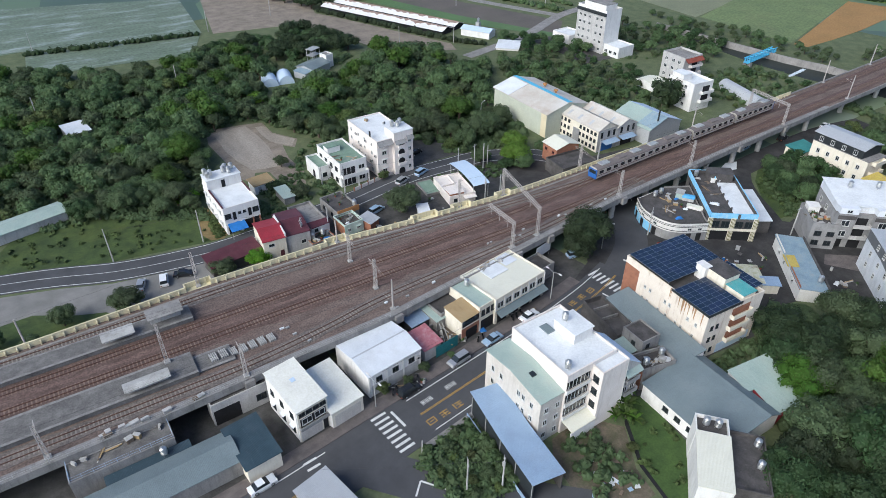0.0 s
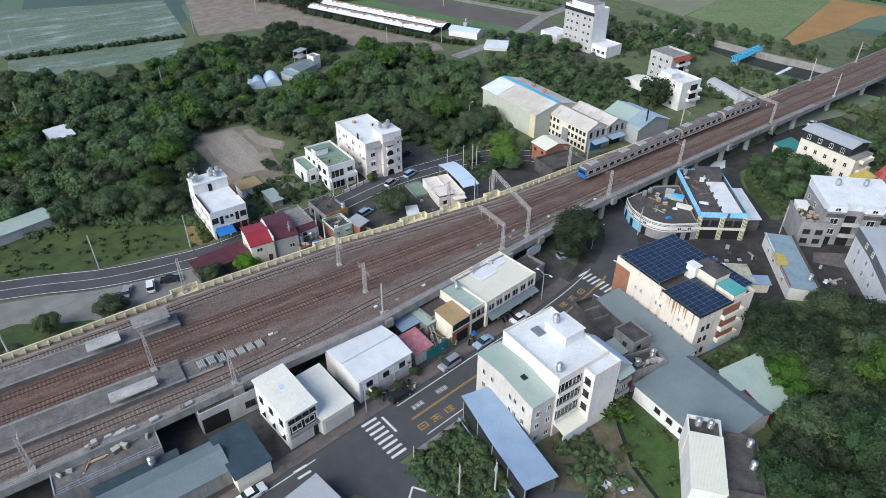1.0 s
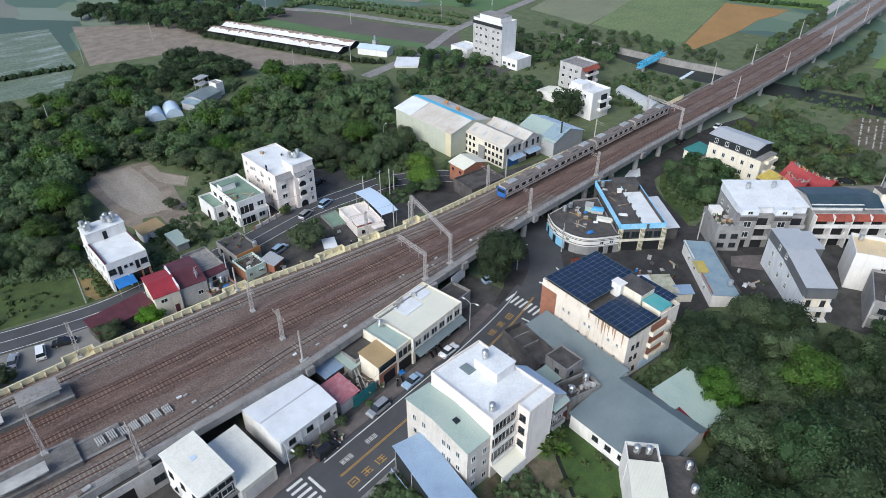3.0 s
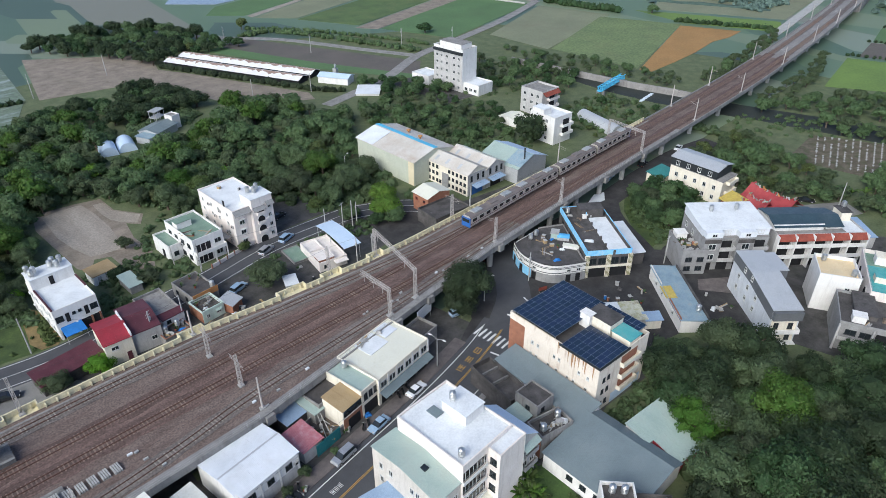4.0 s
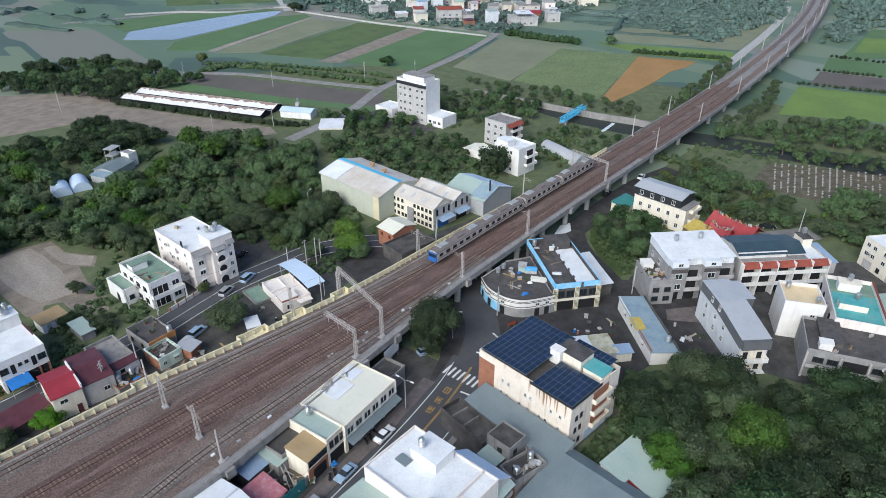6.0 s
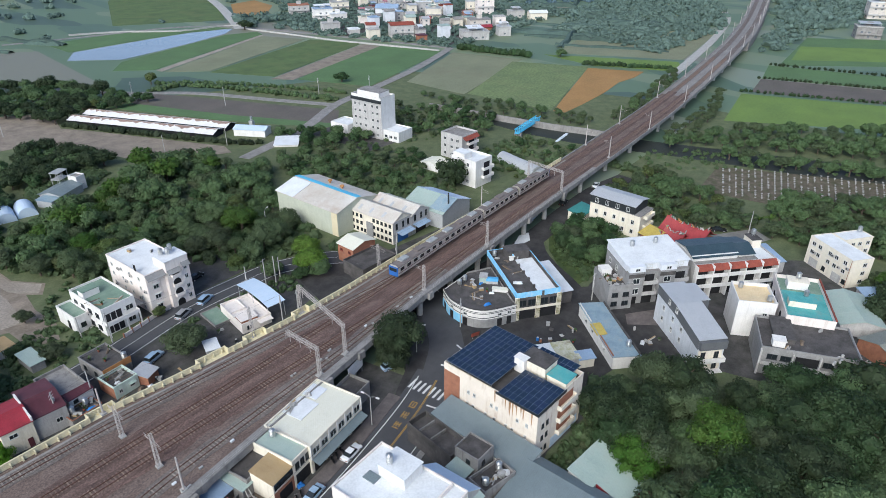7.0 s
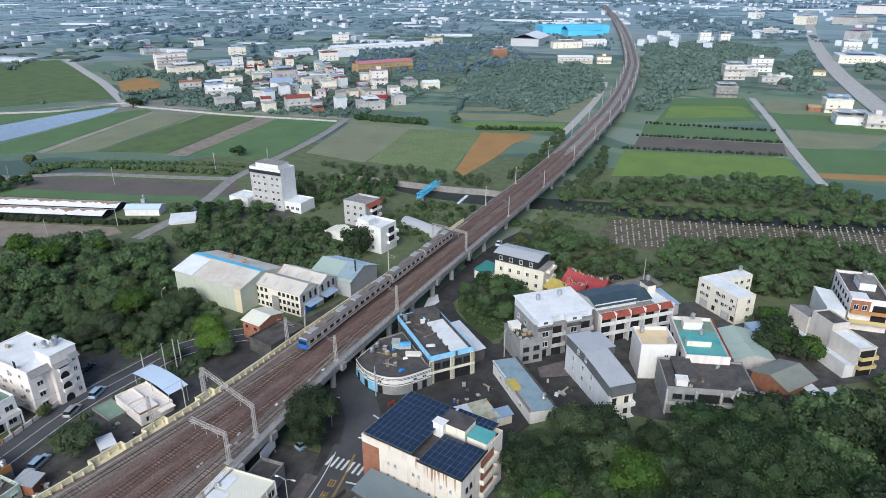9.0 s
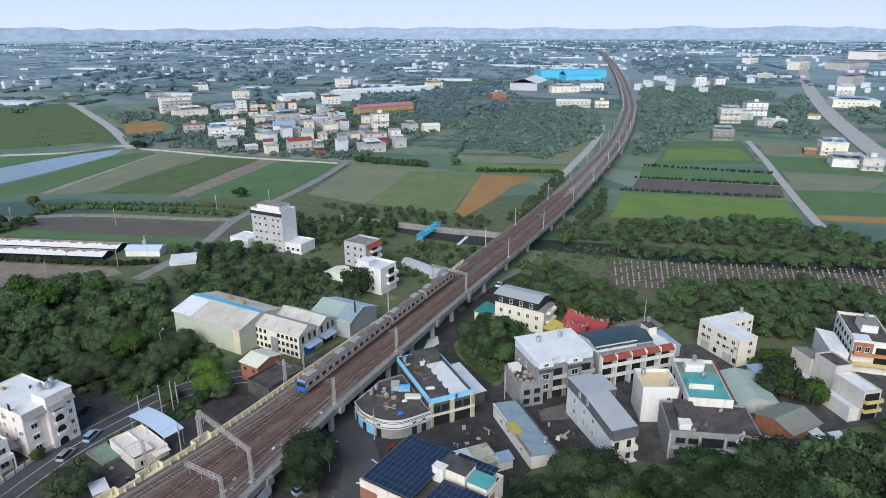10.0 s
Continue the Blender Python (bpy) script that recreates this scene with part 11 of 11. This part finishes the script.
def wire(pts, r=0.02, sag=0.0, name="overhead_wire", label="thin dark overhead wire", mat="wire", category="wire"):
    cu = bpy.data.curves.new(name, "CURVE")
    cu.dimensions, cu.bevel_depth, cu.bevel_resolution = "3D", r, 0
    dense = []
    for a, b in zip(pts, pts[1:]):
        for k in range(8):
            f = k / 8
            z = a[2] + (b[2] - a[2]) * f - sag * 4 * f * (1 - f)
            dense.append((a[0] + (b[0] - a[0]) * f, a[1] + (b[1] - a[1]) * f, z))
    dense.append(pts[-1])
    sp = cu.splines.new("POLY")
    sp.points.add(len(dense) - 1)
    for q, p in zip(sp.points, dense):
        q.co = (*p, 1)
    cu.materials.append(M[mat])
    return tagged(new(name, cu), label, category)


for line in TRACKS[1:3]:
    pts = [p for p in smooth_line(line, 40) if p[0] < 700]
    wire([(x, y, DECK + 5.2) for x, y in pts], 0.014)
    wire([(x, y, DECK + 6.2) for x, y in pts], 0.014, 0.5)
wire([(-20, 112.6, 12.6), (13.6, 114.2, 13.6), (44, 113.8, 12.0), (76, 112.2, 13.0), (113.6, 111, 13.0), (160, 112.4, 13.0), (212, 114, 13.0)], 0.018, 0.5)
wire([(-17, 84.0, 12.8), (13.8, 84.6, 13.2), (43.7, 86.8, 13.0), (76.3, 91.4, 12.7), (113.2, 95.6, 12.8), (141.5, 97.2, 13.0), (186, 99.6, 12.9), (224, 101.6, 13.8)], 0.018, 0.4)


# station platforms

def platform(x0, x1, y0, y1, z, name, label):
    bm = bmesh.new()
    box(bm, x0, y0, DECK - 0.05, x1, y1, z)
    ob = structure(name, bm, M["platformtop"], label, "platform")
    bm = bmesh.new()
    box(bm, x0, y0 - 0.12, z + 0.004, x1, y0 + 0.4, z + 0.04)
    box(bm, x0, y1 - 0.4, z + 0.004, x1, y1 + 0.12, z + 0.04)
    part("platform_edge", bm, M["platformedge"], ob)
    return ob


platform(-90, 7.0, 89.0, 94.6, 6.95, "platform", "worn dark concrete island platform")
platform(-90, 10.0, 103.8, 108.0, 6.95, "platform", "dark concrete side platform with pale edges")


def shelter(x, y, w, d, h, roof, label):
    t = thing("platform_shelter", label, "shelter", x, y, 6.95, 1)
    bm = bmesh.new()
    sheet(bm, [(-w / 2, -d / 2, h - 0.25), (w / 2, -d / 2, h - 0.25), (w / 2, 0, h), (-w / 2, 0, h)], 0.12)
    sheet(bm, [(-w / 2, 0.005, h), (w / 2, 0.005, h), (w / 2, d / 2, h - 0.25), (-w / 2, d / 2, h - 0.25)], 0.12)
    part("roof", bm, M[roof], t)
    for u in np.linspace(-w / 2 + 0.6, w / 2 - 0.6, 4):
        bm = bmesh.new()
        tube(bm, (u, 0, 0), (u, 0, h - 0.1), 0.12, 0.12, 8)
        part("post", bm, M["steel"], t)
    bm = bmesh.new()
    box(bm, -w / 2 + 0.4, -0.2, 0.0, w / 2 - 0.4, 0.2, 1.2)
    part("bench_wall", bm, M["concretelight"], t)


shelter(-1.0, 90.2, 7.4, 2.4, 1.5, "concretelight", "low platform shelter with a pale grey roof")
shelter(5.5, 106.0, 6.4, 3.6, 2.4, "concrete", "grey platform shelter beside the wall")
shelter(-3.0, 105.0, 5.6, 3.0, 1.6, "concretelight", "short pale concrete platform shelter")
platform(7.0, 13.5, 89.4, 93.6, 6.4, "platform", "low concrete platform end ramp")

# stacks of spare concrete sleepers
for k in range(7):
    t = thing("sleeper_stack", "stack of spare pale concrete sleepers", "stack", 10.2 + k * 1.75, 91.4 + 0.05 * (k % 3), DECK, 4, "sleeper stacks")
    if 10.2 + k * 1.75 < 13.6:
        t.location.z = 6.44
    for j in range(4):
        for i in range(2):
            bm = bmesh.new()
            box(bm, -0.62 + j * 0.33, -1.0, i * 0.24, -0.4 + j * 0.33, 1.0, i * 0.24 + 0.2)
            part("sleeper", bm, M["concretelight"], t)


# ---- commuter train ----
def train(x0, cars=4):
    line = smooth_line(TRACKS[1], 1.0)
    dist = [0.0]
    for a, b in zip(line, line[1:]):
        dist.append(dist[-1] + math.hypot(b[0] - a[0], b[1] - a[1]))
    start = next(d for d, p in zip(dist, line) if p[0] >= x0)

    def at(s):
        i = next(k for k, d in enumerate(dist) if d >= s)
        return Vector(line[i])
    L, w, h = 19.4, 2.85, 3.7
    t = thing("commuter_train", "grey four-car commuter train with a blue end", "train", *at(start), DECK + 0.31, 0)
    org = Vector((t.location.x, t.location.y))
    for c in range(cars):
        a, b = at(start + c * 20.0 + 0.3), at(start + c * 20.0 + 0.3 + L)
        mid, ang = (a + b) / 2 - org, math.degrees(math.atan2(b.y - a.y, b.x - a.x))
        bm = bmesh.new()
        prof = [(-w / 2, 0.9), (-w / 2, 3.0), (-w / 2 + 0.25, 3.45), (-w / 2 + 0.7, 3.68), (w / 2 - 0.7, 3.68), (w / 2 - 0.25, 3.45), (w / 2, 3.0), (w / 2, 0.9)]
        ends = [[bm.verts.new((s * L / 2, y, z)) for y, z in prof] for s in (-1, 1)]
        for i in range(len(prof)):
            j = (i + 1) % len(prof)
            f = bm.faces.new((ends[0][i], ends[0][j], ends[1][j], ends[1][i]))
            f.material_index = 1 if 1 <= i <= 5 else 0
        bm.faces.new(ends[0])
        bm.faces.new(ends[1][::-1])
        bmesh.ops.recalc_face_normals(bm, faces=bm.faces)
        body = part("car_body", bm, [M["trainside"], M["trainroof"]], t)
        body.matrix_basis = pose(mid.x, mid.y, 0, 0, 0, ang)
        for s in (-1, 1):
            for k in range(7):
                bm = bmesh.new()
                box(bm, -0.75, -0.02, 0, 0.75, 0.02, 0.85)
                part("window", bm, M["glass"], body).matrix_basis = pose(-8.1 + k * 2.7, s * (w / 2 + 0.005), 1.95)
            bm = bmesh.new()
            box(bm, -L / 2, -0.015, 0, L / 2, 0.015, 0.14)
            part("stripe", bm, M["maroon"], body).matrix_basis = pose(0, s * (w / 2 + 0.006), 1.5)
        for k, u in enumerate((-6.0, 0.5, 6.2)):
            bm = bmesh.new()
            box(bm, u - 1.5, -0.85, 3.68, u + 1.5, 0.85, 4.0)
            part("roof_unit", bm, M["steel" if k != 1 else "trainroof"], body)
        for u in (-6.6, 6.6):
            bm = bmesh.new()
            box(bm, u - 1.6, -1.0, 0.3, u + 1.6, 1.0, 0.92)
            for du in (-1.05, 1.05):
                tube(bm, (u + du, -0.65, 0.42), (u + du, 0.65, 0.42), 0.42, 0.42, 12)
            part("bogie", bm, M["tyre"], body)
        if c in (0, cars - 1):
            s = -1 if c == 0 else 1
            bm = bmesh.new()
            box(bm, s * (L / 2), -w / 2 + 0.05, 0.7, s * (L / 2 + 0.25), w / 2 - 0.05, 3.2)
            part("cab_front", bm, M["trainblue"], body, "blue cab front")
            bm = bmesh.new()
            box(bm, s * (L / 2 + 0.2), -w / 2 + 0.3, 2.0, s * (L / 2 + 0.27), w / 2 - 0.3, 2.9)
            part("windscreen", bm, M["glass"], body)
        if c < cars - 1:
            p, q = at(start + c * 20.0 + 0.3 + L) - org, at(start + (c + 1) * 20.0 + 0.3) - org
            bm = bmesh.new()
            tube(bm, (p.x, p.y, 2.2), (q.x, q.y, 2.2), 1.0, 1.0, 8)
            part("gangway", bm, M["tyre"], t)


train(111.0)

# ---- vehicles ----
CAR = {}


def car(x, y, ang, paint, words, kind="sedan", z=0.13):
    key = (paint, kind)
    if key in CAR:
        c = copy_thing(CAR[key], pose(x, y, z, 0, 0, ang))
        return tagged(c, words)
    t = thing("car", words, "car", x, y, z, ang, "parked cars")
    L, w = (4.5, 1.75) if kind == "sedan" else (4.6, 1.8)
    hood, roof = (0.85, 1.42) if kind == "sedan" else (1.0, 1.75)
    bm = bmesh.new()
    prof = [(-L / 2, 0.32), (-L / 2, 0.7), (-L / 2 + 0.15, hood), (-L * 0.26 if kind == "sedan" else -L * 0.46, hood + 0.05), (L * 0.22, hood), (L / 2 - 0.25, hood - 0.14), (L / 2, 0.62), (L / 2, 0.32)]
    sides = [[bm.verts.new((u, s * (w / 2 - 0.06 * (zz > 0.8)), zz)) for u, zz in prof] for s in (-1, 1)]
    for i in range(len(prof)):
        j = (i + 1) % len(prof)
        bm.faces.new((sides[0][i], sides[0][j], sides[1][j], sides[1][i]))
    bm.faces.new(sides[0][::-1])
    bm.faces.new(sides[1])
    bmesh.ops.recalc_face_normals(bm, faces=bm.faces)
    part("body", bm, M[paint], t)
    a0, a1, b0, b1 = (-L * 0.34, L * 0.23, -L * 0.2, L * 0.06) if kind == "sedan" else (-L * 0.47, L * 0.27, -L * 0.42, L * 0.1)
    bm = bmesh.new()
    lo = [bm.verts.new(p) for p in ((a0, -w / 2 + 0.1, hood), (a1, -w / 2 + 0.1, hood), (a1, w / 2 - 0.1, hood), (a0, w / 2 - 0.1, hood))]
    hi = [bm.verts.new(p) for p in ((b0, -w / 2 + 0.25, roof - 0.05), (b1, -w / 2 + 0.25, roof - 0.05), (b1, w / 2 - 0.25, roof - 0.05), (b0, w / 2 - 0.25, roof - 0.05))]
    for i in range(4):
        bm.faces.new((lo[i], lo[(i + 1) % 4], hi[(i + 1) % 4], hi[i]))
    bm.faces.new(hi)
    part("glasshouse", bm, M["glass"], t, "dark tinted windows")
    bm = bmesh.new()
    box(bm, b0 - 0.05, -w / 2 + 0.23, roof - 0.06, b1 + 0.05, w / 2 - 0.23, roof)
    part("roof", bm, M[paint], t)
    bm = bmesh.new()
    tube(bm, (0, -0.1, 0), (0, 0.1, 0), 0.32, 0.32, 14)
    wheel = mesh_of("tyre", bm, M["tyre"])
    bm = bmesh.new()
    tube(bm, (0, -0.115, 0), (0, 0.115, 0), 0.19, 0.19, 10)
    rim = mesh_of("rim", bm, M["steel"])
    for u in (-L * 0.3, L * 0.31):
        for s in (-1, 1):
            o = part("wheel", wheel, None, t)
            o.matrix_basis = pose(u, s * (w / 2 - 0.08), 0.32)
            part("rim", rim, None, o)
    for s in (-1, 1):
        for end, nm, mt in ((1, "headlight", "lamp"), (-1, "tail_light", "redtile")):
            bm = bmesh.new()
            box(bm, -0.05, -0.18, -0.08, 0.05, 0.18, 0.08)
            part(nm, bm, M[mt], t).matrix_basis = pose(end * (L / 2 - 0.02), s * (w / 2 - 0.28), 0.66)
    CAR[key] = t
    return t


car(69.3, 75.9, 9, "carwhite", "white sedan parked at the street edge")
car(58.8, 74.2, 189, "carblue", "pale blue sedan parked at the street edge")
car(50.0, 72.9, 189, "carsilver", "silver estate van parked at the street edge", "van")
car(38.3, 71.2, 9, "carblack", "black hatchback parked by the workshop", "van")
car(9.3, 66.4, 8, "carwhite", "white sedan driving down the street")
car(8.6, 127.8, 80, "carwhite", "white hatchback parked on gravel", "van", 0.1)
car(3.9, 128.6, 72, "carsilver", "silver sedan parked on gravel", "sedan", 0.1)
car(13.0, 128.0, -20, "carblack", "black sedan parked on gravel", "sedan", 0.1)
car(75.2, 139.4, 24, "carsilver", "silver van parked by the lane", "van", 0.05)
car(82.2, 141.0, 22, "carblue", "pale blue hatchback parked by the lane", "van", 0.05)
car(87.0, 152.6, 15, "carblack", "black sedan beside the apartment house", "sedan", 0.05)
car(92.2, 87.2, -12, "carblue", "pale blue van parked by the banyan", "van", 0.12)
car(95.6, 90.2, -30, "carblack", "black sedan parked under the tree", "sedan", 0.12)
car(210.2, 99.0, 12, "carwhite", "white sedan on the viaduct lane", "sedan", 0.11)
car(113.4, 97.7, 30, "carblack", "dark van passing under the viaduct", "van", 0.12)
car(141.3, 101.4, 70, "carwhite", "white hatchback under the viaduct", "van", 0.11)
car(152.4, 102.0, 20, "carblue", "small blue truck parked under the viaduct", "van", 0.05)
car(174.0, 102.5, 10, "carblue", "blue van parked under the viaduct", "van", 0.05)
car(190.0, 100.5, 10, "carblack", "black car parked by a pier", "van", 0.05)
car(202.0, 54.0, -60, "carblack", "black car near the temple", "sedan", 0.05)
car(161.0, -11.0, -40, "carblack", "dark sedan parked by the carport", "sedan", 0.05)
car(153.4, 6.0, -60, "carblack", "black sedan beside the olive shed", "sedan", 0.05)
car(61.9, 129.4, 20, "carblue", "small blue covered truck by the lane", "van", 0.05)

car(130.5, 101.1, 15, "carblue", "blue van parked under the viaduct", "van", 0.05)


def scooter(x, y, ang):
    t = thing("scooter", "dark motor scooter parked on the footway", "scooter", x, y, 0.25, ang, "scooters")
    bm = bmesh.new()
    box(bm, -0.75, -0.16, 0.3, -0.05, 0.16, 0.72)
    box(bm, -0.05, -0.15, 0.25, 0.4, 0.15, 0.36)
    box(bm, 0.4, -0.14, 0.3, 0.55, 0.14, 0.85)
    part("body", bm, M["carblack"], t)
    bm = bmesh.new()
    tube(bm, (0.5, -0.32, 0.98), (0.5, 0.32, 0.98), 0.025, 0.025, 6)
    tube(bm, (0.5, 0, 0.8), (0.5, 0, 0.98), 0.03, 0.03, 6)
    part("handlebar", bm, M["steel"], t)
    for u in (-0.6, 0.66):
        bm = bmesh.new()
        tube(bm, (u, -0.05, 0.24), (u, 0.05, 0.24), 0.24, 0.24, 12)
        part("wheel", bm, M["tyre"], t)


for x, y, a in ((35.6, 72.4, 60), (36.6, 72.8, 70), (56.4, 75.6, 50), (57.6, 75.8, 65), (66.0, 77.2, 70), (67.2, 77.4, 60), (68.6, 77.6, 80), (41.0, 73.0, 60)):
    scooter(x, y, a)


# ---- poles, lamps, signs ----
def utility_pole(x, y, h=9.0, ang=20, cross=2):
    t = thing("utility_pole", "grey concrete utility pole with crossarms", "pole", x, y, 0, ang, "utility poles")
    bm = bmesh.new()
    tube(bm, (0, 0, -0.2), (0, 0, h), 0.17, 0.11, 8)
    part("pole", bm, M["concretelight"], t)
    for k in range(cross):
        bm = bmesh.new()
        box(bm, -0.9, -0.05, h - 0.5 - 0.7 * k, 0.9, 0.05, h - 0.4 - 0.7 * k)
        part("crossarm", bm, M["steel"], t)
    if cross > 1:
        bm = bmesh.new()
        tube(bm, (0.4, 0, h - 2.4), (0.4, 0, h - 1.6), 0.25, 0.25, 10)
        part("transformer", bm, M["greywall"], t)


for x, y, h, c in ((0.5, 141.8, 9, 0), (20.2, 139.0, 9, 0), (-6, 236, 9, 2), (40, 124.8, 8, 2), (47, 125.6, 8, 1), (59.2, 142.6, 8, 0), (55.4, 149.0, 6, 0), (90.6, 134.8, 8.5, 0), (96.4, 135.2, 8.0, 1), (98.4, 133.6, 8.5, 0), (100.5, 134.5, 7, 0),
                   (40.4, 46.2, 8, 2), (35.6, 48.8, 8, 1), (33.6, 58.8, 3, 0), (113.2, 84.6, 8, 2), (143, 66, 8, 1), (-1, 316, 9, 0), (69, 308, 10, 0), (102, 318, 10, 0), (40, 243, 9, 0), (132, 243, 9, 0), (155, 236, 8, 0),
                   (227, 261, 10, 2), (189, 286, 9, 0), (204.8, 46.2, 8, 0), (194, 140, 8, 1), (214, 160, 9, 1), (166, 330, 9, 2), (247, 245, 10, 2), (124, 114.5, 8, 2), (128, 118, 8, 1), (88, 118, 8, 2), (92, 117, 8, 1), (107, 70, 8, 1)):
    utility_pole(x, y, h, (x * 17) % 90, c)


def street_lamp(x, y, h, ang, twin=False):
    t = thing("street_lamp", "pale metal street lamp with a curved arm", "street lamp", x, y, 0.1, ang, "street lamps")
    bm = bmesh.new()
    tube(bm, (0, 0, 0), (0, 0, h), 0.11, 0.08, 8)
    part("pole", bm, M["steel"], t)
    for s in ((-1, 1) if twin else (1,)):
        bm = bmesh.new()
        tube(bm, (0, 0, h), (s * 1.0, 0, h + 0.45), 0.05, 0.05, 6)
        tube(bm, (s * 1.0, 0, h + 0.45), (s * 1.8, 0, h + 0.45), 0.05, 0.05, 6)
        part("arm", bm, M["steel"], t)
        bm = bmesh.new()
        box(bm, s * 1.7 - 0.35, -0.14, h + 0.36, s * 1.7 + 0.35, 0.14, h + 0.5)
        part("lamp_head", bm, M["white"], t)


street_lamp(31.6, 71.4, 6.5, 100, True)
street_lamp(77.0, 78.2, 7.0, 100, True)
street_lamp(93.4, 72.0, 6.5, 110, True)
street_lamp(99.6, 86.4, 7.0, -60)
street_lamp(116, 160, 7, 20)


def sign_board(x, y, ang, w, h, z, mat, label):
    t = thing("billboard", label, "billboard", x, y, 0, ang)
    bm = bmesh.new()
    box(bm, -w / 2, -0.08, z, w / 2, 0.08, z + h)
    part("panel", bm, M[mat], t)
    bm = bmesh.new()
    for a, b, c, d in ((-w / 2 - 0.1, z - 0.1, w / 2 + 0.1, z), (-w / 2 - 0.1, z + h, w / 2 + 0.1, z + h + 0.1)):
        box(bm, a, -0.1, b, c, 0.1, d)
    part("frame", bm, M["black"], t)
    for u in (-w / 2 + 0.3, w / 2 - 0.3):
        bm = bmesh.new()
        tube(bm, (u, 0, 0), (u, 0, z), 0.08, 0.08, 6)
        part("post", bm, M["steel"], t)


sign_board(85.0, 90.6, 14, 5.4, 3.0, 1.4, "roofwhite", "blank white billboard below the viaduct")
sign_board(112.0, 79.4, -20, 2.2, 1.0, 0.6, "redtile", "small red and white street sign stand")

# low-voltage wires along the street and the lane
wire([(33.6, 72, 7.2), (77, 78, 7.6), (113.2, 84.6, 7.4)], 0.02, 0.6)
wire([(40, 124.8, 7.4), (47, 125.6, 7.4), (59.2, 142.6, 7.4), (90.6, 134.8, 7.6), (96.4, 135.2, 7.4)], 0.02, 0.5)
wire([(0.5, 141.8, 8.6), (20.2, 139, 8.6), (40, 124.8, 7.6)], 0.02, 0.6)
wire([(40.4, 46.2, 7.5), (35.6, 48.8, 7.5), (16, 60, 7.0)], 0.02, 0.4)

# ---- rows of posts in the plot beyond the houses ----
bm = bmesh.new()
rng = np.random.RandomState(5)
for i in range(46):
    f = i / 45
    a, b = Vector((256, 70)) * (1 - f) + Vector((294, -22)) * f, Vector((231, 62)) * (1 - f) + Vector((262, -24)) * f
    for k in range(15):
        c = a + (b - a) * ((k + rng.uniform(-0.12, 0.12)) / 14)
        if rng.rand() < 0.22:
            continue
        z = rng.uniform(0.3, 0.7)
        box(bm, c.x - 0.1, c.y - 0.1, 0, c.x + 0.1, c.y + 0.1, z)
        box(bm, c.x - 0.3, c.y - 0.3, z, c.x + 0.3, c.y + 0.3, z + 0.1)
tagged(part("crop_posts", bm, M["concretelight"]), "rows of pale concrete crop posts in a bare plot", "posts", "", "stuff")
bm = bmesh.new()
for k in range(14):
    box(bm, -6 + k * 0.86, -0.5 - 0.2 * (k % 3), 0, -5.2 + k * 0.86, 0.4 + 0.15 * (k % 2), 0.32 + 0.05 * (k % 3))
w = structure("weir", bm, M["foam"], "line of white water over a low weir", "weir")
w.matrix_basis = pose(248.8, 134.4, 0, 0, 0, 8)
bm = bmesh.new()
ribbon(bm, smooth_line([(247, 205), (249.5, 186), (251.6, 168), (255.2, 143), (259, 128), (260.4, 113)], 4), 0.35, 2.8, 3.0)
structure("river_wall", bm, M["concrete"], "stained concrete river wall", "wall")

# clutter in the garden plot and rail yard
rng = np.random.RandomState(8)
for k in range(26):
    x, y = (rng.uniform(54, 59.8), rng.uniform(35.6, 38.6)) if k < 18 else (rng.uniform(50, 60), rng.uniform(36, 44))
    oriented_box("scrap", x, y, 0.05, rng.uniform(0, 180), rng.uniform(0.4, 1.6), rng.uniform(0.3, 1.0), rng.uniform(0.08, 0.4), ["bluemetal", "roofwhite", "wood", "metalwhite", "wood"][rng.randint(5)], "scrap sheet lying on bare soil", "scrap", "")
for k in range(18):
    x = rng.uniform(20, 110)
    y = rng.uniform(lerp_line(NEAR, x) + 1.5, 96)
    oriented_box("track_box", x, y, DECK + 0.05, rng.uniform(-8, 12), rng.uniform(0.5, 0.9), rng.uniform(0.3, 0.4), 0.3, ["roofwhite", "concretelight", "steel"][rng.randint(3)], "pale trackside cable box on ballast", "track box", "")
for k in range(10):
    oriented_box("equipment", rng.uniform(-12, 6), 83.6 + rng.uniform(-0.1, 0.4), DECK + 0.02, rng.uniform(0, 20), rng.uniform(0.6, 1.6), rng.uniform(0.4, 0.8), rng.uniform(0.4, 0.9), ["steel", "concretelight", "wood", "greywall"][rng.randint(4)], "maintenance box at the viaduct edge", "equipment", "")

# goods, crates and tarpaulins in the yards and on the dark roofs
rng = np.random.RandomState(21)
for (x0, y0, x1, y1, z, n) in ((116, 60, 134, 70, 0.12, 12), (44, 83, 50, 88, 0.08, 8), (62, 118, 80, 121, 0.08, 10), (141, 12, 154, 24, 6.48, 10), (150, 2, 158, 8, 0.08, 5), (134, 46, 138, 54, 0.12, 6), (30, 71.6, 45, 72.8, 0.27, 5), (53, 76.4, 75, 77.8, 0.27, 6), (47, 121.6, 60, 122.6, 0.08, 6), (76, 122, 82, 130, 0.08, 5)):
    for k in range(n):
        goods(rng.uniform(x0, x1), rng.uniform(y0, y1), z, rng)
